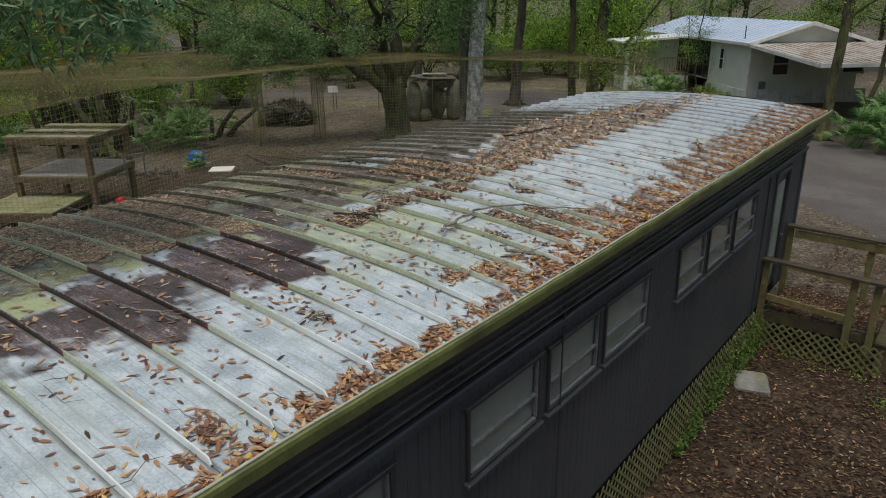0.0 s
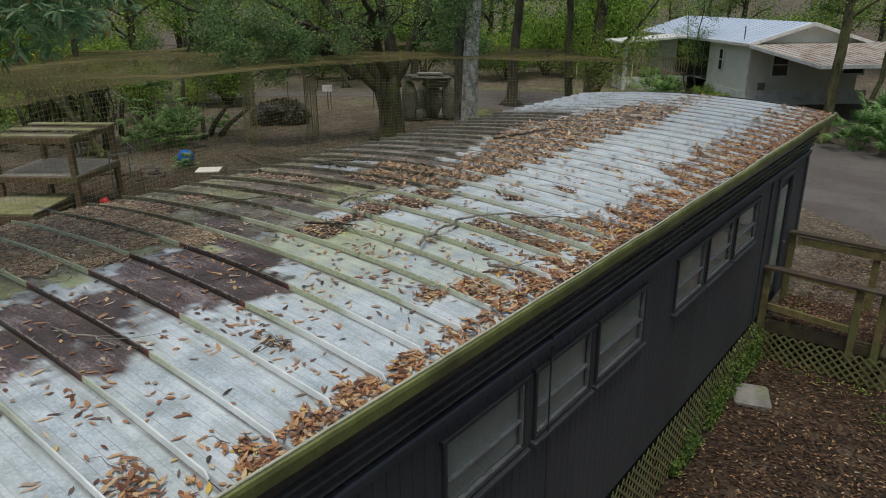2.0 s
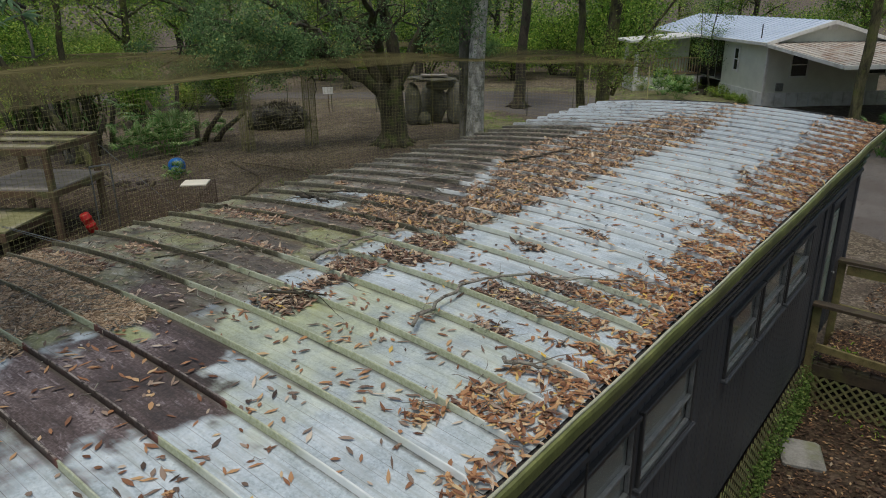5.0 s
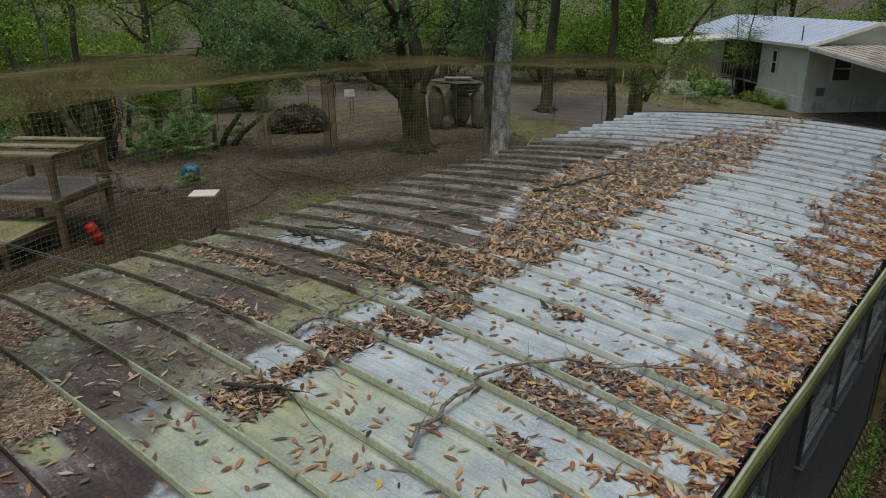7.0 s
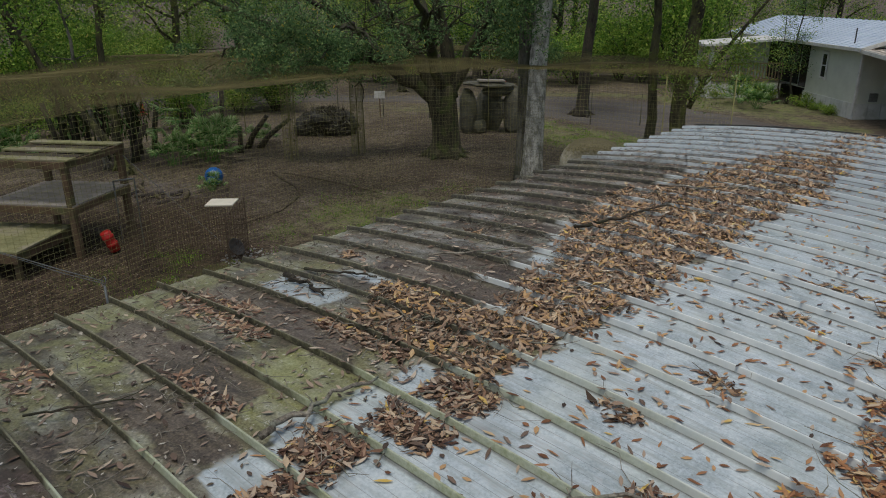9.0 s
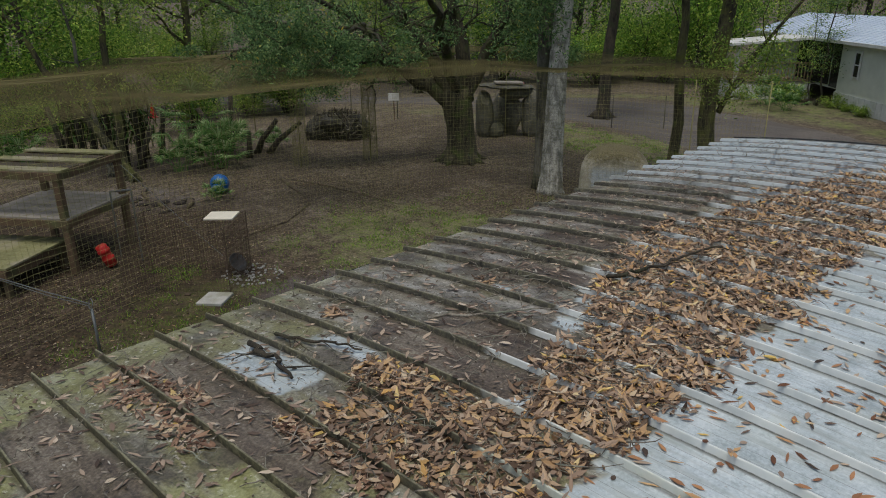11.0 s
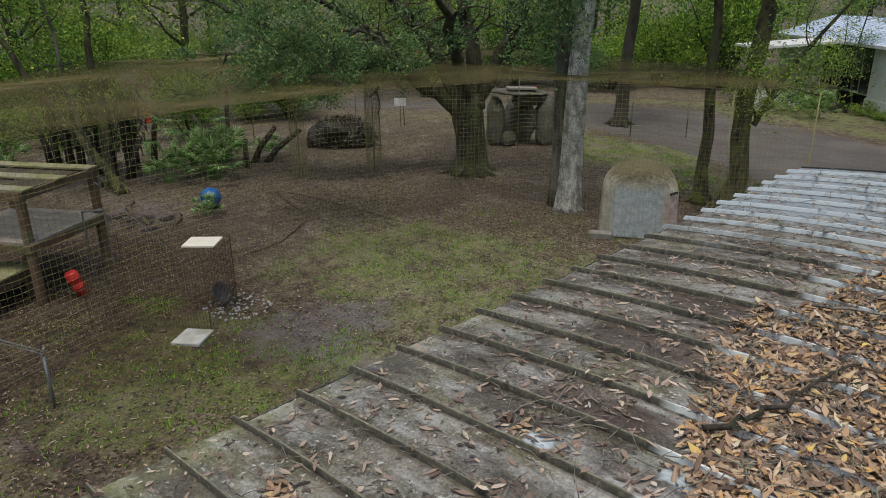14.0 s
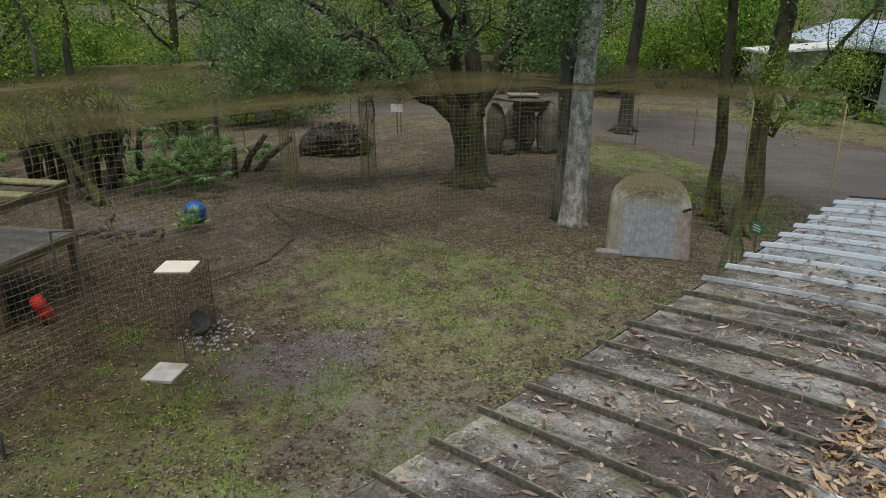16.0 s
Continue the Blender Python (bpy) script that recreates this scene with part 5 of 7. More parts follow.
# a low bough of the leaning tree, bare-twigged, reaching over the track
def bough():
    rnd, nr = random.Random(8), np.random.default_rng(8)
    mb, tips = MB(), []
    pts = [Vector(p) for p in ((-9.78, 20.5, 2.1), (-9.6, 20.6, 2.6), (-9.3, 20.8, 3.3), (-8.9, 21.1, 4.0), (-8.4, 21.4, 4.8), (-7.7, 21.9, 5.6))]
    branch_out(mb, rnd, pts, .075, .02, tips, 16, 1.3, .0, .15, 8, 3)
    pts = [Vector((-9.75, 20.5, 2.3)), Vector((-10.1, 20.3, 2.9)), Vector((-10.2, 20.0, 3.4))]
    branch_out(mb, rnd, pts, .05, .02, tips, 3, .5, .0, .1, 6, 2)
    inv = t2.matrix_basis.inverted()
    mb.v = [tuple(inv @ Vector(p)) for p in mb.v]
    part("bough", mb, M["bark_moss"], t2, smooth=True)
    tips = [inv @ p for p in tips]
    part("bough_leaves", foliage(tips, nr, 6500, .22, (.05, .1), (.018, .03), M["light_leaf"], .1, .2), None, t2)


bough()


# the long-leaved bough that hangs over the roof
def bay_bough():
    rnd, nr = random.Random(3), np.random.default_rng(3)
    ob = thing("bay_tree", "evergreen tree with long narrow blue-green leaves overhanging the roof", "tree", (-9.2, 0.2, 0))
    mb, tips = MB(), []
    trunk = [Vector((0, 0, -.1)), Vector((.05, 0, 1.5)), Vector((.2, .1, 3.2)), Vector((.3, .2, 5)), Vector((.2, .3, 7)), Vector((0, .4, 9))]
    mb.tube(trunk, [.3, .22, .19, .16, .12, .05], 12, wob=.1, rnd=rnd)
    boughs = [[(.3, .2, 5), (1.8, .6, 5.5), (3.4, 1.0, 5.4), (4.6, 1.4, 5.25), (5.5, 1.8, 5.0)],
              [(3.4, 1.0, 5.4), (4.2, 1.7, 5.0), (4.9, 2.2, 4.98)], [(1.8, .6, 5.5), (3.0, 1.7, 5.1), (3.9, 2.3, 4.95)],
              [(1.8, .6, 5.5), (3.0, .4, 5.3), (4.2, .7, 5.1), (4.9, 1.1, 4.9)], [(3.4, 1.0, 5.4), (4.4, 1.2, 5.1), (4.9, 1.6, 4.9)], [(3.4, 1.0, 5.4), (4.5, 1.9, 5.15), (5.2, 2.2, 4.9)], [(3.4, 1.0, 5.4), (4.3, 2.2, 5.1), (4.6, 2.8, 4.8)], [(.2, .3, 7), (1.5, 1.5, 7.8), (2.6, 2.4, 8)], [(.2, .3, 6), (-1.4, 1, 6.8), (-2.6, 1.2, 7)]]
    for b in boughs:
        branch_out(mb, rnd, [Vector(p) for p in b], .05, .008, tips, 8, .6, -.05, .3, 6, 2)
    part("trunk", mb, M["bark_dark"], ob, smooth=True)
    tips = [t for t in tips if t.z > 4.66 and t.y < 2.85]
    # leaves stand in whorls at the twig ends
    cen, dirs = [], []
    for _ in range(1700):
        t = tips[rnd.randrange(len(tips))] + Vector((rnd.gauss(0, .12), rnd.gauss(0, .12), rnd.gauss(0, .1)))
        if t.y > (2.5 if t.x > 4.8 else 2.8):
            continue
        ax = Vector((rnd.gauss(0, .5), rnd.gauss(0, .5), rnd.gauss(-.2, .4))).normalized()
        for k in range(9):
            d = (ax * rnd.uniform(.1, .9) + Vector((rnd.gauss(0, 1), rnd.gauss(0, 1), rnd.gauss(-.15, .7))).normalized()).normalized()
            cen.append(t + d * .048)
            dirs.append(d)
    v = []
    f = []
    for c, d in zip(cen, dirs):
        s = d.cross(Vector((rnd.gauss(0, .4), rnd.gauss(0, .4), 1))).normalized()
        L, w = rnd.uniform(.034, .056), rnd.uniform(.007, .0105)
        nn = s.cross(d)
        o = len(v)
        v += [c - d * L, c - d * L * .3 + s * w + nn * .004, c + d * L * .4 + s * w * .8, c + d * L - nn * .012, c + d * L * .4 - s * w * .8, c - d * L * .3 - s * w + nn * .004]
        f += [(o, o + 1, o + 2, o + 3), (o, o + 3, o + 4, o + 5)]
    me = np_mesh("crown", np.array([tuple(p) for p in v]), np.array(f), M["bay_leaf"])
    part("crown", me, None, ob)


bay_bough()

# the woods behind: a few kinds, copied about
kinds = [make_tree("tall woodland tree among dense undergrowth", 31, 13, .24, (-30, 44, 0), (.5, .3), "bark_dark", "wood_leaf", 16, .2, 3.6, 13000, ((.11, .19), (.06, .1)), .55, far=True, name="woodland_tree", group="woods"),
         make_tree("slim woodland tree with a thin crown", 32, 12, .17, (-22, 47, 0), (-.6, .4), "bark_moss", "wood_leaf", 15, .26, 3.0, 11000, ((.11, .18), (.06, .09)), .5, far=True, name="woodland_tree", group="woods"),
         make_tree("lighter green woodland tree at the clearing's edge", 33, 10, .16, (-40, 36, 0), (.4, -.5), "bark_moss", "light_leaf", 15, .22, 3.2, 10000, ((.1, .17), (.05, .09)), .5, far=True, name="woodland_tree", group="woods")]


def make_bush(label, seed, height, width, at, leaf, count, size, name="bush"):
    rnd, nr = random.Random(seed), np.random.default_rng(seed)
    ob = thing(name, label, "shrub", at, 0, "undergrowth")
    mb, tips = MB(), []
    for k in range(9):
        a = k * .7 + rnd.random()
        w = wander(rnd, (math.cos(a) * .12, math.sin(a) * .12, -.03), (math.cos(a) * width * .5, math.sin(a) * width * .5, height), height * rnd.uniform(.7, 1.1), 6, .25)
        branch_out(mb, rnd, w, .03 * height / 2, .006, tips, 5, height * .3, .02, .25, 5, 2)
    part("trunk", mb, M["bark_dark"], ob)
    part("foliage", foliage(tips, nr, count, .16 * height ** .7, *size, M[leaf], far=height > 2), None, ob)
    return ob


bushes = [make_bush("dense dark green understory shrub", 41, 3.2, 2.6, (-27, 38, 0), "wood_leaf", 6500, ((.1, .16), (.05, .08)), "understory_shrub"),
          make_bush("yellow-green leafy understory shrub", 42, 2.4, 2.4, (-33, 33, 0), "light_leaf", 5200, ((.09, .15), (.045, .07)), "understory_shrub"),
          make_bush("tall leafy understory thicket", 43, 4.6, 3.0, (-24, 42, 0), "wood_leaf", 7500, ((.11, .18), (.055, .085)), "understory_shrub")]
rnd = random.Random(77)
spots = []


def free(x, y, gap):
    if road_edge(x, y) > -1.2 or (-19 < x < 4 and 31 < y < 50) or any(math.hypot(x - a, y - b) < gap for a, b in spots):
        return False
    return True


made = 0
while made < 62:
    a, d = radians(rnd.uniform(-30, 112)), 36 + 46 * rnd.random() ** 1.3
    x, y = -math.sin(a) * d, math.cos(a) * d
    if y < -4 or not free(x, y, 3.2) or math.hypot(x + 17, y - 19) < 13 or (y < 36 and x > -28):
        continue
    spots.append((x, y))
    s = rnd.uniform(.8, 1.25)
    t = copy_thing(kinds[made % 3], pose(x, y, 0, 0, 0, rnd.uniform(0, 360)) @ Matrix.Diagonal((s, s, s, 1)))
    made += 1
made = 0
while made < 84:
    a, d = radians(rnd.uniform(-30, 112)), 34 + 40 * rnd.random() ** 1.4
    x, y = -math.sin(a) * d, math.cos(a) * d
    if y < -4 or not free(x, y, 1.4) or (y < 34 and x > -28) or math.hypot(x + 17, y - 19) < 13:
        continue
    spots.append((x, y))
    s = rnd.uniform(.7, 1.3)
    copy_thing(bushes[made % 3], pose(x, y, 0, 0, 0, rnd.uniform(0, 360)) @ Matrix.Diagonal((s, s, s * rnd.uniform(.8, 1.2), 1)))
    made += 1
# unseen trees added behind and beside the camera, closing the place to sky light
for k, (x, y) in enumerate(((19, 2), (18, 9), (19, -7), (15, 17), (24, 4), (11, 24), (5, 28.5), (22, 13), (9, -19), (-5, -21))):
    copy_thing(kinds[k % 3], pose(x, y, 0, 0, 0, k * 70))
for k in range(14):
    a = radians(125 + k * 15.5)
    d = 24 + 9 * rnd.random()
    copy_thing(kinds[k % 3], pose(-math.sin(a) * d, math.cos(a) * d, 0, 0, 0, k * 50))


# ---- the pale house across the track ----
M["lap"] = two_tone("pale_lap_siding", (.58, .595, .52), (.72, .735, .65), 2, .6, fine=30, bumps=.1)
M["white"] = two_tone("white_paint", (.6, .6, .58), (.78, .78, .76), 5, .55, stain=(.5, .5, .46))
M["tin"] = two_tone("pale_blue_metal_roof", (.44, .52, .64), (.60, .67, .78), 1.4, .4, fine=22, bumps=.05)
M["tin_old"] = two_tone("leaf-stained_metal_roof", (.34, .29, .24), (.55, .52, .47), 2.5, .7, fine=16, stain=(.27, .18, .12))
M["rail_brown"] = two_tone("brown_rail", (.24, .165, .095), (.4, .29, .17), 6, .8)
M["win_shade_black"] = two_tone("dark_window_and_shade", (.012, .014, .014), (.03, .034, .034), 3, .12)

HX, HY, HROT = -9.4, 35.08, 42.6
house = thing("house", "pale grey lap-sided house with a light blue metal roof", "house", (HX, HY, -.05), HROT)
house.matrix_basis = pose(HX, HY, -.05, 0, 0, HROT) @ Matrix.Diagonal((1.085, 1.085, 1.085, 1))
# local frame: x along the gable end, y along the long side away from the track
GW, HL, EZ, AZ = 4.8, 12.4, 2.62, 3.36
SK = .62


def laps(name, p, q, z0, z1, out):
    """Lap boards from p to q in plan, each a wedge leaning out at its foot."""
    p, q = Vector(p), Vector(q)
    o = Vector(out)
    core = MB().beam((p.x - o.x * .07, p.y - o.y * .07, (z0 + z1) / 2), (q.x - o.x * .07, q.y - o.y * .07, (z0 + z1) / 2), .05, z1 - z0, 0)
    mb = part(name, core, M["lap"], house, "pale lap siding")
    z = z0
    while z < z1 - .01:
        h = min(.14, z1 - z)
        a, b = p + o * .018, q + o * .018
        a2, b2 = p + o * .003, q + o * .003
        i0, i1 = p - o * .04, q - o * .04
        bd = MB()
        bd.add([(a.x, a.y, z), (b.x, b.y, z), (b2.x, b2.y, z + h), (a2.x, a2.y, z + h), (i0.x, i0.y, z), (i1.x, i1.y, z), (i1.x, i1.y, z + h), (i0.x, i0.y, z + h)],
               [(0, 1, 2, 3), (5, 4, 7, 6), (4, 5, 1, 0), (3, 2, 6, 7), (4, 0, 3, 7), (1, 5, 6, 2)])
        part("lap_board", bd, M["lap"], mb)
        z += h


laps("wall", (0, 0), (0, 3.9), SK, EZ, (-1, 0))
laps("wall", (.35, 3.95), (.35, HL), SK, EZ, (-1, 0))
laps("gable_wall", (0, 0), (GW, 0), SK, EZ, (0, -1))
part("wall", MB().box((GW, HL / 2, (SK + EZ) / 2), (.1, HL, EZ - SK)), M["lap"], house)
part("wall", MB().box(((GW) / 2, HL, (SK + EZ) / 2), (GW, .1, EZ - SK)), M["lap"], house)
mb = MB()
z = EZ
while z < AZ - .12:
    t0, t1 = (z - EZ) / (AZ - EZ), (min(z + .14, AZ) - EZ) / (AZ - EZ)
    xa, xb = GW / 2 * t0, GW - GW / 2 * t0
    mb.add([(xa, -.018, z), (xb, -.018, z), (GW - GW / 2 * t1, -.003, z + .14), (GW / 2 * t1, -.003, z + .14), (xa, .05, z), (xb, .05, z)], [(0, 1, 2, 3), (1, 0, 4, 5), (2, 3, 4, 5)])
    z += .14
part("gable", mb, M["lap"], house)
part("gable_vent", MB().box((GW / 2 + .1, -.04, EZ + .62), (.42, .05, .34), None, .01), M["white"], house, "white louvred gable vent")
# skirting boards
for k in range(10):
    part("skirt_panel", MB().box((-.01, .2 + .4 * k, SK / 2), (.05, .385, SK), None, .006), M["white"], house)
for k in range(11):
    part("skirt_panel", MB().box((.25 + .49 * k, -.01, SK / 2), (.47, .05, SK), None, .006), M["white"], house)
part("corner_board", MB().box((-.02, -.02, (EZ) / 2 + .2), (.1, .1, EZ - .35), None, .01), M["white"], house)
# main roof: two slopes with ribs, white verge boards
for sgn, nm in ((1, "roof"), (-1, "roof")):
    x0, x1 = (-.32, GW / 2) if sgn > 0 else (GW + .32, GW / 2)
    za, zb = EZ - .02, AZ + .06
    vs = [(x0, -.35, za), (x1, -.35, zb), (x1, HL + .3, zb), (x0, HL + .3, za)]
    mb = MB()
    mb.add(vs + [(x, y, z - .06) for x, y, z in vs], [(0, 1, 2, 3), (7, 6, 5, 4), (0, 4, 5, 1), (1, 5, 6, 2), (2, 6, 7, 3), (3, 7, 4, 0)])
    rf_ = part(nm, mb, M["tin"], house, "light blue ribbed metal roofing")
    for k in range(30):
        y = -.3 + k * (HL + .6) / 29.5
        part("roof_rib", MB().beam((x0, y, za + .012), (x1, y, zb + .012), .03, .025, 0), M["tin"], rf_)
    part("verge_board", MB().beam((x0, -.37, za - .04), (x1, -.37, zb - .04), .035, .14), M["white"], house)
part("eave_board", MB().box((-.34, HL / 2, EZ - .05), (.04, HL + .6, .12), None, .006), M["white"], house)
part("vent_pipe", MB().tube([(.1, .9, EZ + .1), (.1, .9, EZ + .65)], [.025, .025], 8), M["win_dark"], house)


def house_window(x, y, z0, z1, w, along):
    """A framed sash window on the wall, with a middle rail."""
    s = lambda a, b, c: (a, b, c) if along == "x" else (b, a, c)
    o = -.03
    c = (x, y + o, (z0 + z1) / 2) if along == "x" else (x + o, y, (z0 + z1) / 2)
    wn_ = part("window", MB().box(c, s(w, .03, z1 - z0)), M["win_shade_black"], house, "dark double-hung window with a white frame")
    fr = MB()
    for e in (-1, 1):
        cc = list(c)
        cc[0 if along == "x" else 1] += e * w / 2
        cc[1 if along == "x" else 0] -= .02
        fr.box(cc, s(.07, .05, z1 - z0 + .14), None, .008)
        cz = list(c)
        cz[1 if along == "x" else 0] -= .02
        cz[2] = (z0 if e < 0 else z1)
        fr.box(cz, s(w - .07, .048, .07), None, .008)
    cm = list(c)
    cm[1 if along == "x" else 0] -= .016
    fr.box(cm, s(w - .075, .03, .04), None, .006)
    part("window_frame", fr, M["white"], wn_)


house_window(0, 2.55, 1.3, 2.25, .42, "y")
house_window(1.35, 0, 1.25, 2.2, .72, "x")
house_window(4.6, 0, 1.3, 2.0, .95, "x")
# lean-to over the gable side
mb = MB()
CX0, CX1, CY, ZF, ZB = -.25, 8.8, -5.4, 2.2, 2.6
vs = [(CX0, CY, ZF), (CX1, CY, ZF), (CX1, -.02, ZB), (CX0, -.02, ZB)]
mb.add(vs + [(x, y, z - .05) for x, y, z in vs], [(0, 1, 2, 3), (7, 6, 5, 4), (0, 4, 5, 1), (1, 5, 6, 2), (2, 6, 7, 3), (3, 7, 4, 0)])
lean = part("lean_to_roof", mb, M["tin_old"], house, "leaf-stained ribbed lean-to roof")
for k in range(31):
    x = CX0 + .02 + k * (CX1 - CX0 - .04) / 30
    part("lean_to_rib", MB().beam((x, CY, ZF + .012), (x, -.02, ZB + .012), .04, .028, 0), M["tin_old"], lean)
part("lean_to_fascia", MB().box(((CX0 + CX1) / 2, CY - .02, ZF - .07), (CX1 - CX0, .04, .14), None, .006), M["white"], house)
part("lean_to_fascia", MB().beam((CX0 - .02, CY, ZF - .06), (CX0 - .02, -.06, ZB - .06), .04, .13), M["white"], house)
for x in (3.6, 8.6):
    part("lean_to_post", MB().box((x, CY + .15, (ZF - .06) / 2), (.09, .09, ZF - .06), None, .008), M["white"], house)
# porch at the far end of the long side
PY0, PY1, PX = 6.1, 7.75, -3.35
part("porch_floor", MB().box((PX / 2 + .1, (PY0 + PY1) / 2, .68), (abs(PX) + .2, PY1 - PY0, .06), None, .008), M["wood_grey"], house)
part("porch_skirt", MB().box((PX, (PY0 + PY1) / 2, .34), (.05, PY1 - PY0, .64)), M["white"], house)
part("porch_skirt", MB().box((PX / 2, PY0, .34), (abs(PX) - .06, .05, .64)), M["white"], house)
mb = MB()
vs = [(PX - .4, PY0 - .4, 2.42), (.0, PY0 - .4, 2.66), (.0, PY1 + .4, 2.66), (PX - .4, PY1 + .4, 2.42)]
mb.add(vs + [(x, y, z - .09) for x, y, z in vs], [(0, 1, 2, 3), (7, 6, 5, 4), (0, 4, 5, 1), (1, 5, 6, 2), (2, 6, 7, 3), (3, 7, 4, 0)])
part("porch_roof", mb, M["white"], house, "flat white porch roof")
for x, y in ((PX + .08, PY0 + .06), (PX + .08, PY1 - .06)):
    part("porch_post", MB().box((x, y, 1.18), (.16, .16, 2.34), None, .012), M["white"], house, "square white porch post")
for (ax, ay), (bx, by) in (((PX + .05, PY0 + .2), (PX + .05, PY1 - .2)), ((PX + .2, PY0 + .03), (-.05, PY0 + .03))):
    part("porch_rail", MB().beam((ax, ay, 1.55), (bx, by, 1.55), .07, .05), M["rail_brown"], house)
    part("porch_rail", MB().beam((ax, ay, .82), (bx, by, .82), .05, .05), M["rail_brown"], house)
    nbal = int(math.hypot(bx - ax, by - ay) / .14)
    for k in range(nbal + 1):
        t = k / nbal
        part("baluster", MB().box((ax + (bx - ax) * t, ay + (by - ay) * t, 1.185), (.035, .035, .68)), M["rail_brown"], house)
# two dark sheets on the recessed wall imitate the shade inside the porch
part("porch_shade", MB().box((.31, 6.9, 1.6), (.03, 3.2, 1.75), None, .006), M["win_shade_black"], house, "dark sheet standing in for shade behind the porch rail")
part("porch_shade_panel", MB().box((.3, 4.75, 1.65), (.04, .82, 1.95), None, .008), M["win_shade_black"], house, "dark panel standing in for porch shade")
# meter box
part("meter_box", MB().box((.62, -.06, .85), (.28, .1, .3), None, .01), M["win_frame"], house, "grey utility box")


# ---- the netted enclosure ----
M["net"] = two_tone("brown_net_cord", (.07, .062, .018), (.14, .12, .036), 1.2, .8)
M["net_side"] = two_tone("olive_net_cord", (.17, .16, .06), (.31, .29, .12), 2, .8)
M["wire"] = two_tone("rusty_wire", (.07, .045, .03), (.15, .11, .08), 9, .7, metal=.3)
M["steel"] = two_tone("galvanised_steel", (.12, .13, .135), (.26, .28, .285), 8, .5, metal=.6)
NZ = 3.2
NEAR = [(-12.0, 1.3), (-13.1, 4.7), (-14.1, 7.8), (-14.55, 10.0), (-14.3, 12.6), (-13.7, 14.8), (-12.7, 16.85), (-10.5, 17.3), (-9.2, 17.75), (-7.95, 18.65)]
FAR = [(-9.6, 20.6), (-12.0, 22.0), (-14.7, 22.6), (-18.5, 23.0), (-22.5, 20.5), (-25.6, 17.2), (-26.5, 14.5), (-25.2, 11.8), (-22, 5.5), (-18, 1.2)]


def resample(pts, step):
    out = []
    for (ax, ay), (bx, by) in zip(pts, pts[1:]):
        k = max(1, int(round(math.hypot(bx - ax, by - ay) / step)))
        out += [(ax + (bx - ax) * i / k, ay + (by - ay) * i / k) for i in range(k)]
    return out + [pts[-1]]


def ribbon(mb, p, q, w, up=(0, 0, 1)):
    """A thin three-sided cord from p to q."""
    p, q = Vector(p), Vector(q)
    d = (q - p)
    if d.length < 1e-5:
        return
    x = d.cross(Vector(up))
    x = x.normalized() if x.length > 1e-6 else Vector((1, 0, 0))
    y = d.cross(x).normalized()
    k = [x * w, x * -.5 * w + y * .87 * w, x * -.5 * w - y * .87 * w]
    mb.add([p + a for a in k] + [q + a for a in k], [(0, 1, 4, 3), (1, 2, 5, 4), (2, 0, 3, 5)])


def net_wall(mb, pts, z0, z1, cell, w, sag=0.0, seed=0):
    line = resample(pts, cell)
    nz = int((z1 - z0) / cell)

    def pt(i, k):
        x, y = line[i]
        z = z0 + (z1 - z0) * k / nz
        s = sag * math.sin(i * .13 + seed) * math.sin(math.pi * k / nz)
        return (x + s + .015 * n2(i, k, .35, seed), y + s * .5 + .015 * n2(i, k, .35, seed + 5), z + .02 * n2(i, k, .2, seed + 9) - .06 * (k / nz) * abs(math.sin(i * .12)))
    for i in range(len(line)):
        for k in range(0, nz, 2):
            ribbon(mb, pt(i, k), pt(i, min(nz, k + 2)), w, (1, 0, 0))
    for k in range(nz + 1):
        for i in range(0, len(line) - 1, 2):
            ribbon(mb, pt(i, k), pt(min(len(line) - 1, i + 2), k), w)


enclosure = thing("net_enclosure", "tall animal enclosure of sagging brown netting on poles", "enclosure")
mb = MB()
net_wall(mb, NEAR[:4], 0, NZ, .1, .0026, .05, 1)
tagged(part("side_net", mb, M["net_side"], enclosure, "olive netting wall"), kind="stuff")
mb = MB()
net_wall(mb, NEAR[3:7], .0, NZ, .085, .0019, .03, 2)
tagged(part("side_net", mb, M["net_side"], enclosure, "thin olive netting wall"), kind="stuff")
mb = MB()
net_wall(mb, NEAR[6:], 0.0, NZ, .085, .002, .03, 3)
tagged(part("side_net", mb, M["net_side"], enclosure, "thin olive netting wall"), kind="stuff")

# the net roof: cords both ways, cut to the plan of the enclosure, sagging between its poles
POLY = NEAR + FAR


def inside(x, y):
    c = False
    for (ax, ay), (bx, by) in zip(POLY, POLY[1:] + POLY[:1]):
        if (ay > y) != (by > y) and x < (bx - ax) * (y - ay) / (by - ay) + ax:
            c = not c
    return c


def roof_net_z(x, y):
    return NZ - .16 * (.5 + .5 * math.sin(x * .9 + .4 * y)) * (.5 + .5 * math.sin(y * .8 - .3 * x)) + .03 * n2(x, y, .8)


mb = MB()
for axis_ in (0, 1):
    lo, hi = (-27, -8) if axis_ == 0 else (1, 24)
    l2, h2 = (1, 24) if axis_ == 0 else (-27, -8)
    s = lo
    while s < hi:
        t = l2
        while t < h2:
            a = (s, t) if axis_ == 0 else (t, s)
            b = (s, t + .5) if axis_ == 0 else (t + .5, s)
            if inside(*a) and inside(*b) and math.hypot(a[0] + 18.6, a[1] - 15.9) > 2.2 and math.hypot(a[0] + 17, a[1] - 19.3) > 1.2:
                ribbon(mb, (*a, roof_net_z(*a)), (*b, roof_net_z(*b)), .0028)
            t += .5
        s += .08
tagged(part("roof_net", mb, M["net"], enclosure, "sagging brown netting roof"), kind="stuff")
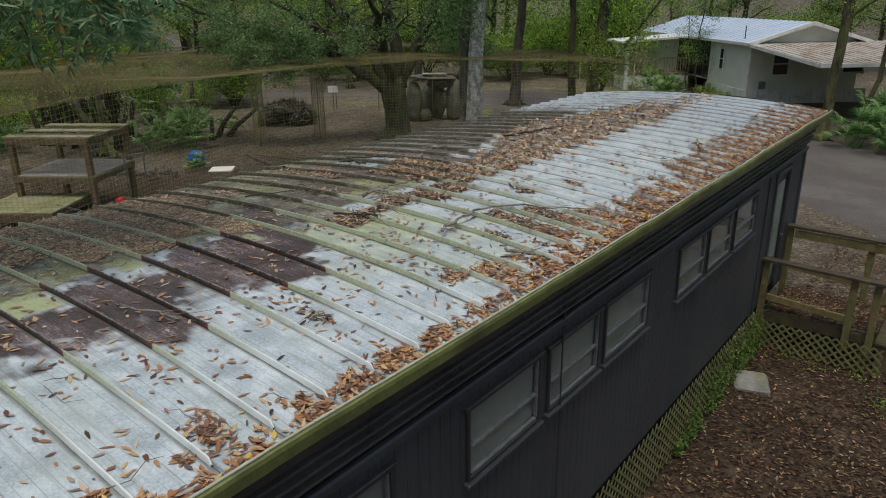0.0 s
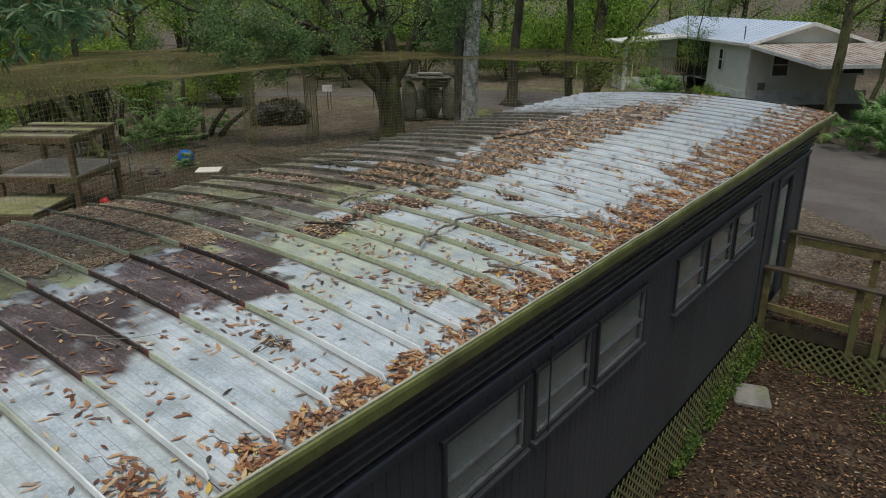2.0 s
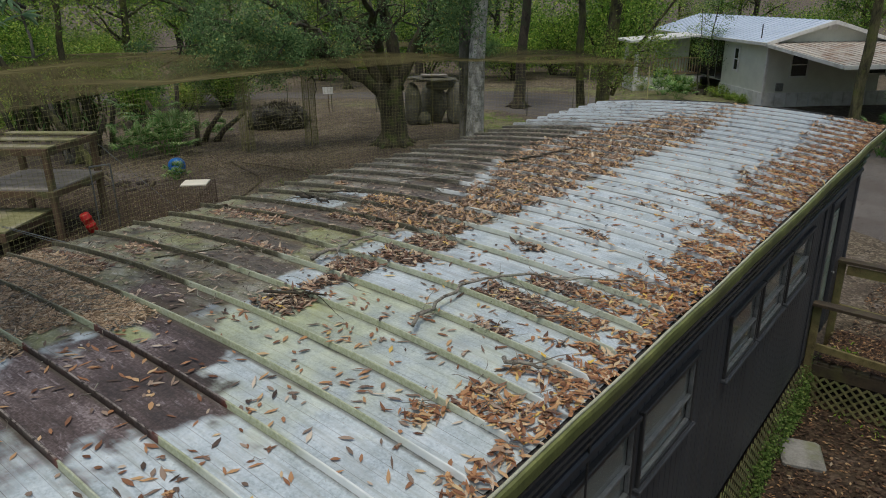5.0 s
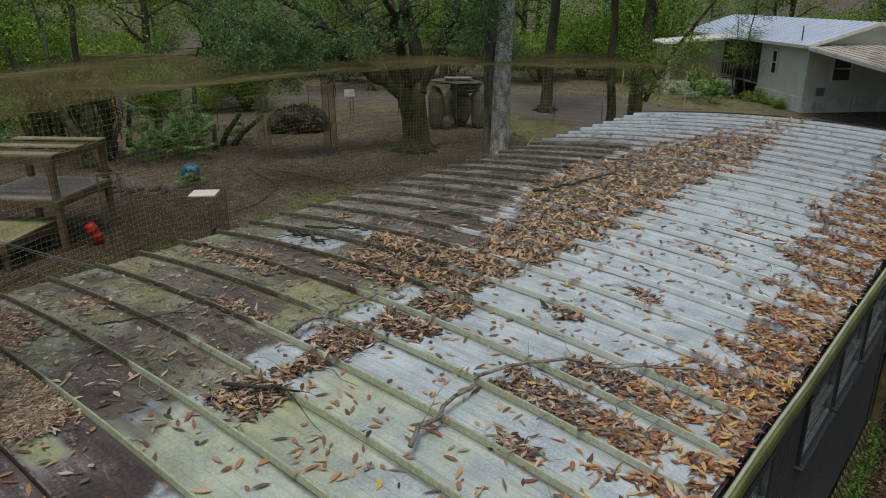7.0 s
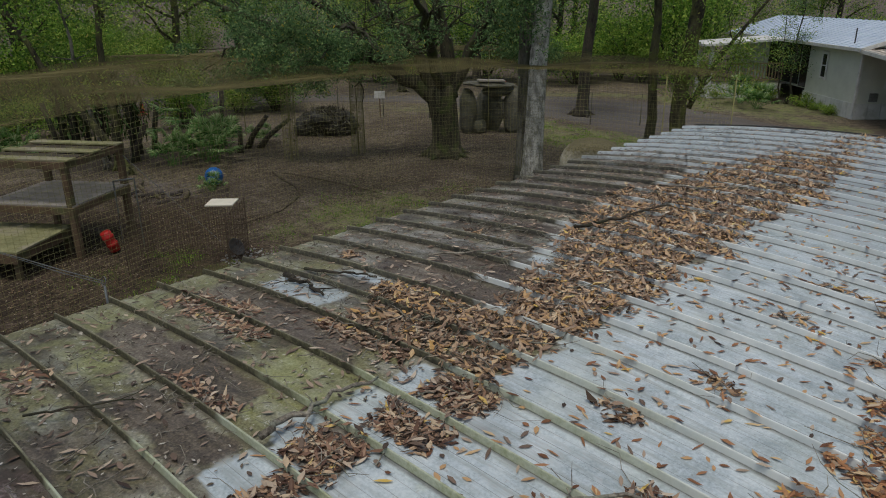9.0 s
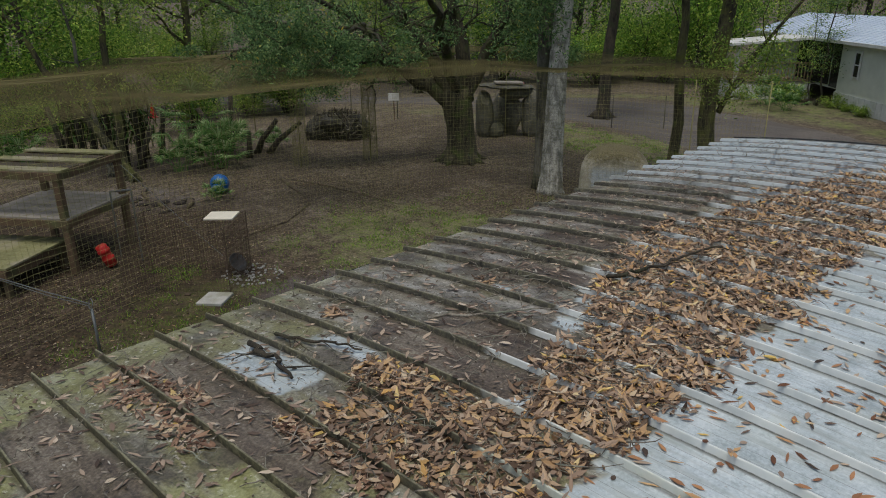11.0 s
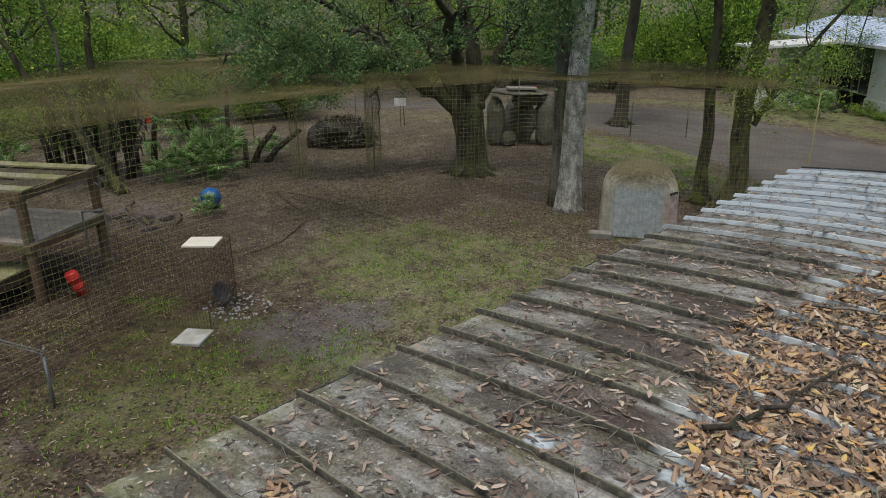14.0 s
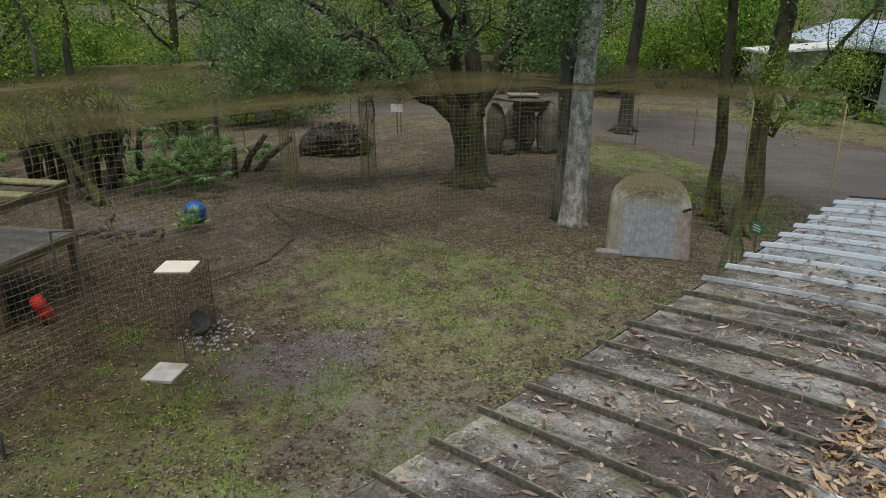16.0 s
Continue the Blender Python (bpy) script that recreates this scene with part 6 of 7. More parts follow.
mb = MB()
ring = resample(POLY + POLY[:1], .5)
for (ax, ay), (bx, by) in zip(ring, ring[1:]):
    ribbon(mb, (ax, ay, roof_net_z(ax, ay) * .3 + NZ * .7), (bx, by, roof_net_z(bx, by) * .3 + NZ * .7), .005)
part("edge_rope", mb, M["net"], enclosure)
for x, y in (NEAR[0], NEAR[-1], FAR[3], FAR[5], FAR[7], FAR[9], (-19.5, 17.6), (-20.4, 15.6), (-9.22, 17.95)):
    part("net_pole", MB().tube([(x, y, -.1), (x + .02, y, NZ - .05)], [.014, .012], 8), M["net_side"], enclosure, "slim weathered pole", smooth=True)
# netting gathered round poles, and pulled to a stake
for cx, cy in ((-19.5, 17.6), (-20.4, 15.6)):
    mb = MB()
    for k in range(24):
        r = .2 + .04 * math.sin(k * 1.7)
        z = .25 + k * .1
        pts = [(cx + r * math.cos(a), cy + r * math.sin(a), z + .06 * math.sin(a + k)) for a in np.linspace(0, 6.283, 15)]
        for p, q in zip(pts, pts[1:]):
            ribbon(mb, p, q, .006)
    for k in range(16):
        a = k * math.pi / 8
        ribbon(mb, (cx + .22 * math.cos(a), cy + .22 * math.sin(a), .05), (cx + .2 * math.cos(a), cy + .2 * math.sin(a), NZ - .15), .007, (1, 0, 0))
    tagged(part("gathered_net", mb, M["net_side"], enclosure, "netting gathered in loops round a pole"), kind="stuff")
mb = MB()
for k in range(26):
    a = k * 2 * math.pi / 26
    ribbon(mb, (-9.2 + .26 * math.cos(a), 18.0 + .26 * math.sin(a), .0), (-9.2 + .02 * math.cos(a), 17.98 + .02 * math.sin(a), 1.0), .006, (1, 0, 0))
for k in range(8):
    pts = [(-9.2 + .26 * (1 - k / 8) * math.cos(a), 18.0 + .26 * (1 - k / 8) * math.sin(a), k / 8) for a in np.linspace(0, 6.283, 13)]
    for p, q in zip(pts, pts[1:]):
        ribbon(mb, p, q, .004)
tagged(part("gathered_net", mb, two_tone("green_net", (.06, .10, .04), (.13, .18, .08), 6), enclosure, "green netting drawn to the ground in a cone"), kind="stuff")

# small green notice on the net
sign = thing("green_sign", "small green notice with white lettering fixed low on the net", "sign", (-8.9, 18.12, 0), -25)
part("plate", MB().box((0, 0, .86), (.3, .012, .2), None, .004), two_tone("green_plate", (.0, .18, .09), (.01, .25, .13), 8, .4), sign)
mb = MB()
for k, w in enumerate((.16, .2, .18)):
    mb.box((0, -.009, .915 - k * .05), (w, .004, .024))
part("lettering", mb, M["white"], sign, "white bars of lettering")
part("stake", MB().box((0, .012, .42), (.03, .012, .86)), M["wood_brown"], sign)

# ---- wooden climbing platform ----
plat = thing("climbing_platform", "three-tier weathered wooden platform with mossy boards", "platform", (-17.5, 7.8, 0), 33)
# local: x to the right of the long side, y along the depth
PW, PD = 2.0, 1.9
for x in (-PW / 2 + .08, PW / 2 - .08):
    for y in (-PD / 2 + .08, PD / 2 - .08):
        part("leg", MB().box((x, y, .96), (.13, .13, 1.94), None, .012), M["wood_brown"], plat)
for z, m in ((1.93, "wood_moss_top"),):
    for k in range(5):
        part("top_board", MB().box((0, -PD / 2 + .16 + k * .39, z + (.06 if k in (0, 2, 4) else .03)), (PW + .1 if k in (0, 2, 4) else PW - .1, .27, .035), None, .006), M[m if k in (0, 2, 4) else "wood_wet"], plat)
    for y in (-PD / 2 + .02, PD / 2 - .02):
        part("beam", MB().box((0, y, z - .035), (PW, .05, .14), None, .008), M["wood_brown"], plat)
    for x in (-PW / 2 + .01, PW / 2 - .01):
        part("beam", MB().box((x, 0, z - .035), (.05, PD - .06, .14), None, .008), M["wood_brown"], plat)
for k in range(9):
    part("shelf_board", MB().box((0, -PD / 2 + .12 + k * .207, 1.08), (PW - .02, .195, .035), None, .005), M["wood_grey"], plat)
for y in (-PD / 2 + .02, PD / 2 - .02):
    part("beam", MB().box((0, y, .99), (PW, .05, .14), None, .008), M["wood_brown"], plat)
for x in (-PW / 2 + .01, PW / 2 - .01):
    part("beam", MB().box((x, 0, .99), (.05, PD - .06, .14), None, .008), M["wood_brown"], plat)
low_step = thing("platform_step", "low mossy wooden platform with a broad boarded top", "platform", (-16.93, 6.55, 0), 35)
for k in range(8):
    part("board", MB().box((-.1, -.75 + k * .21, .56), (1.9, .2, .035), None, .005), M["wood_moss_top"], low_step)
for y in (-.83, .83):
    part("side_board", MB().box((-.1, y - .02, .44), (1.9, .04, .18), None, .006), M["wood_brown"], low_step)
for x in (-1.0, .8):
    part("side_board", MB().box((x, -.02, .44), (.04, 1.6, .18), None, .006), M["wood_brown"], low_step)
for x in (-.9, .72):
    for y in (-.74, .7):
        part("leg", MB().box((x, y, .27), (.1, .1, .56), None, .008), M["wood_brown"], low_step)
bar = MB()
bar.tube([(-16.55, 8.55, 1.35), (-16.0, 8.75, 1.45)], [.02, .02], 8)
bar.tube([(-16.55, 8.55, 0), (-16.55, 8.55, 1.35)], [.018, .018], 8)
bar.tube([(-16.0, 8.75, 0), (-16.0, 8.75, 1.45)], [.018, .018], 8)
solo("pipe_stand", bar, M["steel"], "thin grey pipe frame beside the wooden platform", "frame")

# ---- wire pen with a board on its roof ----
pen = thing("wire_pen", "rusty welded-wire feeding pen topped with a pale board", "wire pen", (-13.83, 9.2, 0), 40)


def wire_panel(mb, p, q, z0, z1, cx=.05, cz=.1, w=.0033):
    p, q = Vector(p), Vector(q)
    L = (q - p).length
    n = int(L / cx)
    for i in range(n + 1):
        a = p.lerp(q, i / n)
        ribbon(mb, (a.x, a.y, z0), (a.x, a.y, z1), w, (1, 0, 0))
    k = int((z1 - z0) / cz)
    for i in range(k + 1):
        z = z0 + (z1 - z0) * i / k
        ribbon(mb, (p.x, p.y, z), (q.x, q.y, z), w)


PX0, PX1, PY0_, PY1_ = -1.5, .45, -.55, .55
for a, b in (((PX0, PY0_), (PX1, PY0_)), ((PX1, PY0_), (PX1, PY1_)), ((PX1, PY1_), (PX0, PY1_)), ((PX0, PY1_), (PX0, PY0_))):
    mb = MB()
    wire_panel(mb, a, b, .02, 1.18)
    tagged(part("wire_panel", mb, M["wire"], pen), kind="stuff")
for x, y in ((PX0, PY0_), (PX1, PY0_), (PX1, PY1_), (PX0, PY1_)):
    part("corner_post", MB().tube([(x, y, -.05), (x, y, 1.21)], [.009, .009], 6), M["wire"], pen)
part("roof_board", MB().box((.15, .18, 1.215), (.52, .46, .025), pose(0, 0, 0, 0, 0, 4), .004), two_tone("cream_board", (.62, .58, .48), (.76, .72, .62), 6, .7), pen, "cream-coloured board lid")
part("long_panel", MB().box((-.3, -.62, .01), (.1, .06, .03)), M["wire"], pen)
slab = solo("stone_slab", MB().box((0, 0, .03), (.47, .47, .05), None, .012), two_tone("pale_concrete", (.3, .295, .28), (.48, .475, .45), 5, .9, fine=50, stain=(.26, .26, .2)), "square grey concrete slab on the ground beside the pen", "slab")
slab.matrix_basis = pose(-13.1, 8.75, 0, 1.5, -2, 34)
bowl = solo("feed_pan", MB().lathe((0, 0, 0), [(.09, 0), (.13, .012), (.18, .07), (.19, .08), (.175, .08), (.125, .024), (.001, .02)], 28), two_tone("dull_metal", (.06, .062, .062), (.16, .165, .165), 8, .5, metal=.3), "round dark metal feed pan tipped on its rim", "pan", smooth=True)
bowl.matrix_basis = pose(-14.0, 9.68, .18, 55, 0, 110)


def stone_mesh(name, seed, m, flat=.7):
    rnd = random.Random(seed)
    bm = bmesh.new()
    bmesh.ops.create_icosphere(bm, subdivisions=2, radius=1)
    for v in bm.verts:
        k = 1 + .28 * noise.noise(v.co * 1.3 + Vector((seed, 0, 0))) + .1 * noise.noise(v.co * 3.1)
        v.co = Vector((v.co.x * k, v.co.y * k * rnd.uniform(.95, 1.05), v.co.z * k * flat))
    me = bpy.data.meshes.new(name)
    bm.to_mesh(me)
    bm.free()
    me.materials.append(m)
    return me


M["pebble"] = two_tone("pale_stone", (.17, .17, .165), (.42, .42, .4), 9, .85)
sm = [stone_mesh("stone", 50 + k, M["pebble"]) for k in range(4)]
rnd = random.Random(15)
for k in range(110):
    a, d = rnd.uniform(0, 6.28), rnd.random() ** .6
    x, y = -13.68 + .75 * d * math.cos(a) * .8, 9.82 + .55 * d * math.sin(a)
    s = rnd.uniform(.012, .032)
    ob = tagged(new("stone", sm[k % 4]), "small pale stone beside the wire pen", "stone", "stones by the pen")
    ob.matrix_basis = pose(x, y, ground_z(x, y) + s * .45, 0, 0, rnd.uniform(0, 360)) @ Matrix.Diagonal((s, s, s, 1))

# ---- play things ----
ball = solo("ball", MB().lathe((0, 0, 0), [(.001 + .25 * math.sin(math.pi * k / 16), -.25 * math.cos(math.pi * k / 16)) for k in range(17)], 28), two_tone("blue_plastic", (.0, .09, .36), (.01, .14, .46), 3, .35), "large blue plastic ball beside palmettos", "ball", smooth=True)
ball.location = (-19.52, 12.4, .25)
M["red"] = two_tone("faded_red_plastic", (.38, .012, .012), (.55, .03, .025), 5, .4)
drum = solo("red_barrel", MB().lathe((0, 0, -.26), [(.1, 0), (.12, .02), (.12, .14), (.135, .16), (.135, .2), (.12, .22), (.12, .34), (.135, .36), (.135, .4), (.12, .42), (.12, .5), (.1, .52)], 24), M["red"], "small red plastic barrel leaning by the platform", "barrel", smooth=True)
drum.matrix_basis = pose(-16.1, 8.12, .25, 14, -14, 30) @ Matrix.Diagonal((.88, .88, .88, 1))
for x, y, z, s in ((-37.6, 24.0, 0, 1), (-36.0, 23.0, 0, 1), (-33.4, 16.8, 0, 1.0), (-25.9, 33.4, 0, .8)):
    cone = solo("traffic_cone", MB().lathe((0, 0, 0), [(.22, 0), (.22, .03), (.15, .04), (.13, .1), (.03, .62), (.02, .64)], 16), M["red"], "red plastic cone on the ground", "cone", "red cones")
    cone.matrix_basis = pose(x, y, z) @ Matrix.Diagonal((s, s, s, 1))

# ground stake with an eye and a guy line
stake = thing("ground_stake", "grey steel stake with a ring holding a guy wire", "stake", (-12.53, 6.61, 0))
part("shaft", MB().tube([(.03, .0, -.1), (-.05, .02, .72)], [.022, .02], 8), M["steel"], stake, smooth=True)
mb = MB()
pts = [(-.05 + .07 * math.cos(a), .02 + .02 * math.sin(a), .8 + .07 * math.sin(a)) for a in np.linspace(0, 6.283, 17)]
mb.tube(pts, [.007] * 17, 6, False)
part("ring", mb, M["steel"], stake, smooth=True)
mb = MB()
mb.tube([(-.05, .02, .8), (-.45, -.4, 1.0), (-1.1, -1.0, 1.3)], [.008, .008, .006], 6)
mb.tube([(-.05, .02, .76), (-.45, -.4, .95), (-1.1, -1.0, 1.28)], [.006, .006, .005], 6)
part("wire", mb, M["steel"], stake)
guy = solo("guy_wire", MB().tube([(-16.7, 8.9, 1.8), (-15.9, 9.35, 1.0), (-14.9, 9.9, .05)], [.006, .006, .006], 5), M["steel"], "thin pale guy wire running to the ground", "wire")

# ---- the domed concrete den ----
def den_material():
    """Weathered plaster: faded blue paint on the front, pink at its side, brown moss over the crown."""
    m, nt, b = shader("painted_plaster", .9, spec=.2)
    co = nt.nodes.new("ShaderNodeTexCoord")
    sp = nt.nodes.new("ShaderNodeSeparateXYZ")
    nt.links.new(co.outputs["Object"], sp.inputs[0])
    big, mid, fine = tex(nt, 3, 5, .6), tex(nt, 9, 5, .6), tex(nt, 38, 5, .65)

    def soft(v, lo, hi, k=.5):
        return ramp(nt, mathn(nt, "ADD", v, mathn(nt, "MULTIPLY", mathn(nt, "SUBTRACT", mid.outputs[0], .5), k)), [(lo, (0, 0, 0)), (hi, (1, 1, 1))])
    c = ramp(nt, mathn(nt, "ADD", mathn(nt, "MULTIPLY", big.outputs[0], .6), mathn(nt, "MULTIPLY", fine.outputs[0], .4)), [(.36, (.24, .22, .165)), (.62, (.55, .52, .43))])
    blue = ramp(nt, mathn(nt, "ADD", mathn(nt, "MULTIPLY", mid.outputs[0], .6), mathn(nt, "MULTIPLY", fine.outputs[0], .4)), [(.36, (.27, .305, .32)), (.62, (.52, .56, .585))])
    pink = ramp(nt, mid.outputs[0], [(.36, (.34, .26, .24)), (.62, (.54, .45, .43))])
    dx = mathn(nt, "ABSOLUTE", mathn(nt, "ADD", sp.outputs[0], .02))
    front = ramp(nt, sp.outputs[1], [(.0, (1, 1, 1)), (.02, (0, 0, 0))])
    low = mathn(nt, "SUBTRACT", 1.2, sp.outputs[2])
    bm_ = mathn(nt, "MULTIPLY", mathn(nt, "MULTIPLY", front, soft(mathn(nt, "SUBTRACT", .56, dx), -.0, .1, .15)), soft(low, .02, .2, .25))
    c = mixc(nt, bm_, c, blue)
    c = mixc(nt, mathn(nt, "MULTIPLY", mathn(nt, "MULTIPLY", front, soft(mathn(nt, "SUBTRACT", sp.outputs[0], .45), .0, .12, .15)), soft(low, .1, .3, .25)), c, pink)
    c = mixc(nt, soft(mathn(nt, "SUBTRACT", sp.outputs[2], 1.0), .1, .35, .5), c, ramp(nt, fine.outputs[0], [(.35, (.075, .065, .03)), (.65, (.23, .205, .13))]))
    nt.links.new(c, b.inputs["Base Color"])
    bump(nt, b, fine.outputs[0], .5, .02)
    return m


M["den"] = den_material()
den = thing("concrete_den", "domed concrete animal den with faded painted front and mossy top", "den", (-10.98, 17.95, 0), 31)
# local x across the front, y into the depth
prof = []
HWD, SH, TH = .78, .9, 1.5
for k in range(7):
    prof.append((-HWD - .05 * (1 - k / 6), SH * k / 6))
for k in range(1, 16):
    a = math.pi * k / 16
    prof.append((-HWD * math.cos(a), SH + (TH - SH) * math.sin(a) ** .85))
for k in range(6, -1, -1):
    prof.append((HWD + .05 * (1 - k / 6), SH * k / 6))
mb = MB()
ysec = [(-.55, .8), (-.54, .87), (-.5, .94), (-.42, .985), (-.3, 1.0), (.1, 1.0), (.5, .98), (.62, .93), (.66, .8)]
for y, s in ysec:
    mb.add([(x * s + .015 * n2(x * 3, z * 3, 1, y), y + .015 * n2(x, z, 3, 3), (z - .4) * s + .4 - (.08 if z == 0 else 0)) for x, z in prof], [])
k = len(prof)
mb.f += [(i * k + j, i * k + j + 1, (i + 1) * k + j + 1, (i + 1) * k + j) for i in range(len(ysec) - 1) for j in range(k - 1)]
mb.f += [tuple(range(k - 1, -1, -1)), tuple(range((len(ysec) - 1) * k, len(ysec) * k))]
part("shell", mb, M["den"], den, "mossy plastered shell", smooth=False)
mb = MB()
arch = [(-.42, .02)] + [(-.42 * math.cos(a), .78 + .42 * math.sin(a)) for a in np.linspace(0, math.pi, 13)] + [(.42, .02)]
mb.add([(x, -.567, z) for x, z in arch] + [(x, -.545, z) for x, z in arch], [tuple(range(len(arch) - 1, -1, -1))] + [(i, i + 1, len(arch) + i + 1, len(arch) + i) for i in range(len(arch) - 1)])
part("blocked_doorway", mb, M["den"], den, "arched doorway filled and painted faded blue")
part("slot", MB().box((.66, -.572, 1.02), (.16, .012, .05), pose(0, 0, 0, 0, -20, 0), .004), M["black"], den, "dark slot")
part("kerb", MB().box((-.75, -.62, .06), (.5, .2, .14), None, .03), M["concrete"], den)

# ---- rock den behind the oak, and the low dark shelter ----
M["rock"] = two_tone("grey_rock", (.045, .044, .034), (.17, .165, .135), 2.5, .95, fine=18, bumps=.9, dist=.05, stain=(.1, .1, .06))
rocks = thing("rock_den", "artificial rock den roofed with a flat slab", "rock den", (-18.75, 23.6, 0), 42)
for k, (x, y, z, sx, sy, sz) in enumerate(((-.95, 0, .7, .36, .42, 1.0), (.75, .05, .7, .4, .42, 1.0), (1.15, .3, .35, .35, .4, .5), (-.1, .6, .7, 1.0, .22, .9), (-.55, -.1, .2, .3, .3, .3), (.2, .1, 1.55, .75, .4, .22))):
    me = stone_mesh("boulder", 70 + k, M["rock"], 1)
    o = part("boulder", me, None, rocks)
    o.matrix_basis = pose(x, y, z, 0, 0, 40 * k) @ Matrix.Diagonal((sx, sy, sz, 1))
me = stone_mesh("slab", 80, M["rock"], 1)
o = part("slab_roof", me, None, rocks, "flat pale stone slab")
o.matrix_basis = pose(-.2, .05, 1.78, 2, 3, 10) @ Matrix.Diagonal((1.0, .6, .09, 1))
o = part("cap_board", MB().box((-.1, -.1, 1.92), (1.0, .45, .06), pose(0, 0, 0, 0, 2, 8), .01), M["wood_grey"], rocks, "pale board on top")
M["dark_rock"] = two_tone("shaded_dark_rock", (.015, .015, .013), (.085, .08, .07), 4, .95, fine=16, bumps=1, dist=.08, stain=(.05, .05, .025))
hut = thing("dark_shelter", "low dark shelter heaped with dead brush in shade", "shelter", (-23.2, 19.2, -.05), 42)
hut.scale = (.95, .8, 1.0)
for k, (x, y, z, sx, sy, sz) in enumerate(((-.55, 0, .35, .75, .6, .55), (.5, 0, .38, .8, .6, .6), (-.05, .15, .62, 1.05, .6, .35), (0, .5, .4, .8, .2, .4))):
    o = part("boulder", stone_mesh("boulder", 90 + k, M["dark_rock"], 1), None, hut)
    o.matrix_basis = pose(x, y, z, 0, 0, 33 * k) @ Matrix.Diagonal((sx, sy, sz, 1))

rnd = random.Random(88)
c = []
for _ in range(900):
    a, e = rnd.uniform(0, 6.283), rnd.random() ** .6
    c.append((1.25 * math.cos(a) * math.sqrt(1 - e * e) + rnd.gauss(0, .05), .75 * math.sin(a) * math.sqrt(1 - e * e) + rnd.gauss(0, .05), .08 + .95 * e))
v, f = leaves(np.array(c), np.random.default_rng(88), (.2, .6), (.01, .03), 0, .3, .4, .9)
part("dead_brush", np_mesh("dead_brush", v, f, leaf_mat("dead_frond", [(0, (.03, .027, .02)), (.5, (.1, .088, .066)), (.85, (.2, .185, .145)), (1, (.4, .39, .33))], .8, .05)), None, hut, "grey dead fronds and brush")

# white notice on a post, and thin fence posts along the far side
ws = thing("white_sign", "blank white notice board on a thin post", "sign", (-24.63, 23.17, 0), 42)
part("board", MB().box((0, 0, .95), (.46, .02, .3), None, .005), M["white"], ws)
part("post", MB().box((0, .02, .5), (.04, .025, 1.1)), M["wood_brown"], ws)
for k in range(12):
    x, y = -36 + k * 1.9 + rnd.uniform(-.2, .2), 17.5 + k * .98
    solo("fence_post", MB().tube([(x, y, -.1), (x + rnd.uniform(-.03, .03), y, 1.25)], [.022, .018], 7), M["bark_grey"], "thin dark wooden fence post", "post", "far fence posts")

# old logs edging the beds
for pts, r in (([(-19.6, 14.35, .02), (-18.6, 14.0, .04), (-17.6, 13.75, .04), (-16.8, 13.35, .02)], .11), ([(-16.8, 13.25, .02), (-16.3, 12.6, .03), (-16.0, 12.1, .03), (-15.8, 10.9, .01)], .07),
               ([(-19.3, 14.5, .0), (-18.0, 14.7, .03), (-16.4, 14.8, .03), (-15.0, 14.85, .0)], .06), ([(-21.4, 11.2, .04), (-20.9, 10.9, .09), (-20.3, 10.75, .02)], .14), ([(-20.0, 10.9, .04), (-19.6, 10.75, .08), (-19.2, 10.7, .0)], .13),
               ([(-19.5, 11.5, .03), (-19.1, 11.35, .07), (-18.8, 11.1, .02)], .16)):
    lg = MB().tube([(px, py, pz * .6 - .012) for px, py, pz in pts], [r * .4, r * .5, r * .4, r * .25][:len(pts) - 1] + [r * .25], 9, wob=.45, rnd=rnd)
    solo("log", lg, M["bark_log"], "rotting dark log edging the leaf litter", "log", "edging logs", smooth=True)


# dug clods of dark earth near the platform
M["clod"] = two_tone("dark_earth", (.02, .016, .013), (.07, .055, .045), 9, .95, fine=40, bumps=1, dist=.03)
cm = [stone_mesh("clod", 120 + k, M["clod"], .6) for k in range(3)]
rnd = random.Random(31)
for k in range(16):
    x, y, q = -19.9 + rnd.gauss(0, .55), 10.7 + rnd.gauss(0, .35), rnd.uniform(.05, .15)
    ob = tagged(new("earth_clod", cm[k % 3]), "dark clod of dug earth in the litter", "clod", "clods by the platform")
    ob.matrix_basis = pose(x, y, ground_z(x, y) + q * .2, 0, 0, rnd.uniform(0, 360)) @ Matrix.Diagonal((q * 1.4, q, q * .8, 1))


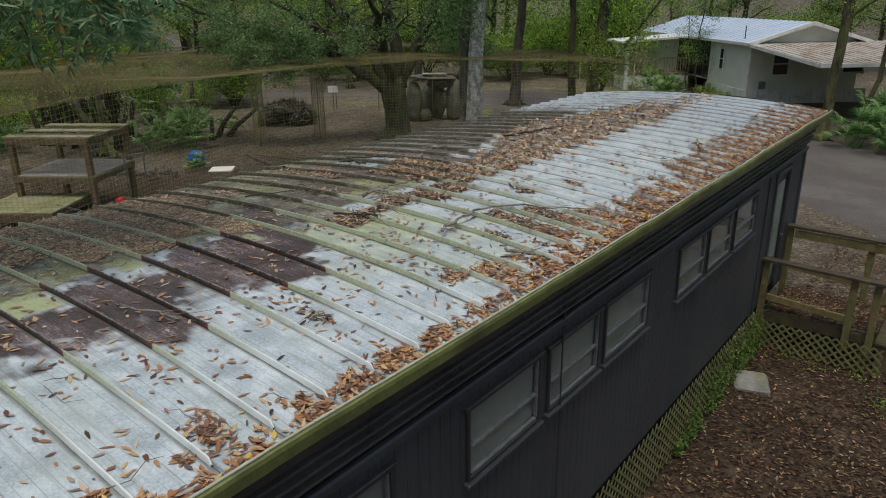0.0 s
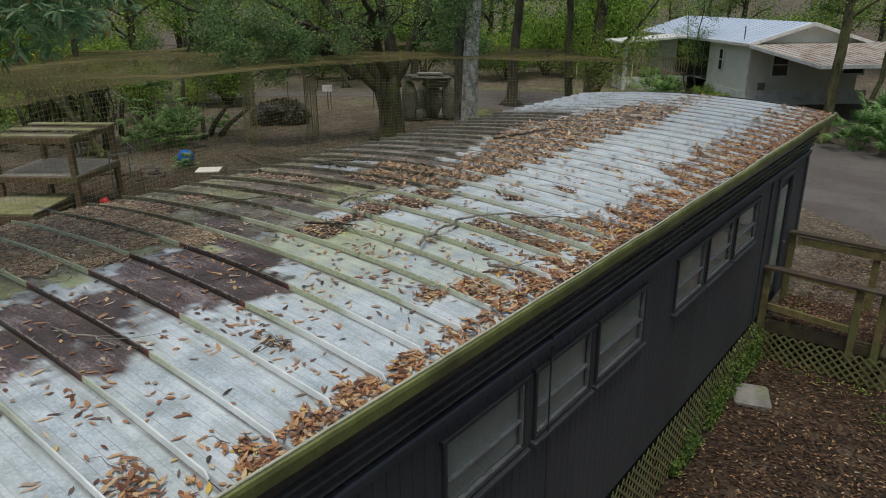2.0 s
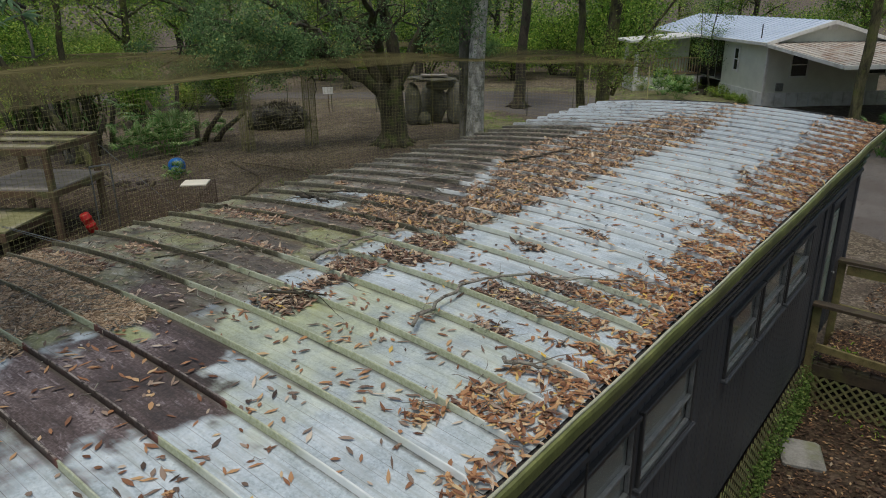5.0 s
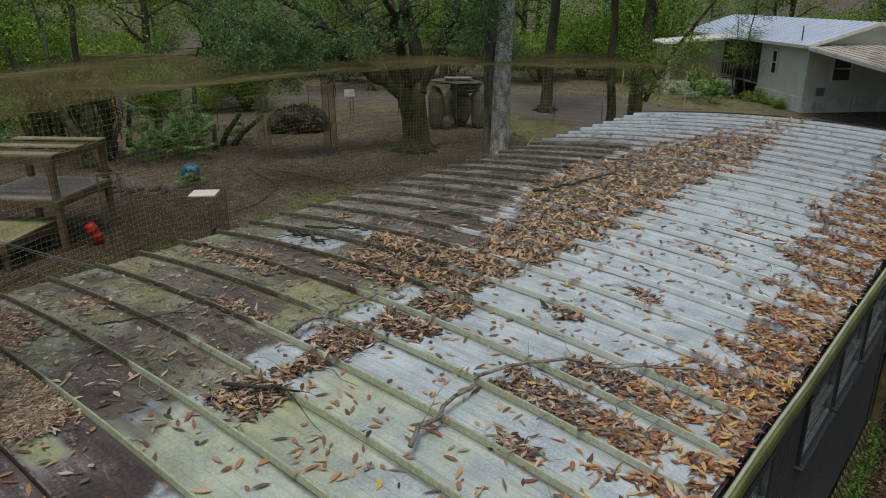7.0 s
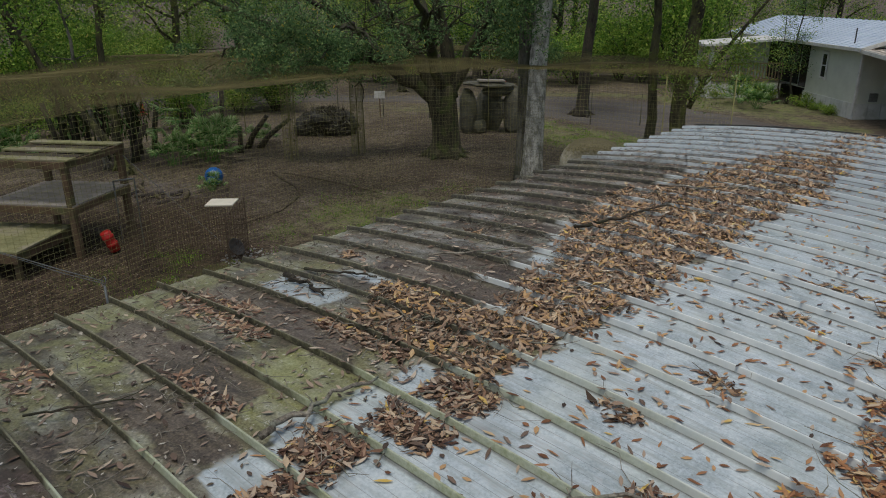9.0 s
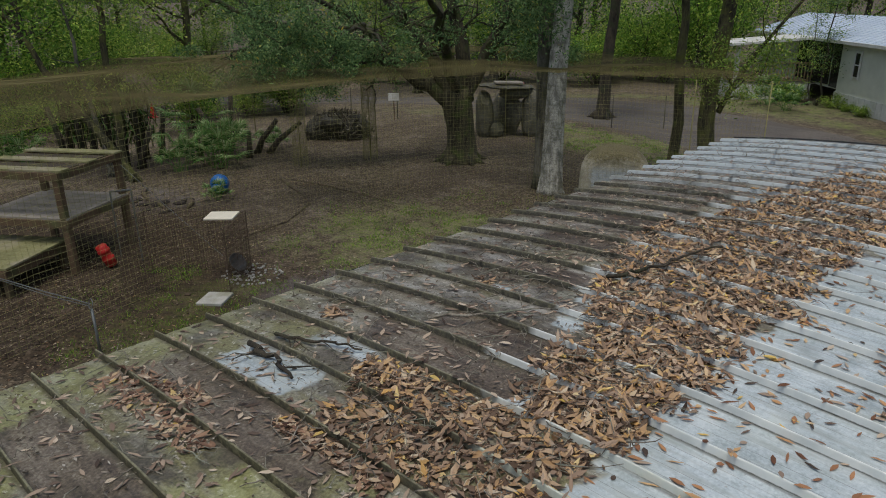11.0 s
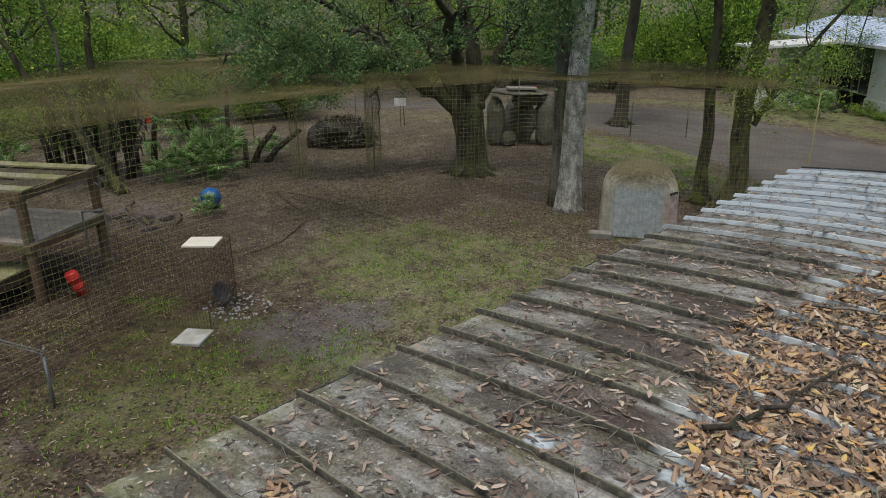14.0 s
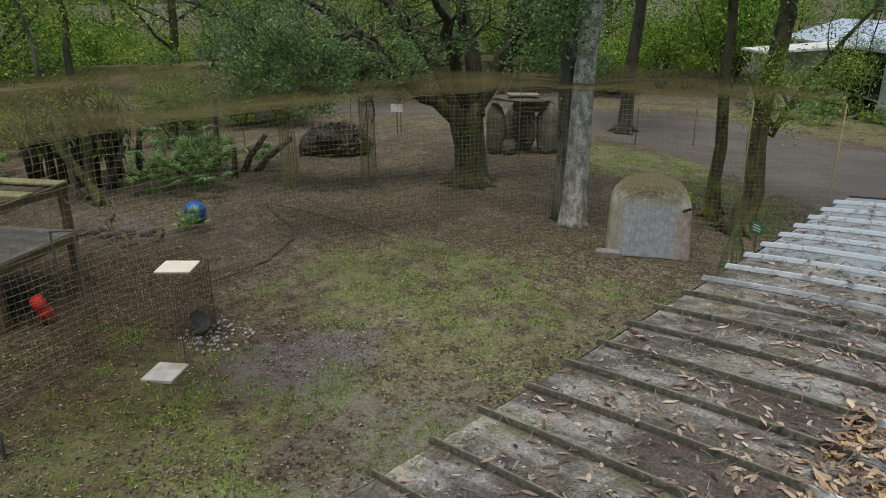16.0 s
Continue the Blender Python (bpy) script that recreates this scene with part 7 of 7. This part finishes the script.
# ---- palmettos ----
def palmetto(seed, at, stems, size=1.0, trunk=0.0, low=.35):
    rnd = random.Random(seed)
    ob = thing("palmetto", "saw palmetto on a dark stem with spiky fan leaves" if trunk else "saw palmetto clump with green fan leaves", "palmetto", at, 0, "palmettos")
    if trunk:
        part("trunk", MB().tube([(0, 0, -.05), (.05, -.06, trunk * .5), (.0, 0, trunk + .08)], [.1, .085, .07], 9, wob=.3, rnd=rnd), M["bark_dark"], ob, smooth=True)
    for k in range(stems):
        mb = MB()
        a = k * 2.4 + rnd.random()
        el = rnd.uniform(low, 1.35)
        L = rnd.uniform(.5, 1.1) * size
        d = Vector((math.cos(a) * math.cos(el), math.sin(a) * math.cos(el), math.sin(el)))
        b = Vector((rnd.gauss(0, .12), rnd.gauss(0, .12), trunk + .05))
        tip = b + d * L
        mb.tube([b, b + d * L * .5 + Vector((0, 0, .03)), tip], [.012, .009, .006], 5)
        s = d.cross(Vector((0, 0, 1))).normalized()
        nn = s.cross(d)
        vs, fs = [], []
        for j in range(17):
            t = (j - 8) / 8
            v = (d * math.cos(t * 1.75) + s * math.sin(t * 1.75)).normalized()
            ll = rnd.uniform(.36, .5) * size * (1 - .2 * abs(t))
            w = v.cross(nn).normalized() * .02 * size
            m_ = tip + v * ll * .55 + nn * .02
            e = tip + v * ll - nn * (.01 + .07 * rnd.random()) * size - Vector((0, 0, .04 * size))
            o = len(vs)
            vs += [m_ + w, e, m_ - w, m_ + nn * .01, tip]
            fs += [(o + 4, o + 3, o), (o, o + 3, o + 1), (o + 4, o + 2, o + 3), (o + 2, o + 1, o + 3)]
        mb.add(vs, fs)
        part("fan", mb, M["palm_leaf"], ob)
    return ob


pal = [palmetto(1, (-24.3, 14.3, 0), 16, 1.35, .95, -.35), palmetto(2, (-22.0, 13.75, 0), 17, 1.15)]
for x, y, r, s in ((-22.5, 12.75, 40, .8), (-18.9, 12.0, 80, .36), (-22.9, 13.9, 200, .85), (-26.6, 9.6, 15, .8), (-23.4, 16.6, 95, .5), (-23.6, 15.0, 300, .8),
                   (-2.6, 27.0, 0, 1.2), (-1.6, 28.2, 70, 1.4), (-3.0, 29.0, 140, 1.2), (-.4, 27.2, 220, 1.3), (-3.4, 26.4, 20, .9), (-2.0, 26.0, 110, 1.0), (-1.0, 26.4, 170, 1.1), (.6, 28.0, 10, 1.3), (-13.2, 35.2, 20, .8), (-14.5, 36.5, 100, .9)):
    copy_thing(pal[1], pose(x, y, 0, 0, 0, r) @ Matrix.Diagonal((s, s, s, 1)))
for k, (x, y, dx, dy, h) in enumerate(((-24.1, 15.1, -.5, -.55, 1.5), (-24.7, 15.7, .1, .12, 2.1), (-22.9, 15.3, .03, .05, .85), (-23.3, 15.8, .55, .55, 1.1), (-23.0, 16.1, .8, .8, 1.0), (-26.8, 11.5, .1, -.1, 1.6), (-27.2, 11.1, -.3, -.2, 1.7), (-24.1, 12.2, .3, .4, 1.2), (-25.6, 13.6, .4, .1, 1.6), (-26.3, 12.6, .0, .2, 1.8))):
    stem = MB().tube([(x, y, -.05), (x + dx * .3, y + dy * .3, h * .4), (x + dx, y + dy, h)], [.12, .09, .075], 9, wob=.3, rnd=rnd)
    solo("palm_stem", stem, M["bark_dark"], "dark leaning palm stem with rough bark", "palm trunk", "palm stems", smooth=True)

# old cabbage palms standing close together, wrapped in hanging dead and green fronds
M["skirt"] = leaf_mat("hanging_frond", [(0, (.03, .035, .012)), (.5, (.08, .09, .03)), (.75, (.12, .24, .06)), (1, (.3, .45, .15))], .5, .2)
rnd = random.Random(77)
for k, (x, y) in enumerate(((-27.0, 11.25), (-26.4, 11.45), (-25.7, 11.5), (-25.1, 11.75), (-24.6, 12.0), (-24.1, 12.3), (-26.2, 12.3), (-25.2, 12.9))):
    h = rnd.uniform(2.2, 3.0)
    ob = thing("cabbage_palm", "dark palm trunk wrapped in hanging fronds", "palm", (x, y, 0), rnd.uniform(0, 360), "palms in a row")
    part("trunk", MB().tube([(0, 0, -.05), (rnd.gauss(0, .06), .02, h * .5), (rnd.gauss(0, .1), 0, h)], [.12, .1, .085], 10, wob=.25, rnd=rnd), M["bark_dark"], ob, smooth=True)
    c = [(rnd.gauss(0, .2), rnd.gauss(0, .2), h * (1 - .72 * rnd.random() ** 1.4)) for _ in range(110)]
    v, f = leaves(np.array(c), np.random.default_rng(k), (.35, .75), (.02, .06), 0, .3, .3, 2.2)
    part("frond_skirt", np_mesh("frond_skirt", v, f, M["skirt"]), None, ob, "drooping strips of palm frond")

# shrubs by the house and by the foot of the wall
hb = make_bush("low green shrub beside the house", 61, .8, 1.1, (-14.3, 38.6, 0), "light_leaf", 2200, ((.06, .1), (.03, .05)), "garden_shrub")
for x, y, r, s in ((-11.3, 36.9, 90, .5), (-10.4, 35.9, 10, .6), (-11.9, 37.6, 200, .9), (-16.2, 37.9, 20, .5), (-1.2, 26.3, 50, 1.4), (-12.2, 20.9, 0, .9), (-16.6, 38.6, 80, 1.1)):
    copy_thing(hb, pose(x, y, 0, 0, 0, r) @ Matrix.Diagonal((s, s, s * .9, 1)))
make_tree("slender airy tree beside the pale house", 71, 5.6, .05, (-12.9, 37.9, 0), (.15, .1), "bark_dark", "oak_leaf", 14, .22, 1.25, 2600, ((.06, .12), (.02, .04)), .22, bend=.06)
make_tree("thin twin stem beside the pale house", 72, 4.4, .035, (-13.2, 37.7, 0), (-.2, .1), "bark_dark", "light_leaf", 9, .3, .9, 1200, ((.06, .11), (.02, .035)), .2, bend=.05)

# thicket beyond the net
for k, (x, y) in enumerate(((-28.5, 9.5), (-30.5, 12.5), (-29.0, 16.5), (-31.5, 18.0), (-27.0, 6.5), (-33.0, 14.5), (-30.0, 21.5), (-34.5, 10.5), (-26.0, 3.0), (-31.0, 6.0))):
    copy_thing(bushes[k % 2], pose(x, y, 0, 0, 0, k * 47) @ Matrix.Diagonal((.8, .8, .62 + .1 * (k % 3), 1)))


# ---- fallen leaves, twigs and weeds ----
nr = np.random.default_rng(9)
rnd = random.Random(9)
beds = {"fresh": [], "dull": [], "bright": [], "flat": [], "flat_bright": [], "matted": [], "mulch": [], "crown": []}
tries = 0
while tries < 215000:
    tries += 1
    x, y = rnd.uniform(XL + .02, XR - .01), rnd.uniform(YN, YF - .05)
    k = leaf_density(x, y)
    if rnd.random() < k * .95:
        off = min(abs((y - RIB_LAST) / PITCH - round((y - RIB_LAST) / PITCH)) * PITCH, .15)
        if off < .02 and (rnd.random() < (.6 if y < 5 else .2) or y < 3.3):
            continue
        z = roof_z(x) + .006 + (.035 if off < .015 else 0)
        eave = x > XR - .55
        if k < .25:
            beds["flat_bright" if x > white_edge(y) and rnd.random() < .6 else "flat"].append((x, y, z))
            continue
        if y < 3.3 and x < -4.0:
            for _ in range(4):
                beds["matted"].append((x + rnd.gauss(0, .03), y + rnd.uniform(-1, 1) * min(.02, off - .012), z + .008 * rnd.random()))
            continue
        if not eave and k > .5 and (y < 5.8 or rnd.random() < .75):
            beds["mulch"].append((x + rnd.gauss(0, .02), y + rnd.gauss(0, .02), z + .008 * rnd.random()))
        z += rnd.random() ** 2 * .02 * k
        if y > 4.95 and not eave:
            if rnd.random() < .8 - .5 * smooth01(.05, .3, fbm(x, y, 4.0, 66)):
                beds["crown" if rnd.random() < .85 else "dull"].append((x, y, z))
        elif eave and rnd.random() < .8:
            beds["bright"].append((x, y, z))
        else:
            beds["fresh" if rnd.random() < (.9 if eave else .62) else "dull"].append((x, y, z))
for nm, key, mt, up, fold, curl, lab in (
        ("orange_leaves", "bright", "orange_leaf", .96, .35, .25, "orange and rust-red leaves gathered along the eave"),
        ("fallen_leaves", "fresh", "dead_leaf", .92, .45, .35, "orange-brown fallen leaves drifted on the metal roof"),
        ("tan_leaves", "crown", "tan_leaf", .9, .55, .5, "large tan and orange leaves drifted along the crown of the roof"),
        ("old_leaves", "dull", "dead_leaf_dull", .93, .45, .3, "dull grey-brown old leaves matted on the metal roof"),
        ("matted_leaves", "matted", "matted_leaf", .965, .3, .25, "pale brown leaf fragments matted flat on the metal roof"),
        ("leaf_mulch", "mulch", "mulch_leaf", .93, .3, .2, "dark brown crumbled leaf mulch under the drifts"),
        ("stray_leaves", "flat", "dead_leaf_dull", .975, .2, .12, "single brown leaves stuck flat to the metal roof"),
        ("bright_stray_leaves", "flat_bright", "orange_leaf", .975, .2, .12, "single orange leaves stuck flat to the white roof")):
    small = key in ("matted", "mulch")
    v, f = leaves(np.array(beds[key]), nr, (.02, .055) if small else (.024, .09) if key == "crown" else (.03, .084), (.005, .014) if small else (.013, .03) if key == "crown" else (.01, .023), up, fold, curl)
    solo(nm, np_mesh(nm, v, f, M[mt]), None, lab, "leaves", kind="stuff")

# crumbs of bark and lichen on the grimy half
cr = []
for _ in range(9000):
    x, y = rnd.uniform(XL + .02, -3.9), rnd.uniform(2.5, 10.5)
    if x < white_edge(y) + .2 and rnd.random() < .55 + 1.2 * fbm(x, y, 2.0, 55):
        cr.append((x, y, roof_z(x) + .006))
v, f = leaves(np.array(cr), nr, (.008, .032), (.005, .013), .9, .2, .1)
solo("roof_crumbs", np_mesh("roof_crumbs", v, f, leaf_mat("bark_crumb", [(0, (.05, .04, .03)), (.5, (.2, .16, .12)), (.8, (.4, .36, .3)), (1, (.62, .6, .55))], .8, 0)), None, "small crumbs of bark and lichen on the grimy roof", "debris", kind="stuff")

# twigs in the drifts
tw = MB()
for _ in range(3600):
    for _ in range(30):
        x, y = rnd.uniform(XL + .1, XR - .2), rnd.uniform(.5, YF - .2)
        if rnd.random() < .8 * leaf_density(x, y) + (.2 if x < white_edge(y) - .2 else -.05):
            break
    a, L = rnd.uniform(0, 6.28), .05 + .24 * rnd.random() ** 2
    pts = []
    for k in range(4):
        px, py = x + math.cos(a) * L * k / 3, y + math.sin(a) * L * k / 3
        a += rnd.uniform(-.35, .35)
        pts.append((px, py, roof_z(min(max(px, XL), XR)) + .006 + rnd.random() * (.045 if y > 5 else .03)))
    r = rnd.uniform(.001, .003)
    tw.tube(pts, [r, r, r * .8, r * .5], 4)
solo("twigs", tw, M["twig"], "thin dry twigs strewn over the metal roof", "twigs", kind="stuff")


def roof_branch(pts, r, label, seed, side=6, bark="twig", bed=.038):
    rnd = random.Random(seed)
    full = []
    for (ax, ay), (bx, by) in zip(pts, pts[1:]):
        for k in range(4):
            x, y = ax + (bx - ax) * k / 4 + rnd.gauss(0, .014), ay + (by - ay) * k / 4 + rnd.gauss(0, .014)
            full.append(Vector((x, y, roof_z(x) + bed + r + rnd.random() * .012)))
    full.append(Vector((*pts[-1], roof_z(pts[-1][0]) + bed + r)))
    n = len(full)
    ob = thing("fallen_branch", label, "branch", full[0], 0, "branches on the roof")
    base = full[0].copy()
    part("stem", MB().tube([p - base for p in full], [r * (1 - .6 * i / n) for i in range(n)], 9, wob=.35, rnd=rnd), M[bark], ob, smooth=True)
    for k in range(side):
        i = rnd.randrange(2, n - 1)
        d = (full[i] - full[i - 1]).normalized()
        w = wander(rnd, full[i], (d.x + rnd.gauss(0, .7), d.y + rnd.gauss(0, .7), .02), rnd.uniform(.1, .35), 4, .25)
        part("side_twig", MB().tube([Vector((p.x, p.y, max(p.z, roof_z(p.x) + .02))) - base for p in w], [r * .35, r * .3, r * .22, r * .15, r * .08], 5), M[bark], ob)


roof_branch([(-2.93, 3.8), (-2.99, 4.1), (-3.0, 4.47), (-2.9, 4.68), (-2.62, 4.9), (-2.3, 5.16)], .011, "crooked lichened branch lying across the roof ribs", 1)
roof_branch([(-3.99, 4.1), (-3.97, 4.25), (-3.99, 4.45), (-3.96, 4.68)], .014, "short thick broken branch lying on the roof", 2, 3)
roof_branch([(-4.5, 7.02), (-4.42, 7.2), (-4.33, 7.44), (-4.32, 7.7), (-4.23, 7.97)], .013, "long dark branch lying in the leaf drift", 3, 7, "bark_dark")
roof_branch([(-5.44, 5.37), (-5.25, 5.42), (-5.1, 5.5), (-4.93, 5.54)], .01, "thin dark stick lying along a roof pan", 4, 4, "bark_dark", .01)
roof_branch([(-5.42, 5.24), (-5.28, 5.2), (-5.12, 5.19), (-4.95, 5.15)], .016, "rotten dark branch in a bleached roof pan", 5, 3, "bark_dark", .006)
roof_branch([(-4.9, 5.98), (-4.75, 6.12), (-4.62, 6.3), (-4.45, 6.48)], .008, "thin crooked stick across the grimy pans", 6, 4)
roof_branch([(-3.5, 1.72), (-3.3, 1.78), (-3.12, 1.84)], .006, "thin pale twig on the stained roof", 7, 4)
roof_branch([(-2.42, 3.86), (-2.3, 3.92), (-2.12, 3.97)], .012, "short lichened stick near the eave", 8, 2)
roof_branch([(-3.78, 3.6), (-3.66, 3.68), (-3.5, 3.78)], .01, "broken stick bedded in a clump of leaves", 9, 4, "bark_dark")
roof_branch([(-4.8, 3.55), (-4.7, 3.72), (-4.6, 3.9)], .006, "thin bent twig on the olive-stained roof", 10, 2, "bark_dark")
roof_branch([(-2.5, 4.35), (-2.42, 4.48), (-2.5, 4.62), (-2.35, 4.8)], .005, "fine branching twig in loose leaves", 11, 9)
roof_branch([(-4.6, 8.5), (-4.3, 8.62), (-4.0, 8.9)], .008, "thin bare branch in the leaf drift", 12, 6)

# leaves on the ground, in the yard and by the wall
spots = []
for _ in range(140000):
    x, y = rnd.uniform(-24, -6.2), rnd.uniform(4.5, 24)
    n_ = fbm(x, y, .45, 81)
    k = .55 + .9 * n_ - .35 * grass_mask(x, y) - .35 * sand_mask(x, y)
    k += .5 * smooth01(1.2, .2, seg_dist(x, y, [(-20, 14), (-17, 15.2), (-15.5, 16.6), (-12, 17.2)]) / 1.6)
    if rnd.random() < k * .8:
        spots.append((x, y, ground_z(x, y) + .008 + .012 * rnd.random()))
for _ in range(60000):
    x, y = rnd.uniform(-2.0, 3.4), rnd.uniform(-3.5, 16)
    if rnd.random() < .75 and road_edge(x, y) < .2:
        spots.append((x, y, ground_z(x, y) + .008 + .012 * rnd.random()))
for _ in range(4200):
    spots.append((rnd.uniform(-1.99, -.65), rnd.uniform(10.25, 11.3), .585 + .015 * rnd.random()))
spots = np.array(spots)
cut = nr.random(len(spots)) < .25
wet = (spots[:, 0] > -3) & (nr.random(len(spots)) < .93)
for nm, sel, mt, lab in (("leaf_litter", cut & ~wet, "wet_leaf", "brown fallen leaves scattered on the ground"), ("dull_litter", ~cut & ~wet, "litter_leaf", "grey-brown old leaf litter on the ground"),
                         ("wet_litter", wet, "wet_leaf", "dark wet leaves matted beside the home")):
    v, f = leaves(spots[sel], nr, (.034, .075), (.015, .029), .9, .35, .2)
    solo(nm, np_mesh(nm, v, f, M[mt]), None, lab, "leaves", kind="stuff")

# grass in tufts
gs = []
for _ in range(430000):
    x, y = rnd.uniform(-22, -6.3), rnd.uniform(5, 28)
    if rnd.random() < grass_mask(x, y) * (.34 + 2.4 * fbm(x, y, 1.3, 91) + 1.0 * n2(x, y, 5, 33)):
        gs.append((x, y, ground_z(x, y)))
gs = np.array(gs)
n_ = len(gs)
a = nr.uniform(0, 6.283, n_)
h = nr.uniform(.02, .06, n_)
dx, dy = np.cos(a), np.sin(a)
lean = nr.uniform(.2, 1.2, n_) * h
w = .006
V = np.stack([gs + np.stack([-dy * w, dx * w, 0 * h], 1), gs + np.stack([dy * w, -dx * w, 0 * h], 1), gs + np.stack([dx * lean, dy * lean, h], 1)], 1).reshape(-1, 3)
F_ = np.arange(n_ * 3).reshape(-1, 3)
solo("grass", np_mesh("grass", V, F_, M["grass"]), None, "short thin grass in the yard clearing", "grass", kind="stuff")

# ivy along the skirting, and small weeds
iv = []
for _ in range(4200):
    y = rnd.uniform(6.8, 10.3)
    k = smooth01(6.6, 8.6, y)
    z = abs(rnd.gauss(0, .2)) * (.4 + 1.1 * k)
    x = -2.06 + abs(rnd.gauss(0, .035)) + .15 * max(0, .3 - z) * rnd.random()
    if n2(y, z, 2.5, 5) > -.25 and z < .75:
        iv.append((x, y, .02 + z))
v, f = leaves(np.array(iv), nr, (.02, .045), (.014, .03), .3, .2, .2, .2)
solo("vine", np_mesh("vine", v, f, leaf_mat("vine_leaf", [(0, (.07, .13, .025)), (.6, (.16, .26, .06)), (1, (.32, .4, .12))])), None, "bright green vine climbing the lattice skirting", "vine", kind="stuff")
wd = []
for cx, cy, k, s in ((-.35, 9.35, 120, .14), (-1.75, 10.6, 60, .07), (-1.2, 9.9, 30, .08), (-.7, 9.95, 40, .1), (-1.6, 10.0, 30, .08), (.3, 8.8, 60, .12), (-14.6, 9.0, 80, .14), (-15.2, 8.6, 60, .12), (-19.5, 12.2, 160, .25), (-11.2, 8.6, 60, .2), (-12.0, 8.3, 60, .2)):
    for _ in range(k):
        wd.append((cx + rnd.gauss(0, s), cy + rnd.gauss(0, s), (.6 if (cx, cy) == (-1.75, 10.6) else .0) + abs(rnd.gauss(.03, .05))))
v, f = leaves(np.array(wd), nr, (.025, .06), (.01, .022), .3, .2, .2)
solo("weeds", np_mesh("weeds", v, f, M["grass"]), None, "small green weeds in the leaf litter", "weeds", kind="stuff")
